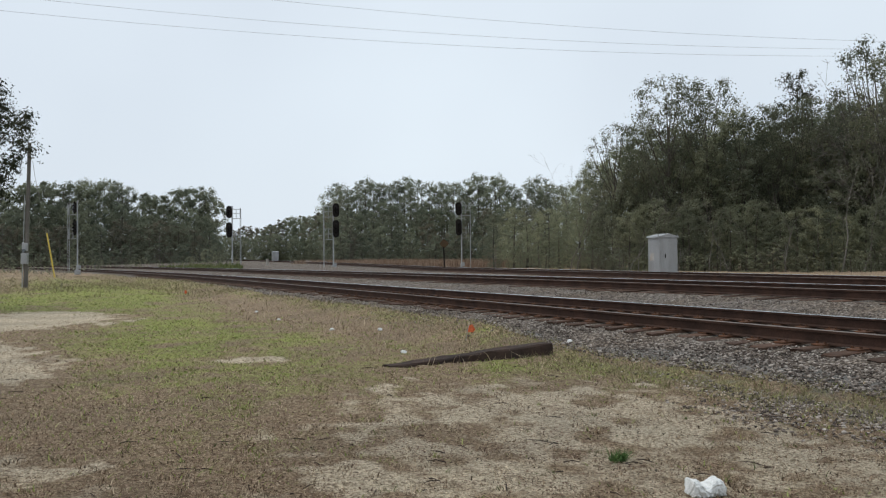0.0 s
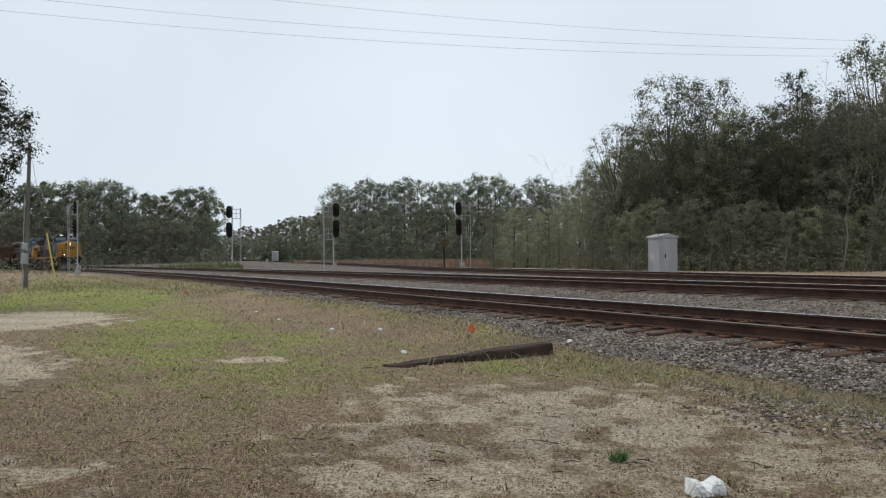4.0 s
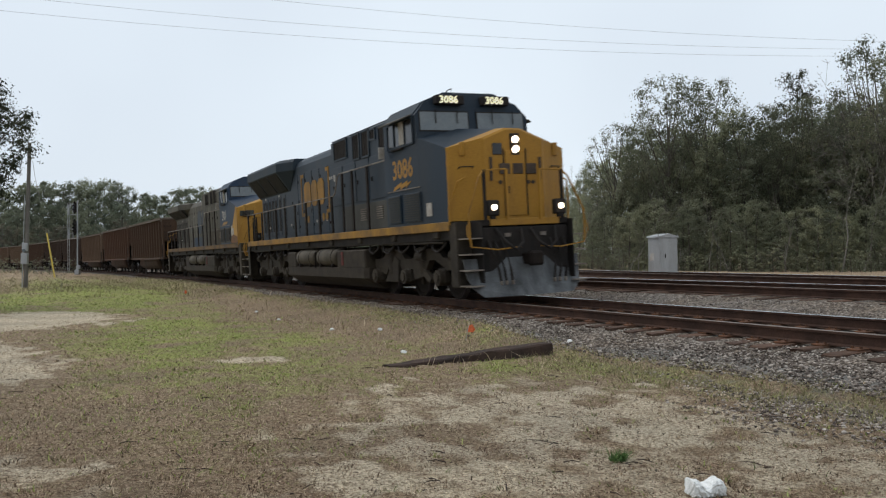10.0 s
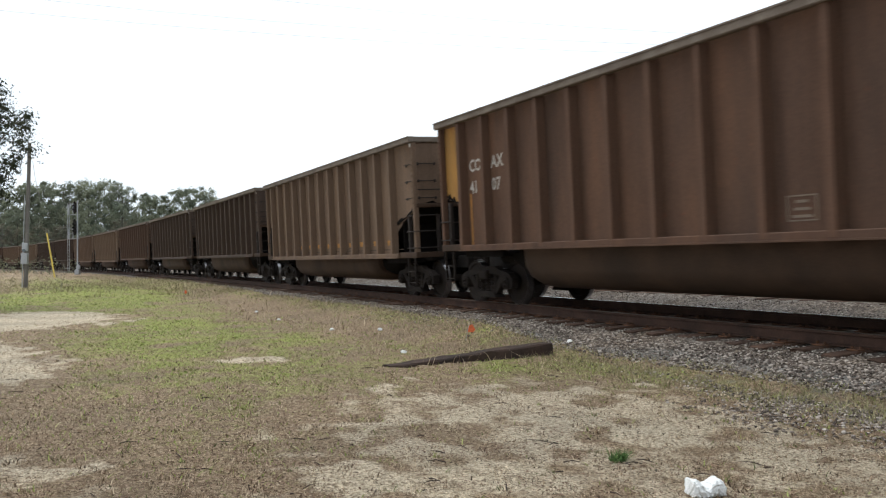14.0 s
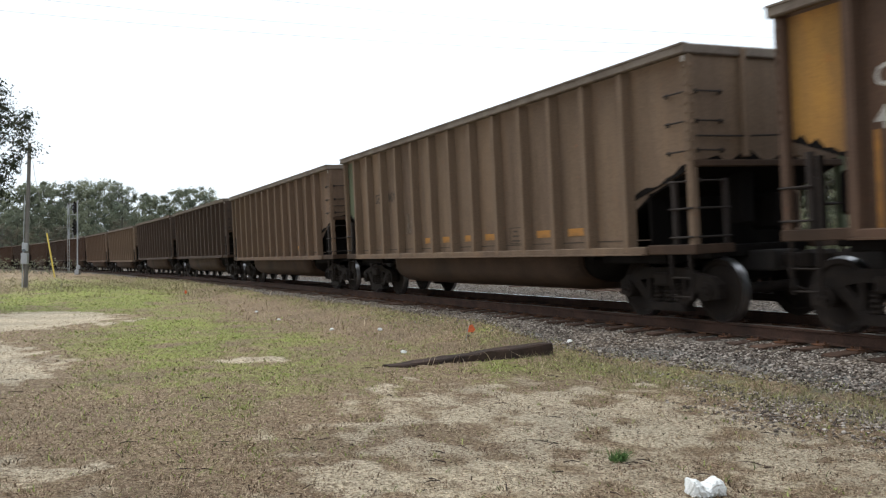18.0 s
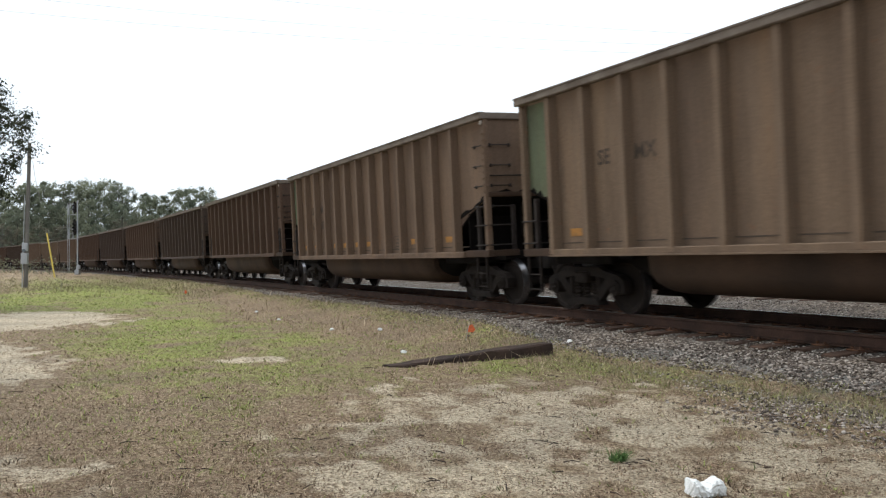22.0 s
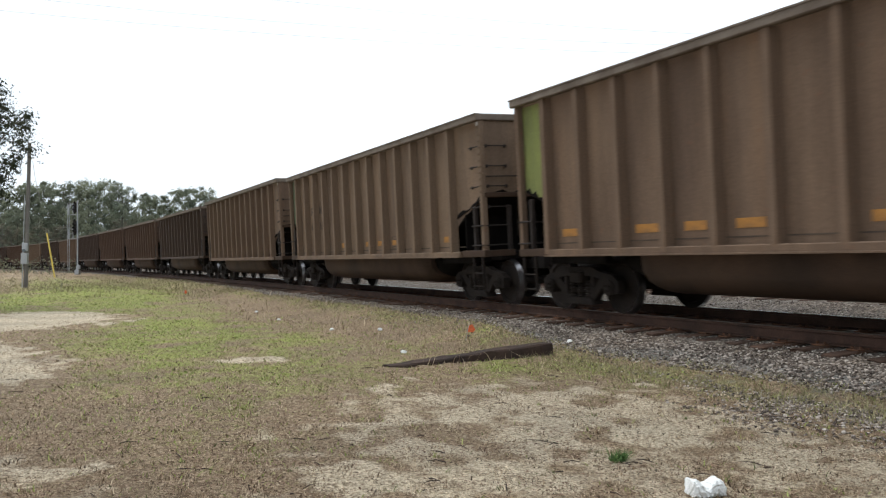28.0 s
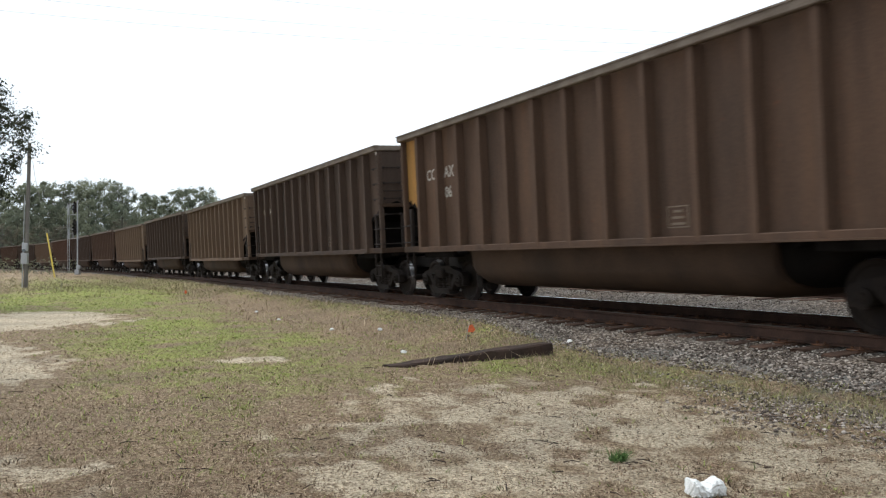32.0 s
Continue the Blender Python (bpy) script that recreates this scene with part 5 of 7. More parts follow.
    if not lead:
        for y in (-1, 1):
            g = Geo().slab([(9.97, 1.82), (9.97, 3.42), (9.75, 3.48), (9.0, 2.58), (8.86, 1.82)], 1, y * 1.522 - 0.012, y * 1.522 + 0.012)
            part("yellow_flank", g, gold, loco, "slanted faded yellow flank of the nose")
            g = Geo().slab([(8.5, 1.82), (9.97, 1.82), (9.97, 2.1), (9.3, 2.2), (8.95, 2.35), (8.7, 2.05)], 1, y * 1.522 - 0.016, y * 1.522 + 0.016)
            part("rust_stain", g, M_RUSTSTAIN, loco, "rust-brown stain along the cab foot")
            g = Geo().box(8.86, y * 1.528, 2.40, 0.26, 0.03, 0.46).box(9.1, y * 1.528, 2.36, 0.3, 0.03, 0.3)
            part("primer_patch", g, M_WHITE, loco, "pale square patches of primer")
    for y in (-0.27, 0.30):
        part("door_seam", Geo().box(10.345, y, 2.62, 0.02, 0.025, 1.5), M_BLACK, loco)
    nd = part("nose_door", Geo().box(10.35, 0.015, 2.6, 0.03, 0.50, 1.45, None, 0.012), gold, loco)
    part("handle", Geo().box(10.37, -0.18, 2.45, 0.03, 0.03, 0.16), M_BLACK, nd)
    ny = -0.42 if lead else 0.42
    part("nose_window", Geo().box(10.345, ny, 3.36, 0.03, 0.24, 0.26, None, 0.012), M_DARKGLASS, loco, "small dark nose window")
    hl = part("headlight_housing", Geo().box(10.345, 0.03, 3.46, 0.05, 0.24, 0.50, None, 0.02), M_BLACK, loco)
    for z in (3.35, 3.57):
        part("headlight", Geo().tube([(10.35, 0.03, z), (10.40, 0.03, z)], 0.078, 14), M_LAMP if lead else M_GLASS, hl, "round lit headlight" if lead else "round unlit headlight")
    for y in (-0.78, 0.92):
        d2 = part("ditch_light", Geo().box(10.66, y, 2.04, 0.16, 0.30, 0.34, None, 0.03).box(10.66, y, 1.85, 0.1, 0.1, 0.1), M_BLACK, loco)
        part("lens", Geo().tube([(10.74, y, 2.05), (10.77, y, 2.05)], 0.062, 14), M_LAMP if lead else M_GLASS, d2, "round lit ditch light" if lead else "round unlit ditch light")
    for y in (-1.22, 1.22):
        nh = part("nose_hinge", Geo().box(10.16, y * 0.98, 3.38, 0.1, 0.1, 0.3, Matrix.Rotation(radians(-66 if y < 0 else 66), 3, "Z"), 0.01), gold, loco)
        part("grab_iron", Geo().tube([(10.12, y * 1.06, 2.95), (10.2, y * 1.05, 2.98), (10.3, y * 0.82, 2.98), (10.24, y * 0.82, 2.95)], 0.014, 5), M_BLACK, nh)
    if lead:
        for y in (-0.62, 0.62):
            nb = part("number_board", Geo().box(8.42, y, 4.76, 0.24, 0.74, 0.22, None, 0.02), M_BLACK, loco, "black number board with lit digits")
            lettering("3086", 0.25, M_BOARD, nb, T((8.546, y - 0.30, 4.675)) @ face)
        for y in (-1, 1):
            lettering("3086", 0.66, M_GOLD, loco, T((6.85 if y < 0 else 8.35, y * 1.524, 2.98)) @ (rz if y < 0 else Matrix.Rotation(math.pi, 4, "Z") @ rz), "road_number", "golden road number on the cab side")
            f = y * 1.028
            g = Geo().box(-3.18, f, 3.28, 0.13, 0.012, 1.5).box(-3.03, f, 3.97, 0.3, 0.012, 0.12).box(-3.03, f, 2.59, 0.3, 0.012, 0.12)
            part("emblem_bracket", g, M_DULLGOLD, loco)
            g = Geo().box(0.02, f, 3.28, 0.13, 0.012, 1.5).box(-0.13, f, 3.97, 0.3, 0.012, 0.12).box(-0.13, f, 2.59, 0.3, 0.012, 0.12)
            part("emblem_bracket", g, M_DULLGOLD, loco)
            for x, w in ((-2.45, 0.80), (-1.62, 0.68), (-0.85, 0.72)):
                c = 0.16
                g = Geo().slab([(x - w / 2, 2.84 + c), (x - w / 2 + c, 2.84), (x + w / 2 - c, 2.84), (x + w / 2, 2.84 + c), (x + w / 2, 3.72 - c), (x + w / 2 - c, 3.72), (x - w / 2 + c, 3.72), (x - w / 2, 3.72 - c)], 1, f - 0.006, f + 0.006)
                part("emblem_block", g, M_DULLGOLD, loco, "plain golden emblem block")
            for x in (-2.78, -2.45, -0.68, -0.3):
                part("emblem_dot", Geo().tube([(x, f - 0.006, 2.41), (x, f + 0.006, 2.41)], 0.13, 14), M_DULLGOLD, loco)
        for x in (-0.26, 0.08, 0.42):
            part("emblem_block", Geo().box(10.362, x, 2.92, 0.03, 0.27, 0.24, None, 0.01), M_DARKLET, loco, "plain dark emblem block")
        for y in (-0.60, 0.66):
            part("emblem_bracket", Geo().box(10.352, y, 2.92, 0.03, 0.06, 0.52), M_DARKLET, loco)
        for y in (-0.38, -0.24, 0.34, 0.46):
            part("emblem_dot", Geo().tube([(10.35, y, 2.62), (10.372, y, 2.62)], 0.045, 10), M_DARKLET, loco)
    else:
        for y in (-1, 1):
            nb = part("number_board", Geo().box(10.2, y * 1.12, 3.14, 0.10, 0.62, 0.25, Matrix.Rotation(radians(-22 * -y), 3, "Z"), 0.02), M_SKIRT, loco, "dusty number board on the nose corner")
        lettering("301", 0.26, M_BLACK, loco, T((10.178, -1.343, 3.05)) @ Matrix.Rotation(radians(-22), 4, "Z") @ face, "board_digits")
        for y in (-1, 1):
            lettering("301", 0.64, M_WHITE, loco, T((6.85 if y < 0 else 7.85, y * 1.524, 2.96)) @ (rz if y < 0 else Matrix.Rotation(math.pi, 4, "Z") @ rz), "road_number", "dusty white road number on the cab side")
            f = y * 1.026
            part("blue_band", Geo().box(-1.1, f, 2.09, 5.6, 0.01, 0.54), M_DUSTYBLUE, loco, "wide dusty blue band along the hood")
            for x, w in ((-1.45, 1.05), (-0.18, 1.05), (0.62, 0.62)):
                c = 0.22
                g = Geo().slab([(x - w / 2, 2.55 + c), (x - w / 2 + c, 2.55), (x + w / 2 - c, 2.55), (x + w / 2, 2.55 + c), (x + w / 2, 3.86 - c), (x + w / 2 - c, 3.86), (x - w / 2 + c, 3.86), (x - w / 2, 3.86 - c)], 1, f - 0.006, f + 0.006)
                part("emblem_block", g, M_DUSTYBLUE, loco, "plain faded blue emblem block")
        part("emblem_block", Geo().box(10.362, 0.1, 2.86, 0.03, 1.0, 0.36, None, 0.01), M_BLUE, loco, "plain blue emblem block")
    for y in (-1, 1):
        g = Geo().slab([(6.85, 2.68), (7.36, 2.78), (7.32, 2.70), (7.72, 2.78), (7.69, 2.72), (8.05, 2.87), (7.76, 2.84), (7.78, 2.90), (7.4, 2.82), (7.42, 2.89), (6.96, 2.79)], 1, y * 1.524 - 0.004, y * 1.524 + 0.004)
        part("lightning_bolt", g, M_GOLD, loco, "golden zigzag bolt")
    # platforms, steps, plow, couplers
    for e, fl in ((1, Matrix.Identity(4)), (-1, Matrix.Rotation(math.pi, 4, "Z"))):
        part("end_platform", Geo().box(10.3, 0, 1.72, 0.7, 2.3, 0.14, None, 0.02), M_BLACK, loco, at=fl)
        part("end_sill", Geo().box(10.66, 0.02, 1.73, 0.05, 1.75, 0.15, None, 0.01), gold, loco, "yellow end sill", at=fl)
        part("pilot", Geo().box(10.60, 0, 1.15, 0.14, 2.2, 0.95, None, 0.02).box(10.0, 0, 1.1, 1.2, 0.6, 0.5), M_BLACK, loco, at=fl)
        pl = Geo()
        V = []
        for z, x, w in ((0.96, 10.70, 1.46), (0.55, 10.80, 1.42), (0.32, 10.92, 1.34), (0.13, 11.0, 1.12)):
            V.append([(x - 0.22, -w, z), (x, -0.35, z), (x, 0.35, z), (x - 0.22, w, z), (x - 0.26, w, z), (x - 0.04, 0.33, z), (x - 0.04, -0.33, z), (x - 0.26, -w, z)])
        pl.loft(V)
        part("plow", pl, M_PLOW if e > 0 and lead else M_UNDER, loco, "scuffed plow blade", at=fl)
        part("coupler", Geo().box(10.85, 0, 0.92, 0.5, 0.22, 0.24, None, 0.03).box(11.02, 0.03, 0.92, 0.22, 0.34, 0.32, None, 0.05), M_CAST, loco, at=fl)
        for y in (-0.95, -0.80, -0.62, 0.62, 0.78, 0.95):
            g = Geo().tube([(10.68, y, 1.35), (10.86, y * 0.97, 1.1), (10.96, y * 0.9, 0.72), (10.96, y * 0.85, 0.45)], 0.03, 6)
            hs = part("air_hose", g, M_BLACK, loco, at=fl, smooth=True)
            part("gladhand", Geo().box(10.96, y * 0.85, 0.43, 0.07, 0.06, 0.1, None, 0.015), M_CHORD, hs)
        for y in (-1, 1):
            g = Geo().tube([(10.69, y * 0.12, 1.58), (10.92, y * 0.2, 1.28), (11.0, y * 0.42, 1.12), (10.95, y * 0.62, 1.28), (10.69, y * 0.75, 1.6)], 0.035, 7)
            part("jumper_cable", g, M_BLACK, loco, at=fl, smooth=True)
            part("uncoupling_lever", Geo().tube([(10.9, y * 0.25, 1.18), (10.86, y * 0.8, 1.14), (10.86, y * 1.42, 1.22), (10.86, y * 1.52, 1.5), (10.84, y * 1.5, 1.7)], 0.016, 6), gold, loco, at=fl)
            part("marker_plate", Geo().box(10.69, y * 0.45, 1.45, 0.02, 0.14, 0.08), M_CHORD, loco, at=fl)
        for y in (-1, 1):
            well = part("step_well", Geo().box(10.14, y * 1.485, 1.06, 0.34, 0.04, 1.42, None, 0.01).box(10.32, y * 1.30, 1.06, 0.03, 0.36, 1.42), M_UNDER if lead else M_OLDSKIRT, loco, at=fl)
            part("side_plate", Geo().box(10.58, y * 1.14, 1.1, 0.5, 0.03, 1.3), M_BLACK, well)
            for z in (0.38, 0.72, 1.06, 1.40):
                part("step", Geo().box(10.58, y * 1.31, z, 0.5, 0.34, 0.03), M_CHORD, well)
            rail = Geo().tube([(10.84, y * 1.42, 1.22), (10.84, y * 1.45, 1.45), (10.84, y * 1.45, 1.95), (10.74, y * 1.12, 2.72), (10.70, y * 0.98, 2.86), (10.70, y * 0.42, 2.88)], 0.022, 6)
            part("platform_handrail", rail, gold, loco, "yellow platform handrail", at=fl, smooth=True)
            part("platform_handrail", Geo().tube([(10.06, y * 1.53, 1.72), (10.08, y * 1.55, 2.1), (10.28, y * 1.40, 2.66), (10.3, y * 1.22, 2.74)], 0.022, 6), gold, loco, "yellow platform handrail", at=fl, smooth=True)
            for yy in (0.42, 0.98):
                part("rail_post", Geo().box(10.70, y * yy, 2.32, 0.05, 0.06, 1.1), gold if yy < 0.5 else M_POST, loco, at=fl)
    # walkway handrails on tall posts
    for y in (-1.47, 1.47):
        g = Geo().tube([(-10.2, y, 2.93), (1.78, y, 2.93), (2.0, y, 3.02), (2.25, y, 3.45), (2.45, y, 3.55), (6.4, y, 3.55)], 0.02, 6)
        hr = part("walkway_handrail", g, M_CHORD, loco, smooth=True)
        for x in (-10.1, -8.9, -7.6, -6.5, -5.35, -3.98, -2.60, -1.23, 0.30, 1.62):
            part("handrail_post", Geo().box(x, y, 2.36, 0.11, 0.05, 1.12), M_POST, hr)
        for x in (2.70, 3.58, 4.84):
            part("handrail_post", Geo().box(x, y, 2.67, 0.11, 0.05, 1.74), M_POST, hr)
    # small pale stickers on the hood
    rnd = random.Random(5 + lead)
    for k in range(9):
        for y in (-1, 1):
            part("warning_sticker", Geo().box(rnd.uniform(-9.0, 0.5), y * 1.022, rnd.choice((2.3, 3.5, 3.62, 4.05)), 0.13, 0.008, 0.09), M_WHITE, loco)
    return loco


LOCOS = [build_locomotive(True), build_locomotive(False)]


# ======== signals, instrument case, pole, wires ========
def build_signal(px, depth, lean, head_side, height):
    p = place(px, depth)
    p.z = 0.0
    sig = tagged(new("signal_mast"), "railway signal mast with two black target heads and a ladder", "signal", "signals across the tracks")
    sig.matrix_basis = Matrix.Translation(p) @ Matrix.Rotation(YAW, 4, "Z")
    s = 1 if head_side > 0 else -1
    hx = s * lean
    part("mast", Geo().tube([(0, 0, 0), (0, 0, 0.5), (0, 0, 0.55), (0, 0, height)], [0.13, 0.13, 0.075, 0.07], 10), M_GALV, sig, smooth=True)
    part("base", Geo().box(0, 0, -0.1, 0.5, 0.5, 0.5, None, 0.04).box(0.16, 0, 0.45, 0.3, 0.25, 0.4, None, 0.02), M_GALV, sig)
    lx = -s * 0.95
    for z in (height * 0.46, height * 0.80):
        cage = part("cage", Geo().box(lx / 2, 0.3, z, 0.95, 0.6, 0.04), M_GALV, sig, "galvanised platform with a guard rail")
        for x in (0.0, lx, lx / 2):
            part("bar", Geo().box(x, -0.02, z + 0.55, 0.05, 0.05, 1.1), M_GALV, cage)
        for dz in (0.55, 1.05):
            part("bar", Geo().box(lx / 2, 0.02, z + dz, 0.95, 0.05, 0.05), M_GALV, cage)
    g = Geo()
    for y in (-0.2, 0.2):
        g.box(lx, y, height * 0.48, 0.045, 0.045, height * 0.96)
    for k in range(int(height / 0.32)):
        g.box(lx, 0, 0.3 + 0.32 * k, 0.03, 0.4, 0.03)
    part("ladder", g, M_GALV, sig)
    for z, n in ((height * 0.90, 2), (height * 0.62, 3)):
        hh = 0.36 * n
        head = Geo()
        outline = []
        for k in range(16):
            w = 2 * math.pi * k / 16
            outline.append((hx + (0.15 if lean < 0 else 0.34) * math.cos(w), z + hh * 0.5 * (1 if math.sin(w) > 0 else -1) + 0.34 * math.sin(w)))
        head.slab(outline, 1, -0.20, -0.16)
        head.box(hx, 0.0, z, 0.2 if lean < 0 else 0.36, 0.34, hh + 0.3, None, 0.03)
        hd = part("signal_head", head, M_BLACK, sig, "black signal head with hoods")
        for k in range(n):
            zz = z + (k - (n - 1) / 2) * 0.36
            part("hood", Geo().tube([(hx, -0.2, zz), (hx, -0.5, zz - 0.03)], 0.13, 12, caps=False), M_BLACK, hd)


for px, depth, side, height in ((137, 92, 1, 7.6), (411, 98, -1, 7.3), (590, 86, 1, 6.65), (817, 92, -1, 7.1)):
    build_signal(px, depth, -0.22 if px == 137 else 0.30, side, height)


def build_case():
    p = place(1173, 48)
    p.z = 0.1
    c = tagged(new("instrument_case"), "weathered aluminium railway instrument case with a low gabled roof", "equipment case")
    c.matrix_basis = Matrix.Translation(p) @ Matrix.Rotation(YAW + radians(24), 4, "Z")
    part("body", Geo().box(0, 0, 0.98, 1.25, 1.0, 1.96, None, 0.015), M_ALU, c)
    roof = Geo().slab([(-0.70, 1.97), (-0.68, 2.04), (0.0, 2.2), (0.68, 2.04), (0.70, 1.97)], 1, -0.56, 0.56)
    part("roof", roof, M_ALU, c)
    d = part("door", Geo().box(0.0, -0.512, 1.0, 1.05, 0.02, 1.8, None, 0.006), M_ALU, c)
    part("handle", Geo().box(-0.25, -0.54, 0.95, 0.04, 0.04, 0.24, None, 0.008), M_BLACK, d)
    part("base", Geo().box(0, 0, -0.15, 1.1, 0.85, 0.32), M_GALV, c)
    for x in (-0.66, 0.66):
        part("lifting_eye", Geo().box(x, -0.45, 2.08, 0.05, 0.05, 0.12), M_ALU, c)
    part("rust_stain", Geo().box(-0.628, 0.15, 0.9, 0.008, 0.35, 0.4), worn("thin_orange_stain", (0.36, 0.24, 0.14), (0.48, 0.47, 0.46), 0.7, 0.2, 4, 0.6), c)


build_case()


def build_pole():
    p = place(45, 48.0)
    pole = tagged(new("utility_pole"), "slightly leaning grey wooden utility pole with a meter box", "utility pole")
    pole.matrix_basis = Matrix.Translation(p) @ Matrix.Rotation(YAW, 4, "Z") @ Matrix.Rotation(radians(1.7), 4, "Y")
    part("shaft", Geo().tube([(0, 0, -0.4), (0, 0, 4), (0, 0, 8.15)], [0.12, 0.11, 0.095], 12), M_POLE, pole, smooth=True)
    g = Geo().tube([(-0.15, -0.1, -0.2), (-0.14, -0.1, 5.2)], 0.028, 8)
    part("conduit", g, M_GALV, pole, "grey conduit pipe")
    b = part("meter_box", Geo().box(0.0, -0.2, 1.65, 0.36, 0.2, 0.62, None, 0.02).box(0.0, -0.2, 2.3, 0.28, 0.18, 0.45, None, 0.02), M_ALU, pole, "grey electric meter boxes")
    part("meter", Geo().tube([(0, -0.29, 2.1), (0, -0.36, 2.1)], 0.085, 14), M_GLASS, b)
    part("bracket", Geo().box(0.16, 0, 7.3, 0.25, 0.06, 0.08), M_GALV, pole)
    g = Geo().tube([(0.2, 0, 7.1), (0.36, 0.0, 6.2), (0.62, 0.2, 4.8)], 0.012, 5)
    part("service_wire", g, M_WIRE, pole)
    top, foot = place(83, 66), place(97, 64)
    rod = tagged(new("guy_guard"), "leaning yellow plastic guy wire guard", "guy guard")
    rod.matrix_basis = Matrix.Translation(foot)
    part("guard", Geo().tube([(0, 0, -0.1), Vector((top.x - foot.x, top.y - foot.y, 3.35))], 0.06, 8), M_YELLOW, rod)


build_pole()


def build_wires():
    for left, right in (((14, 99)), ((-13, 87)), ((-62, 73))):
        pts = []
        for k in range(41):
            f = -0.25 + k * 1.5 / 40
            a, b = place(0, 74, 0), place(1568, 90, 0)
            p = a.lerp(b, f)
            za = EYE.z + (463 - left) / 1517.75 * 74
            zb = EYE.z + (455 - right) / 1517.75 * 90
            p.z = za + (zb - za) * f - 1.1 * 4 * f * (1 - f)
            pts.append(p)
        w = new("overhead_wire", Geo().tube(pts, 0.012, 5).mesh("overhead_wire", M_WIRE))
        tagged(w, "thin sagging overhead power wire", "wire", "overhead wires", "structure")


build_wires()


def build_small_things():
    # cast-off tie lying in the grass
    a, b = Vector((-10.9, 4.50, 0)), Vector((-11.05, 7.22, 0))
    mid = (a + b) / 2
    mid.z = float(lay(np.array(mid.x), np.array(mid.y))) - 0.004
    d = b - a
    g = Geo()
    rnd = random.Random(3)
    rings = []
    for k in range(13):
        x = -1.36 + 2.72 * k / 12
        rings.append([(x + rnd.uniform(-0.01, 0.01), y + rnd.uniform(-0.012, 0.012), z + rnd.uniform(-0.01, 0.01)) for y, z in ((-0.12, -0.1), (0.12, -0.1), (0.13, -0.08), (0.13, 0.09), (0.11, 0.11), (-0.11, 0.11), (-0.13, 0.09), (-0.13, -0.08))])
    g.loft(rings)
    ob = new("wooden_tie", g.mesh("wooden_tie", M_OLDTIE))
    ob.matrix_basis = Matrix.Translation(mid) @ Matrix.Rotation(math.atan2(d.y, d.x), 4, "Z") @ Matrix.Rotation(-0.066, 4, "Y")
    tagged(ob, "old dark creosoted railway tie lying in grass", "railway tie")
    # crumpled bag
    g = Geo()
    rnd = random.Random(6)
    n, rings = 26, []
    for i in range(19):
        f = i / 18
        fold = 0.012 * math.sin(9 * f + 1) + rnd.uniform(-0.006, 0.006)
        half, tall = 0.085 + 0.02 * math.sin(5 * f), 0.135 + 0.018 * math.sin(11 * f) + fold
        end = min(1.0, (f + 0.02) / 0.06, (1.02 - f) / 0.06)
        ring = []
        for k in range(n):
            w = 2 * math.pi * k / n
            c, s = math.cos(w), math.sin(w)
            ring.append(((f - 0.5) * 0.29 + rnd.uniform(-0.006, 0.006), math.copysign(abs(c) ** 0.6, c) * half * end * (1 + rnd.uniform(-0.12, 0.12)), max((0.5 + 0.5 * math.copysign(abs(s) ** 0.6, s)) * tall * end * (1 + rnd.uniform(-0.09, 0.12)), 0.0)))
        rings.append(ring)
    g.loft(rings)
    bag = new("plastic_bag", g.mesh("plastic_bag", M_BAG))
    bp = Vector((-4.08, 3.822, 0))
    bp.z = float(lay(np.array(bp.x), np.array(bp.y))) - 0.004
    bag.matrix_basis = Matrix.Translation(bp) @ Matrix.Rotation(YAW + 0.15, 4, "Z") @ Matrix.Diagonal((0.84, 0.84, 0.66, 1))
    tagged(bag, "crumpled white plastic bag lying on the sand", "plastic bag")
    # marker flags
    for px, depth, lean in ((823, 15.0, 0.2), (327, 36.0, -0.1)):
        p = place(px, depth)
        fl = tagged(new("marker_flag"), "small orange survey marker flag on a thin wire", "marker flag", "marker flags")
        fl.matrix_basis = Matrix.Translation(p) @ Matrix.Rotation(YAW, 4, "Z") @ Matrix.Rotation(lean, 4, "Y")
        part("stem", Geo().tube([(0, 0, -0.05), (0, 0, 0.27)], 0.004, 5), M_GALV, fl)
        g = Geo().add([(0, 0, 0.15), (0.1, 0.02, 0.17), (0.13, -0.015, 0.22), (0.06, 0.02, 0.3), (0, 0, 0.27)], [(0, 1, 4), (1, 2, 3), (1, 3, 4)])
        part("flag", g, M_FLAG, fl)
    # dark post with rust-coloured marker, and white markers by the far tracks
    p = place(786, 60)
    post = tagged(new("marker_post"), "dark post with a faded orange diamond marker", "marker post")
    post.matrix_basis = Matrix.Translation((p.x, p.y, 0.0)) @ Matrix.Rotation(YAW, 4, "Z")
    part("stake", Geo().box(0, 0, 0.85, 0.1, 0.06, 2.0, Matrix.Rotation(radians(-2), 3, "Y"), 0.01), M_BLACK, post)
    part("marker", Geo().slab([(0, 1.7), (0.35, 2.05), (0, 2.4), (-0.35, 2.05)], 1, -0.02, 0.02), worn("rusted_sign", (0.12, 0.07, 0.035), (0.07, 0.05, 0.03), 0.9, 0, 6, 0.5), post)
    for px, depth, hh in ((473, 110, 0.9), (543, 120, 0.8)):
        p = place(px, depth, 0.3)
        w = new("white_marker", Geo().tube([(0, 0, -0.6), (0, 0, hh)], [0.2, 0.17], 10).mesh("white_marker", M_WHITE))
        w.matrix_basis = Matrix.Translation(p)
        tagged(w, "short white trackside marker post", "marker post", "white markers")
    p = place(487, 150, 0.75)
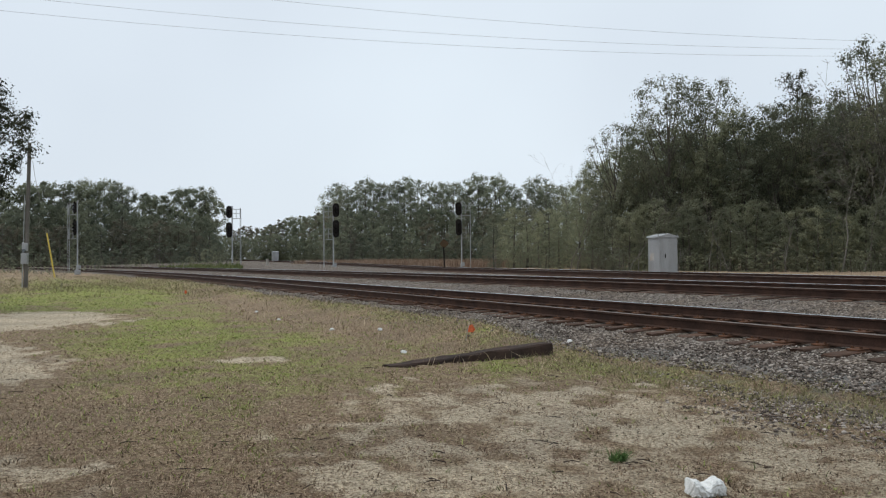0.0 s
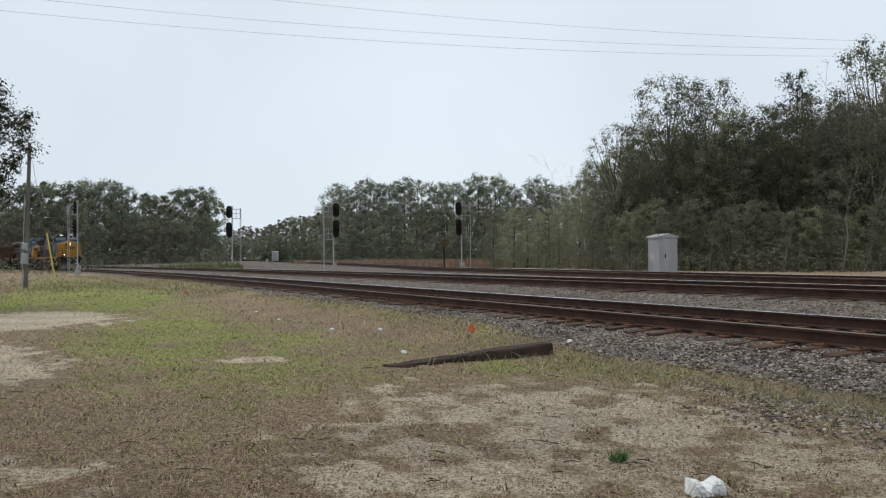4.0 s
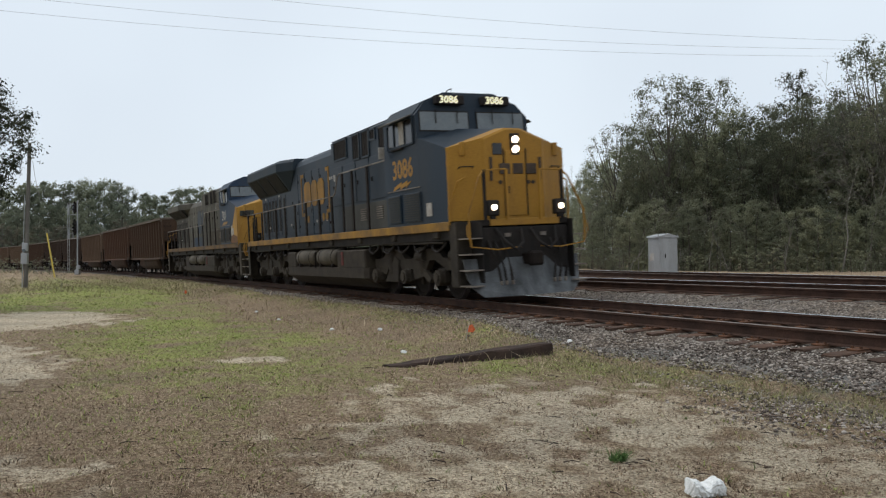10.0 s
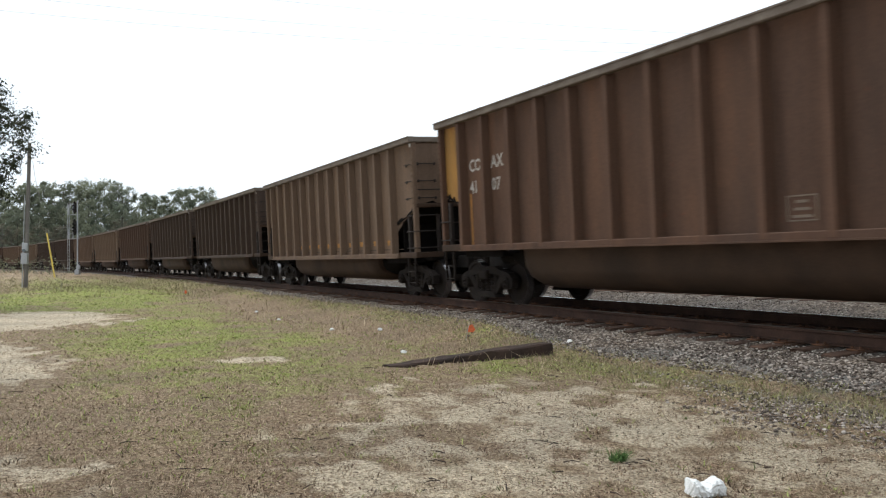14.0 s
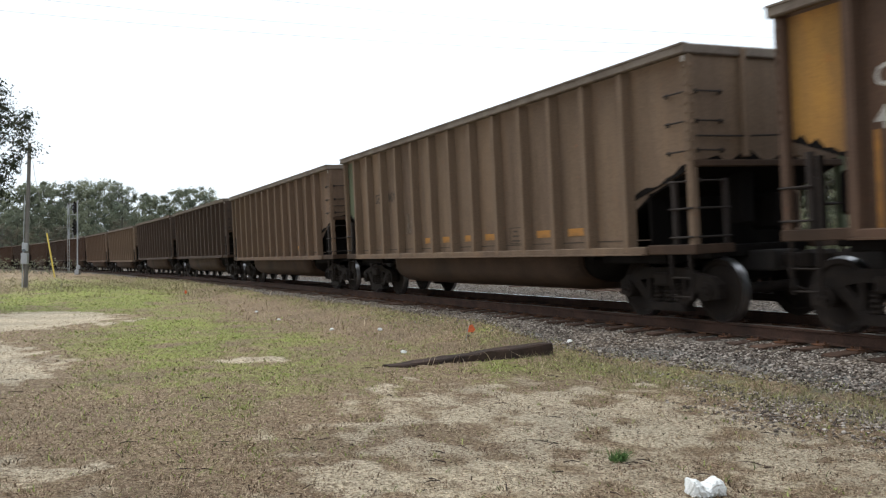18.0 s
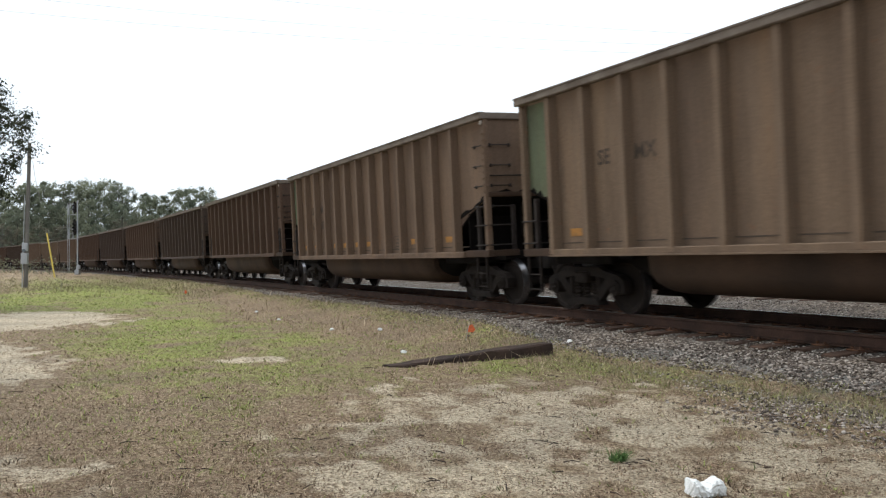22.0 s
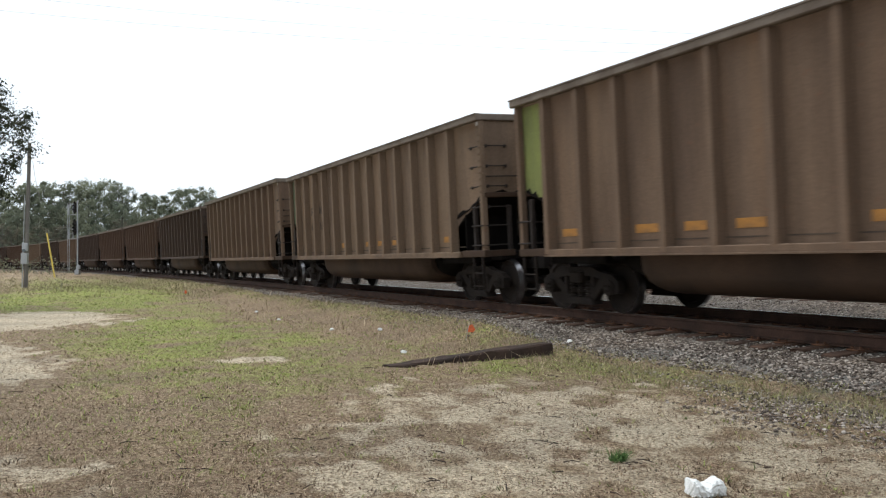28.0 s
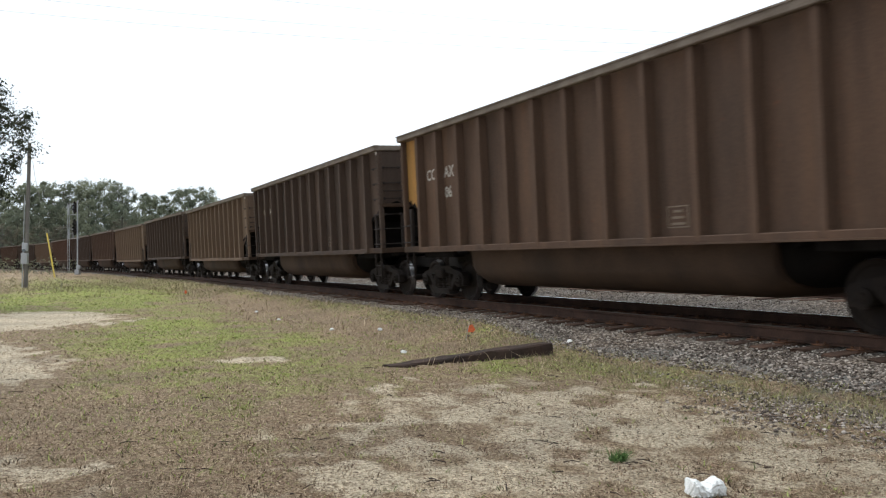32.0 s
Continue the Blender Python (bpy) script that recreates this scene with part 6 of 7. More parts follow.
    w = new("relay_box", Geo().box(0, 0, 0.8, 1.0, 1.0, 1.9, None, 0.03).slab([(-0.55, 1.75), (0.55, 1.75), (0.0, 1.9)], 1, -0.55, 0.55).mesh("relay_box", M_ALU))
    w.matrix_basis = Matrix.Translation(p)
    tagged(w, "small grey relay box beside the far track", "equipment case")
    # scraps of litter
    rnd = random.Random(9)
    for x, y in ((-25.0, 6.2), (-21.5, 5.9), (-17.3, 5.9), (-16.6, 6.7), (-12.4, 5.4), (-11.6, 8.0)):
        g = Geo()
        r = 0.05
        g.loft([[(rr * math.cos(w) * rnd.uniform(0.7, 1.3), rr * math.sin(w) * rnd.uniform(0.7, 1.3), z) for w in [k * 0.785 for k in range(8)]] for rr, z in ((r, 0.0), (r * 0.95, 0.03), (r * 0.4, 0.05))])
        o = new("litter_scrap", g.mesh("litter_scrap", M_BAG))
        o.matrix_basis = Matrix.Translation((x, y, float(lay(np.array(x), np.array(y))) - 0.003))
        tagged(o, "small white scrap of litter in the grass", "litter", "litter scraps")


build_small_things()


# ======== trees ========
def leaf_quads(rng, centres, spread, size, per, flat=0.7):
    """Small pointed leaves strewn round twig ends."""
    n = len(centres) * per
    c = np.repeat(centres, per, 0) + np.clip(rng.normal(size=(n, 3)), -1.7, 1.7) * spread * np.array([1, 1, flat])
    a = rng.normal(size=(n, 3))
    a /= np.linalg.norm(a, axis=1, keepdims=True)
    b = np.cross(a, rng.normal(size=(n, 3)))
    b /= np.linalg.norm(b, axis=1, keepdims=True)
    s = size * rng.uniform(0.6, 1.4, (n, 1))
    V = np.stack([c - a * s, c + b * s * 0.5, c + a * s, c - b * s * 0.5], 1)
    return V.reshape(-1, 3), np.arange(4 * n).reshape(-1, 4)


def grow(seed, kind, height, coarse=False):
    """Trunk and crown meshes of one tree, its foot at the origin."""
    rng = np.random.RandomState(seed)
    g = Geo()
    bend = rng.normal(size=2) * height * 0.02
    def spine(f):
        return np.array([bend[0] * f * f * 2 + 0.1 * math.sin(5 * f + seed), bend[1] * f * f * 2, height * f])
    r0 = height * (0.014 if kind != "shrub" else 0.008)
    top_f = {"pine": 0.98, "oak": 0.8, "bare": 0.9, "shrub": 0.6}[kind]
    fs = np.linspace(0, top_f, 8)
    g.tube([spine(f) for f in fs], [max(r0 * (1 - 0.85 * f / top_f), 0.02) * (1.35 if f == 0 else 1) for f in fs], 7)
    tips = []
    count = {"pine": 40, "oak": 32, "bare": 30, "shrub": 14}[kind]
    for k in range(count):
        if kind == "pine":
            f = rng.uniform(0.22, 0.98)
            length = height * 0.17 * (1.15 - f) * rng.uniform(0.7, 1.6) + 0.5
            rise = rng.uniform(-0.1, 0.4)
        elif kind == "shrub":
            f = rng.uniform(0.05, 0.5)
            length = height * rng.uniform(0.3, 0.6)
            rise = rng.uniform(0.3, 1.3)
        else:
            f = rng.uniform(0.25, 0.78)
            length = height * rng.uniform(0.14, 0.30) * (1.25 - 0.7 * f)
            rise = rng.uniform(0.35, 1.1)
        w = rng.uniform(0, 6.283)
        p0 = spine(f)
        d = np.array([math.cos(w), math.sin(w), rise])
        d /= np.linalg.norm(d)
        p1 = p0 + d * length * 0.5 + rng.normal(size=3) * length * 0.05
        p2 = p1 + (d + np.array([0, 0, 0.15])) * length * 0.5 + rng.normal(size=3) * length * 0.08
        rr = max(r0 * 0.42 * (1 - f * 0.7), 0.018)
        g.tube([p0, p1, p2], [rr, rr * 0.6, rr * 0.22], 3, caps=False)
        tips += [p2, (p1 + p2) / 2]
        for twig in range(4 if kind != "bare" else 6):
            q0 = p1 + (p2 - p1) * rng.uniform(-0.6, 0.9)
            q1 = q0 + (d * 0.5 + rng.normal(size=3) * 0.6) * length * 0.36
            if not coarse and (kind != "shrub" or twig < 1):
                g.tube([q0, q1], [rr * 0.35, 0.008], 3, caps=False)
            tips += [q1, (q0 + q1) / 2]
            if kind == "bare":
                for _ in range(3):
                    u = q1 + (rng.normal(size=3) * 0.6 + np.array([0, 0, 0.5])) * length * 0.2
                    g.tube([q1, u], [0.014, 0.005], 3, caps=False)
                    tips.append(u)
    tips = np.array(tips)
    if kind == "pine":
        V, F = leaf_quads(rng, tips, 0.42, 0.26, 5, 0.6)
    elif kind == "oak":
        V, F = leaf_quads(rng, tips, 0.33, 0.085, 24, 0.8) if not coarse else leaf_quads(rng, tips, 0.42, 0.24, 5, 0.8)
    elif kind == "bare":
        V, F = leaf_quads(rng, tips[::6], 0.3, 0.06, 1)
    else:
        V, F = leaf_quads(rng, tips, 0.42, 0.10, 13, 0.8) if not coarse else leaf_quads(rng, tips, 0.45, 0.2, 5, 0.8)
    return g, V, F


def bushy(seed, height, wide, low, clumps, per, size, fill=0.35, forked=True, peak=1.15, limbs=4):
    """Trunk and crown of a leafy tree: leaf clumps hung round the crown's envelope."""
    rng = np.random.RandomState(seed)
    g = Geo()
    r0 = height * 0.014
    bend = rng.normal(size=2) * height * 0.02
    def spine(f):
        return np.array([bend[0] * f * f + 0.08 * math.sin(5 * f + seed), bend[1] * f * f, height * f])
    fs = np.linspace(0, 0.9 if peak < 1.5 else 0.72, 6)
    g.tube([spine(f) for f in fs], [max(r0 * (1 - f), 0.02) * (1.3 if f == 0 else 1) for f in fs], 6)
    f = low + (1 - low) * (np.arange(clumps) + rng.uniform(0, 1, clumps)) / clumps
    u = np.clip((f - low) / (1 - low), 0, 1)
    env = wide * height * np.sin(math.pi * np.clip(0.10 + 0.86 * u, 0, 1) ** peak) ** 0.5
    w = rng.uniform(0, 6.283, clumps)
    r = env * rng.uniform(0.25, 1.0, clumps) ** 0.6
    C = np.stack([r * np.cos(w), r * np.sin(w), f * height * 0.96], -1)
    C[:, 0] += bend[0] * f * f
    rc = height * rng.uniform(0.035, 0.075, clumps) * (0.75 + 0.5 * (1 - u))
    for k in range(0, clumps, max(1, clumps // (limbs * 6))):
        s = spine(max(low * 0.6, f[k] - (0.36 if limbs > 4 else 0.12)))
        m = s * 0.45 + C[k] * 0.55 + np.array([0, 0, -0.03 * height])
        g.tube([s, m, C[k]], [r0 * 0.26, r0 * 0.16, 0.015], 3, caps=False)
    n = clumps * per
    d = rng.normal(size=(n, 3))
    d /= np.linalg.norm(d, axis=1, keepdims=True)
    c = np.repeat(C, per, 0) + d * np.repeat(rc, per)[:, None] * rng.uniform(fill, 1.12, (n, 1)) * np.array([1, 1, 0.85])
    nrm = d + rng.normal(size=(n, 3)) * 0.38 + np.array([0, 0, 0.45])
    nrm /= np.linalg.norm(nrm, axis=1, keepdims=True)
    a = np.cross(nrm, rng.normal(size=(n, 3)))
    a /= np.linalg.norm(a, axis=1, keepdims=True)
    b = np.cross(nrm, a)
    s = size * rng.uniform(0.6, 1.4, (n, 1))
    V = np.stack([c - a * s, c + a * s * 0.7 + b * s * 0.6, c + a * s * 0.7 - b * s * 0.6], 1)
    return g, V.reshape(-1, 3), np.arange(3 * n).reshape(-1, 3)


VARIANTS, RAW, DISTANT = {}, {}, []
# kind, how many shapes, height, half width, foot of the crown, clumps, leaves, leaf size, fullness, leaf, bark
for kind, n, height, wide, low, clumps, per, size, fill, leaf, bark in (
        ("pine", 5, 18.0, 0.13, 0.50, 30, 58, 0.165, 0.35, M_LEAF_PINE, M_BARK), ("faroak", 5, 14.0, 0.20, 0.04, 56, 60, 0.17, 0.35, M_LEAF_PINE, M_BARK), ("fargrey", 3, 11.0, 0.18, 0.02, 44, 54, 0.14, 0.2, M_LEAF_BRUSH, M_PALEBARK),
        ("thicket", 5, 12.0, 0.21, 0.02, 96, 84, 0.088, 0.2, M_LEAF_OLIVE, M_BARK), ("greentree", 5, 13.0, 0.20, 0.08, 96, 84, 0.088, 0.2, M_LEAF_OAK, M_BARK), ("airy", 5, 14.0, 0.21, 0.22, 170, 56, 0.074, 0.1, M_LEAF_CROWN, M_BARK),
        ("tufted", 1, 15.0, 0.10, 0.72, 30, 60, 0.095, 0.1, M_LEAF_DARK, M_BARK),
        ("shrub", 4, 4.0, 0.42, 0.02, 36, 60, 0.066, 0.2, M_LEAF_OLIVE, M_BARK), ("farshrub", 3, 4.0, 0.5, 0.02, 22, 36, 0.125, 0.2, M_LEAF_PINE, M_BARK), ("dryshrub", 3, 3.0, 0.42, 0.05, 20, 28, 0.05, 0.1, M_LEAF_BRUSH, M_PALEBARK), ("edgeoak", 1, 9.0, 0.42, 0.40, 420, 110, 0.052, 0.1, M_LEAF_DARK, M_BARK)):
    for k in range(n):
        g, V, F = bushy(100 + 17 * k + len(kind), height, wide, low, clumps, per, size, fill, peak=1.6 if kind == "airy" else 1.15, limbs=6 if kind in ("airy", "edgeoak") else 2)
        VARIANTS.setdefault(kind, []).append((g.mesh("trunk", bark), lump("crown", V, F, leaf), height))
        RAW.setdefault(kind, []).append(V)


def snag(seed, height):
    """A crooked leafless tree: a wandering trunk that forks into bent limbs and twigs."""
    rng = np.random.RandomState(seed)
    g, tips = Geo(), []
    def shoot(p, d, length, r, level):
        pts, radii = [p], [r]
        n = 6 if level < 2 else 4
        for k in range(n):
            d = d + rng.normal(size=3) * (0.16 if level == 0 else 0.30) + np.array([0, 0, 0.07])
            d = d / np.linalg.norm(d)
            p = p + d * length / n
            pts.append(p)
            radii.append(max(r * (1 - 0.8 * (k + 1) / n), 0.008))
            if level < 3 and k >= (2 if level == 0 else 1) and rng.rand() < (0.95 if level < 2 else 0.6):
                w = rng.normal(size=3)
                w = w - d * (w @ d)
                e = d * 0.75 + w / np.linalg.norm(w) * rng.uniform(0.5, 0.9)
                shoot(p, e / np.linalg.norm(e), length * rng.uniform(0.35, 0.6), radii[-1] * 0.7, level + 1)
        g.tube(pts, radii, 5 if level < 2 else 3, caps=False)
        tips.append(p)
    shoot(np.zeros(3), np.array([rng.normal() * 0.15, rng.normal() * 0.15, 1.0]), height * 0.9, height * 0.0062, 0)
    V, F = leaf_quads(rng, np.array(tips), 0.3, 0.05, 2)
    return g, V, F


for k in range(5):
    g, V, F = snag(60 + 7 * k, 12.0)
    VARIANTS.setdefault("snag", []).append((g.mesh("trunk", M_PALEBARK), lump("crown", V, F, M_LEAF_BRUSH), 12.0))
for k in range(4):
    g, V, F = grow(100 + 17 * k, "bare", 13.0)
    VARIANTS.setdefault("bare", []).append((g.mesh("trunk", M_PALEBARK), lump("crown", V, F, M_LEAF_BRUSH), 13.0))
TREE_TAGS = {"edgeoak": ("drooping live oak, its leaves coloured dark as if backlit", "tree", "trees of the near verge"), "farshrub": ("dull green undergrowth at a distant wood edge", "bush", "undergrowth"), "faroak": ("dull green broadleaf tree in a distant wood", "tree", "trees of the far woods"),
             "fargrey": ("grey-brown half-bare tree in a distant wood, paled for haze", "tree", "trees of the far woods"), "pine": ("tall dark green pine with a long bare trunk", "tree", "pines of the wood edge"), "greentree": ("dull green broadleaf tree with an uneven crown", "tree", "trees of the wood edge"),
             "airy": ("dull green broadleaf tree with a thin open crown", "tree", "trees of the wood edge"), "thicket": ("olive green tree draped in creepers down to the ground", "tree", "trees of the wood edge"),
             "snag": ("crooked leafless grey tree at the wood edge", "tree", "bare trees"),
             "tufted": ("tall thin tree with dark leaf tufts at its branch ends", "tree", "trees of the wood edge"),
             "bare": ("leafless grey tree with fine twigs", "tree", "bare trees"), "shrub": ("dense olive green undergrowth bush", "bush", "undergrowth"), "dryshrub": ("dry grey-brown brushwood bush", "bush", "undergrowth")}
TRND = random.Random(31)


def plant(kind, px, depth, top=None, height=None, wide=1.0, base=None):
    """One tree at a bearing and distance; top is the height line it reaches on the skyline."""
    p = place(px, depth, base)
    h = height if height else (458 - top) / 1517.75 * depth + EYE.z - p.z
    which = TRND.randrange(len(VARIANTS[kind]))
    tr, cr, h0 = VARIANTS[kind][which]
    k = h / h0
    if depth > 188 and kind == "faroak":
        w, a = k * wide, TRND.uniform(0, 6.28)
        V = RAW[kind][which]
        DISTANT.append(np.stack([(V[:, 0] * math.cos(a) - V[:, 1] * math.sin(a)) * w + p.x, (V[:, 0] * math.sin(a) + V[:, 1] * math.cos(a)) * w + p.y, V[:, 2] * k + p.z - 0.1], -1))
        return
    label, cat, grp = TREE_TAGS[kind]
    t = tagged(new("tree" if cat == "tree" else "bush"), label, cat, grp)
    w = k * wide * TRND.uniform(0.9, 1.1)
    t.matrix_basis = Matrix.Translation(p - Vector((0, 0, 0.1))) @ Matrix.Rotation(TRND.uniform(0, 6.28), 4, "Z") @ Matrix.Diagonal((w, w, k, 1))
    part("trunk" if cat == "tree" else "stem", tr, None, t)
    part("crown" if cat == "tree" else "foliage", cr, None, t)


def skyline(px, line):
    return float(np.interp(px, [a for a, _ in line], [b for _, b in line]))


LEFT_WOOD = [(-80, 330), (20, 335), (75, 320), (120, 324), (165, 318), (205, 320), (240, 338), (265, 345), (295, 352), (320, 335), (360, 334), (380, 345), (396, 385)]
MID_WOOD = [(575, 340), (590, 328), (635, 322), (690, 320), (740, 318), (800, 326), (850, 312), (885, 316), (920, 340), (960, 318), (1000, 335), (1030, 300)]
LOW_WOOD = [(870, 395), (940, 375), (1005, 335), (1050, 275), (1100, 240), (1180, 212), (1260, 205), (1340, 210), (1440, 195), (1520, 175), (1640, 150)]
U = TRND.uniform
# left wood: tall pines at the back, broadleaf trees, grey half-bare trees and brush in front
for px in np.linspace(-60, 384, 44):
    plant("pine" if TRND.random() < 0.6 else "faroak", px + U(-3, 3), U(194, 206), skyline(px, LEFT_WOOD) - 12 + U(-5, 9), wide=1.15)
for px in np.linspace(-66, 374, 32):
    plant("faroak", px + U(-5, 5), U(186, 192), skyline(px, LEFT_WOOD) + U(18, 45), wide=1.0)
for px in np.linspace(-60, 366, 26):
    plant("fargrey" if TRND.random() < 0.6 else "faroak", px + U(-5, 5), U(178, 184), U(378, 410), wide=1.35)
for px in np.linspace(-70, 384, 30):
    plant("farshrub", px + U(-4, 4), U(168, 174), U(415, 440), wide=1.3)
for px in np.linspace(-70, 386, 34):
    plant("faroak", px + U(-4, 4), U(210, 216), U(372, 396), wide=1.5)
# middle wood
for px in np.linspace(590, 900, 26):
    plant("faroak", px + U(-4, 4), U(190, 196), U(366, 392), wide=1.5)
for px in np.linspace(584, 1010, 40):
    plant("pine", px + U(-3, 3), U(168, 185), skyline(px, MID_WOOD) - 10 + U(-6, 12), wide=1.1)
for px in np.linspace(588, 1010, 30):
    plant("faroak" if TRND.random() < 0.8 else "fargrey", px + U(-5, 5), U(158, 166), U(352, 385), wide=1.1)
for px in np.linspace(592, 1000, 26):
    plant("faroak" if TRND.random() < 0.7 else "fargrey", px + U(-5, 5), U(150, 155), U(385, 420), wide=1.35)
for px in np.linspace(596, 1000, 28):
    plant("farshrub", px + U(-4, 4), U(144, 148), U(412, 440), wide=1.3)
# young growth between the second track and the one that turns away
for px in np.linspace(-40, 424, 34):
    plant("shrub" if TRND.random() < 0.75 else "dryshrub", px + U(-5, 5), U(103, 118), U(440, 455) if px < 350 else U(430, 448), wide=1.0)
# the far wood between them
for px in np.linspace(402, 600, 34):
    plant("faroak" if TRND.random() < 0.7 else "fargrey", px + U(-3, 3), U(330, 380), float(np.interp(px, [402, 430, 500, 560, 600], [408, 400, 384, 376, 350])) + U(-6, 8), wide=1.3)
for px in np.linspace(396, 595, 20):
    plant("faroak", px, U(318, 330), U(408, 428), wide=1.9)
# right wood: a closed back row, thin tall crowns on the skyline, creeper-hung trees down to the ground
for px in np.linspace(880, 1640, 30):
    plant("greentree", px + U(-6, 6), float(np.interp(px, [880, 1100, 1640], [128, 92, 78])), skyline(px, LOW_WOOD) + U(-8, 30), wide=1.3)
for px, depth, top, kind in ((1030, 92, 310, "snag"), (1060, 86, 285, "airy"), (1090, 80, 212, "airy"), (1122, 82, 235, "greentree"), (1152, 78, 190, "airy"), (1188, 76, 124, "airy"), (1222, 78, 140, "airy"), (1256, 75, 132, "airy"), (1288, 74, 180, "greentree"), (1316, 73, 196, "airy"),
                             (1348, 74, 180, "airy"), (1378, 72, 178, "airy"), (1410, 78, 112, "tufted"), (1420, 71, 166, "airy"), (1448, 71, 162, "airy"), (1480, 70, 140, "bare"), (1494, 68, 168, "greentree"), (1516, 68, 112, "bare"), (1545, 66, 60, "airy"), (1562, 64, 90, "bare"), (1592, 62, 64, "airy"), (1630, 60, 60, "airy"),
                             (945, 112, 340, "bare"), (966, 108, 345, "airy"), (1012, 96, 300, "snag"), (1008, 74, 320, "snag"), (1020, 73, 345, "snag"), (1112, 67, 345, "snag"), (1130, 66, 370, "snag"), (1255, 62, 340, "snag"), (1290, 61, 360, "snag"), (1390, 60, 330, "snag"), (1490, 57, 260, "snag"), (1528, 60, 200, "snag")):
    plant(kind, px, depth, top, wide=0.95)
for px in np.linspace(890, 1640, 34):
    plant("thicket" if TRND.random() < 0.55 else "greentree", px + U(-8, 8), float(np.interp(px, [890, 1100, 1640], [116, 80, 64])) + U(-2, 2), skyline(px, LOW_WOOD) + U(25, 80), wide=1.15)
for px in np.linspace(880, 1640, 34):
    plant("thicket" if TRND.random() < 0.75 else "greentree", px + U(-8, 8), float(np.interp(px, [880, 1100, 1640], [108, 74, 58])), U(345, 400), wide=1.35)
for px in np.linspace(880, 1640, 34):
    plant("shrub" if TRND.random() < 0.7 else "dryshrub", px + U(-8, 8), float(np.interp(px, [880, 1100, 1640], [102, 69, 53])), U(425, 455), wide=1.3)
# brush beside the line where it leaves the view, and the tree that overhangs the edge
for px, depth, top, kind in ((-30, 60, 425, "dryshrub"), (-5, 66, 440, "dryshrub"), (18, 70, 455, "dryshrub"), (-55, 55, 400, "shrub"), (75, 47, 490, "dryshrub"), (108, 46, 472, "dryshrub"), (88, 44, 496, "dryshrub"), (400, 150, 432, "shrub"), (385, 145, 436, "shrub")):
    plant(kind, px, depth, top, wide=1.1)
plant("edgeoak", -136, 28, 66, wide=0.90)
# no haze in the air here; the wood's leaf colour is paled instead
V = np.concatenate(DISTANT)
tagged(new("distant_wood", lump("distant_wood", V, np.arange(len(V)).reshape(-1, 3), M_LEAF_PINE)), "dull green mass of the distant wood, leaf colour paled for haze", "wood", kind="stuff")


# ======== grass and litter ========
def blades(name, label, n, seed, tall, mats, want, r_lo=3.6, r_hi=30, thin=1.0):
    rng = np.random.RandomState(seed)
    r = r_lo * (r_hi / r_lo) ** (rng.rand(n) ** 0.9)
    a = np.radians(rng.uniform(122, 184, n))
    X, Y = r * np.cos(a), r * np.sin(a)
    keep = rng.rand(n) < want(X, Y)
    X, Y, r = X[keep], Y[keep], r[keep]
    n = len(X)
    Z = lay(X, Y) - 0.01
    h = tall * rng.uniform(0.4, 1.5, n)
    w = thin * (0.0016 + 0.00045 * r) * rng.uniform(0.7, 1.5, n)
    t = rng.uniform(0, 6.28, n)
    lean = rng.normal(size=(n, 2)) * h[:, None] * 0.75
    dx, dy = np.cos(t) * w, np.sin(t) * w
    B = np.stack([X, Y, Z], -1)
    side = np.stack([dx, dy, 0 * dx], -1)
    mid = B + np.stack([lean[:, 0] * 0.35, lean[:, 1] * 0.35, h * 0.6], -1)
    tip = B + np.stack([lean[:, 0], lean[:, 1], h], -1)
    V = np.stack([B - side, B + side, mid + side * 0.7, tip, mid - side * 0.7], 1).reshape(-1, 3)
    i = 5 * np.arange(n)
    F = np.concatenate([np.stack([i, i + 1, i + 2, i + 4], -1), np.stack([i + 4, i + 2, i + 3, i + 3], -1)])
    F3 = np.concatenate([F[:n][:, [0, 1, 2]], F[:n][:, [0, 2, 3]], np.stack([i + 4, i + 2, i + 3], -1)])
    ob = new(name, lump(name, V, F3, mats))
    tagged(ob, label, "grass", kind="stuff")


def blade_mat(name, a, c, e):
    m, nt, b = mat(name, 0.9, 0, 0.15)
    g = nt.nodes.new("ShaderNodeNewGeometry")
    nt.links.new(ramp(nt, g.outputs["Random Per Island"], [(0, a), (0.6, c), (1, e)]), b.inputs["Base Color"])
    return m


M_STRAW = blade_mat("dry_straw_blades", (0.10, 0.066, 0.042), (0.36, 0.265, 0.17), (0.66, 0.53, 0.37))
M_GRASS = blade_mat("green_grass_blades", (0.15, 0.18, 0.046), (0.30, 0.345, 0.10), (0.47, 0.465, 0.20))
M_FIELD = blade_mat("rusty_field_grass", (0.14, 0.09, 0.062), (0.29, 0.20, 0.14), (0.45, 0.34, 0.25))
M_WEED = blade_mat("green_weed_leaves", (0.035, 0.07, 0.02), (0.075, 0.14, 0.04), (0.14, 0.21, 0.07))
M_BROWNWEED = blade_mat("brown_weed_stalks", (0.16, 0.145, 0.072), (0.26, 0.232, 0.122), (0.38, 0.335, 0.20))
M_WISP = blade_mat("grey_green_wisps", (0.06, 0.075, 0.025), (0.13, 0.15, 0.055), (0.24, 0.25, 0.11))
M_DEAD = blade_mat("dark_dead_stalks", (0.035, 0.024, 0.017), (0.085, 0.055, 0.036), (0.22, 0.16, 0.105))
M_LITTER = blade_mat("fallen_leaves", (0.05, 0.030, 0.022), (0.20, 0.120, 0.080), (0.50, 0.39, 0.28))


def open_ground(X, Y):
    return (out_from(X, Y) < verge(X) + 0.25 * wave_noise(X, Y, 21, 0.6)) * 1.0


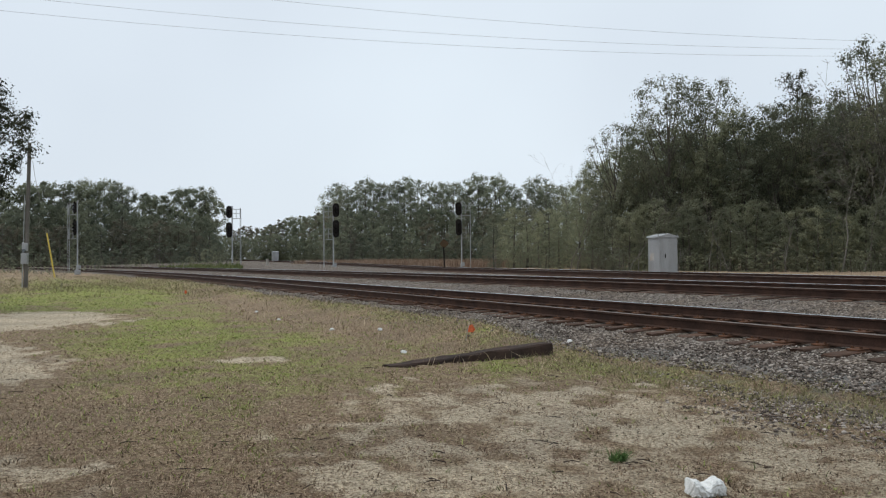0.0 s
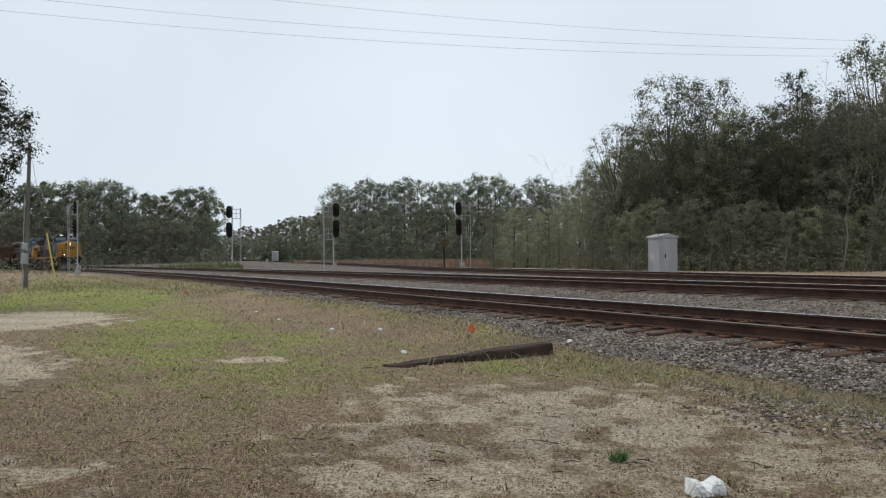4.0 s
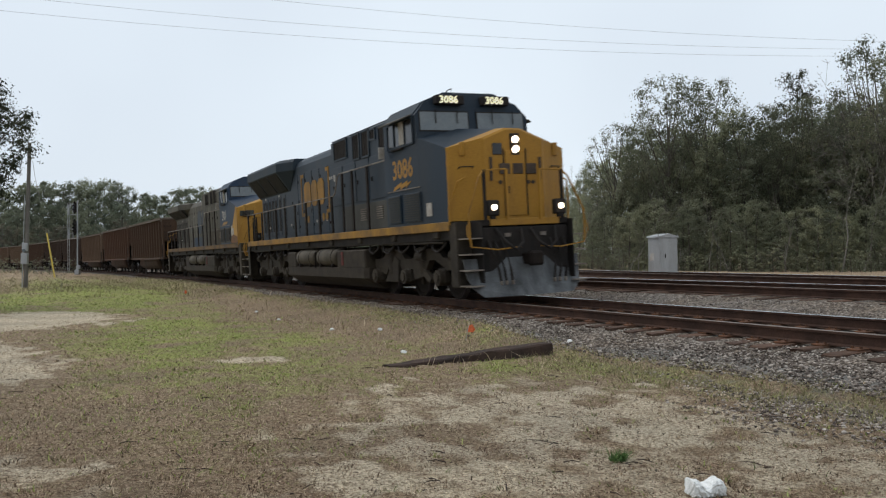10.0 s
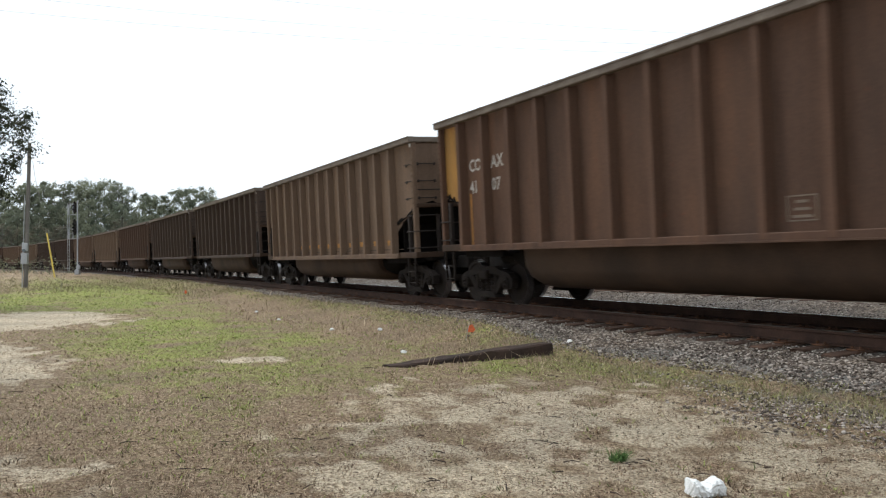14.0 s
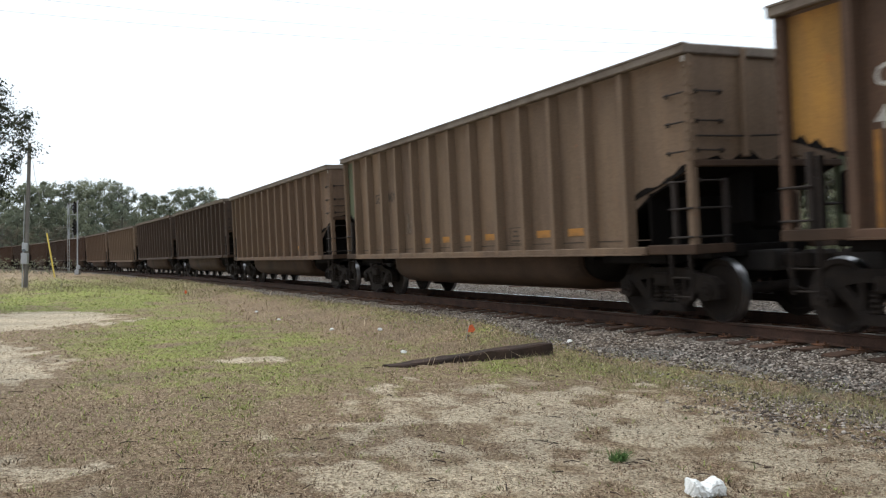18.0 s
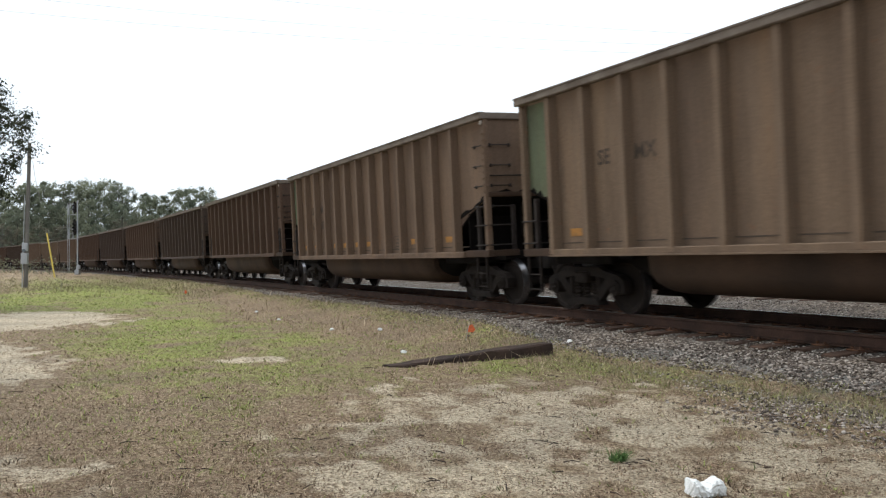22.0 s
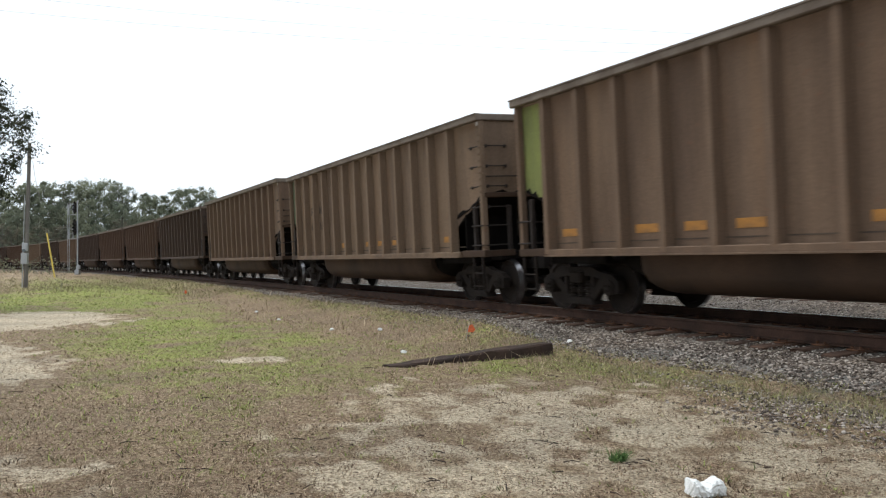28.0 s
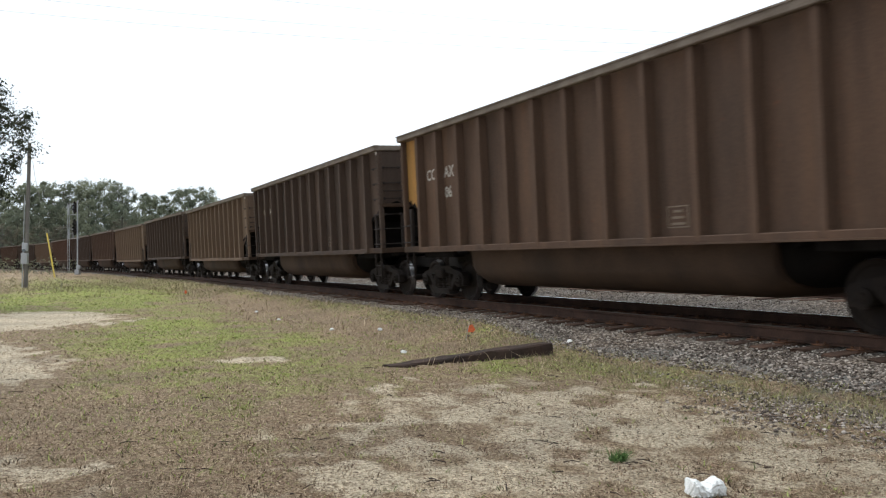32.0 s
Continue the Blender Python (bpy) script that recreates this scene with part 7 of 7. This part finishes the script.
def shoulder(X, Y):
    """The weedy strip next to the stones."""
    return np.clip(1.2 - np.abs(out_from(X, Y) - verge(X) + 0.5) / 0.8, 0, 1)


blades("dry_grass", "short dry straw-coloured grass", 190000, 41, 0.032, M_STRAW, lambda X, Y: open_ground(X, Y) * np.clip(0.7 + 0.7 * wave_noise(X, Y, 31, 0.4) - 0.75 * cover(X, Y)[0] - 0.4 * cover(X, Y)[1] + 0.25 * wave_noise(X, Y, 12, 1.1), 0.03, 1), r_hi=75, thin=0.72)
blades("green_grass", "short green grass patches", 130000, 42, 0.035, M_GRASS, lambda X, Y: open_ground(X, Y) * np.clip(0.95 * cover(X, Y)[1] + 0.12 + 0.14 * shoulder(X, Y) + 0.35 * wave_noise(X, Y, 13, 0.8) - 0.6 * cover(X, Y)[0], 0, 1), r_hi=55)
blades("tall_dry_weeds", "taller dry weeds along the track shoulder", 26000, 43, 0.15, M_STRAW, lambda X, Y: np.maximum((np.abs(out_from(X, Y) + 3.3) < 0.9) * (X < -9.5), shoulder(X, Y) * (X < -13)) * np.clip(0.35 + wave_noise(X, Y, 14, 1.6), 0, 1), 6, 70, 0.5)
blades("tall_brown_weeds", "tall brown-green weeds round the pole and beside the far line", 90000, 45, 0.11, M_BROWNWEED, lambda X, Y: (out_from(X, Y) < -0.7) * (X < -36) * np.clip(1.1 * blot(X, Y, -55, 2.5, 9, 6) + 0.9 * np.clip(1.3 - np.abs(out_from(X, Y) + 2.2) / 1.6, 0, 1) + 0.5 * wave_noise(X, Y, 16, 2.0), 0, 1), 34, 90, 0.55)
blades("shoulder_grass", "ragged brown-green grass creeping over the ballast edge", 150000, 48, 0.07, M_BROWNWEED, lambda X, Y: open_ground(X, Y) * shoulder(X, Y) * np.clip(0.75 + 0.8 * wave_noise(X, Y, 19, 0.8), 0, 1), 5.5, 34, 0.65)
blades("green_wisps", "thin green weed wisps scattered over the sand", 60000, 46, 0.030, M_WISP, lambda X, Y: open_ground(X, Y) * np.clip(1.6 * wave_noise(X, Y, 17, 0.55) - 0.75, 0, 0.9), 3.6, 16)
blades("dead_grass", "tangled dark dead grass and stalks", 60000, 47, 0.028, M_DEAD, lambda X, Y: open_ground(X, Y) * np.clip(1.7 * wave_noise(X, Y, 18, 0.42) - 0.6, 0, 0.9), 3.6, 18)
blades("green_tuft", "green weed tuft on the sand", 60000, 44, 0.075, M_WEED, lambda X, Y: (np.hypot(X + 5.04, Y - 3.89) < 0.06) * 1.0, 6.0, 6.7)


def litter(n, seed):
    rng = np.random.RandomState(seed)
    r = 3.6 * (22 / 3.6) ** rng.rand(n)
    a = np.radians(rng.uniform(122, 184, n))
    X, Y = r * np.cos(a), r * np.sin(a)
    keep = (rng.rand(n) < np.clip(0.5 + 0.6 * wave_noise(X, Y, 15, 1.3), 0.08, 1)) & (out_from(X, Y) < -2.2)
    X, Y = X[keep], Y[keep]
    n = len(X)
    V, F = leaf_quads(rng, np.stack([X, Y, lay(X, Y)], -1), 0.004, 0.0115, 1)
    c = V.reshape(-1, 4, 3).mean(1, keepdims=True)
    V = (c + (V.reshape(-1, 4, 3) - c) * np.array([1, 1, 0.35])).reshape(-1, 3)
    V[:, 2] += 0.012
    ob = new("fallen_leaves", lump("fallen_leaves", V, F, M_LITTER))
    tagged(ob, "small brown fallen leaves strewn over the grass", "leaves", kind="stuff")


litter(150000, 51)


def build_twigs():
    """Thin fallen sticks over the near ground."""
    rng = random.Random(77)
    g = Geo()
    for k in range(170):
        r, a = 3.7 * 4.0 ** rng.random(), radians(rng.uniform(124, 182))
        x, y = r * math.cos(a), r * math.sin(a)
        if float(out_from(np.array(x), np.array(y))) > -2.3:
            continue
        z, w, n = float(lay(np.array(x), np.array(y))) + 0.012, rng.uniform(0, 6.28), rng.uniform(0.02, 0.08) * (2.2 if rng.random() < 0.06 else 1)
        dx, dy = math.cos(w) * n, math.sin(w) * n
        g.tube([(x - dx, y - dy, z), (x + rng.uniform(-0.01, 0.01), y, z + 0.01), (x + dx, y + dy, z + rng.uniform(-0.004, 0.012))], [rng.uniform(0.002, 0.006), 0.004, 0.0015], 4, caps=False)
    ob = new("fallen_twigs", g.mesh("fallen_twigs", M_OLDTIE))
    tagged(ob, "thin dark fallen twigs scattered on the ground", "twigs", kind="stuff")


build_twigs()


def build_field_grass():
    rng = np.random.RandomState(61)
    n = 22000
    u, dep = rng.uniform(520, 1000, n), rng.uniform(112, 142, n)
    r = (u - 784) / 1517.75 * dep
    X, Y = r * math.cos(YAW) - dep * math.sin(YAW), r * math.sin(YAW) + dep * math.cos(YAW)
    Z = lay(X, Y)
    h = rng.uniform(0.7, 1.35, n)
    t = rng.uniform(0, 6.28, n)
    B = np.stack([X, Y, Z], -1)
    s = np.stack([np.cos(t), np.sin(t), 0 * t], -1) * 0.05
    tip = B + np.stack([rng.normal(size=n) * 0.2, rng.normal(size=n) * 0.2, h], -1)
    V = np.stack([B - s, B + s, tip], 1).reshape(-1, 3)
    ob = new("field_grass", lump("field_grass", V, np.arange(3 * n).reshape(-1, 3), M_FIELD))
    tagged(ob, "tall tan dry grass in the field beyond the tracks", "grass", kind="stuff")


build_field_grass()


def build_line_weeds():
    """Rank weeds over the stones between the tracks, towards the wood."""
    rng = np.random.RandomState(66)
    n = 9000
    u, dep = rng.uniform(60, 428, n), rng.uniform(70, 104, n)
    r = (u - 784) / 1517.75 * dep
    X, Y = r * math.cos(YAW) - dep * math.sin(YAW), r * math.sin(YAW) + dep * math.cos(YAW)
    keep = out_from(X, Y) > 7.6
    X, Y = X[keep], Y[keep]
    n = len(X)
    h = rng.uniform(0.25, 0.75, n) * np.clip(0.8 + 0.5 * wave_noise(X, Y, 23, 9.0), 0.3, 1.4)
    t = rng.uniform(0, 6.28, n)
    B = np.stack([X, Y, np.full(n, 0.12)], -1)
    s = np.stack([np.cos(t), np.sin(t), 0 * t], -1) * 0.07
    tip = B + np.stack([rng.normal(size=n) * 0.15, rng.normal(size=n) * 0.15, h], -1)
    V = np.stack([B - s, B + s, tip], 1).reshape(-1, 3)
    ob = new("line_weeds", lump("line_weeds", V, np.arange(3 * n).reshape(-1, 3), M_WISP))
    tagged(ob, "rank green-brown weeds growing between the far tracks", "weeds", kind="stuff")


build_line_weeds()


# ======== movement ========
def train_front(t):
    """Way of the leading coupler along the line."""
    return 40.4 + 18.68 * (t - 13) + 0.0035 * max(t - 13, 0) ** 2 - 0.66 * math.exp(-((t - 20) / 4.2) ** 2)


def motions():
    times = [k * 0.5 for k in range(65)]
    for k, loco in enumerate(LOCOS):
        walk(loco, [(t, line_pose(train_front(t) - 11.15 - 22.3 * k)) for t in times])
    for k, car in enumerate(WAGONS):
        walk(car, [(t, line_pose(train_front(t) - 44.6 - WAGON_PITCH * (k + 0.5))) for t in times])
    # wheels of one place and size turn alike, and share their keys
    steps = [k / 30 for k in range(961)]
    for key, r, x in (("wagon_front", 0.457, 0.89), ("wagon_rear", 0.457, -0.89), ("loco_front", 0.533, 2.05), ("loco_mid", 0.533, 0.0), ("loco_rear", 0.533, -2.05)):
        first, *rest = SPINNING[key]
        walk(first, [(t, Matrix.Translation((x, 0, r)) @ Matrix.Rotation((train_front(t) / r) % (2 * math.pi), 4, "Y")) for t in steps])
        for o in rest:
            o.rotation_mode = "QUATERNION"
            o.animation_data_create()
            o.animation_data.action = first.animation_data.action
            o.animation_data.action_slot = first.animation_data.action_slot


motions()
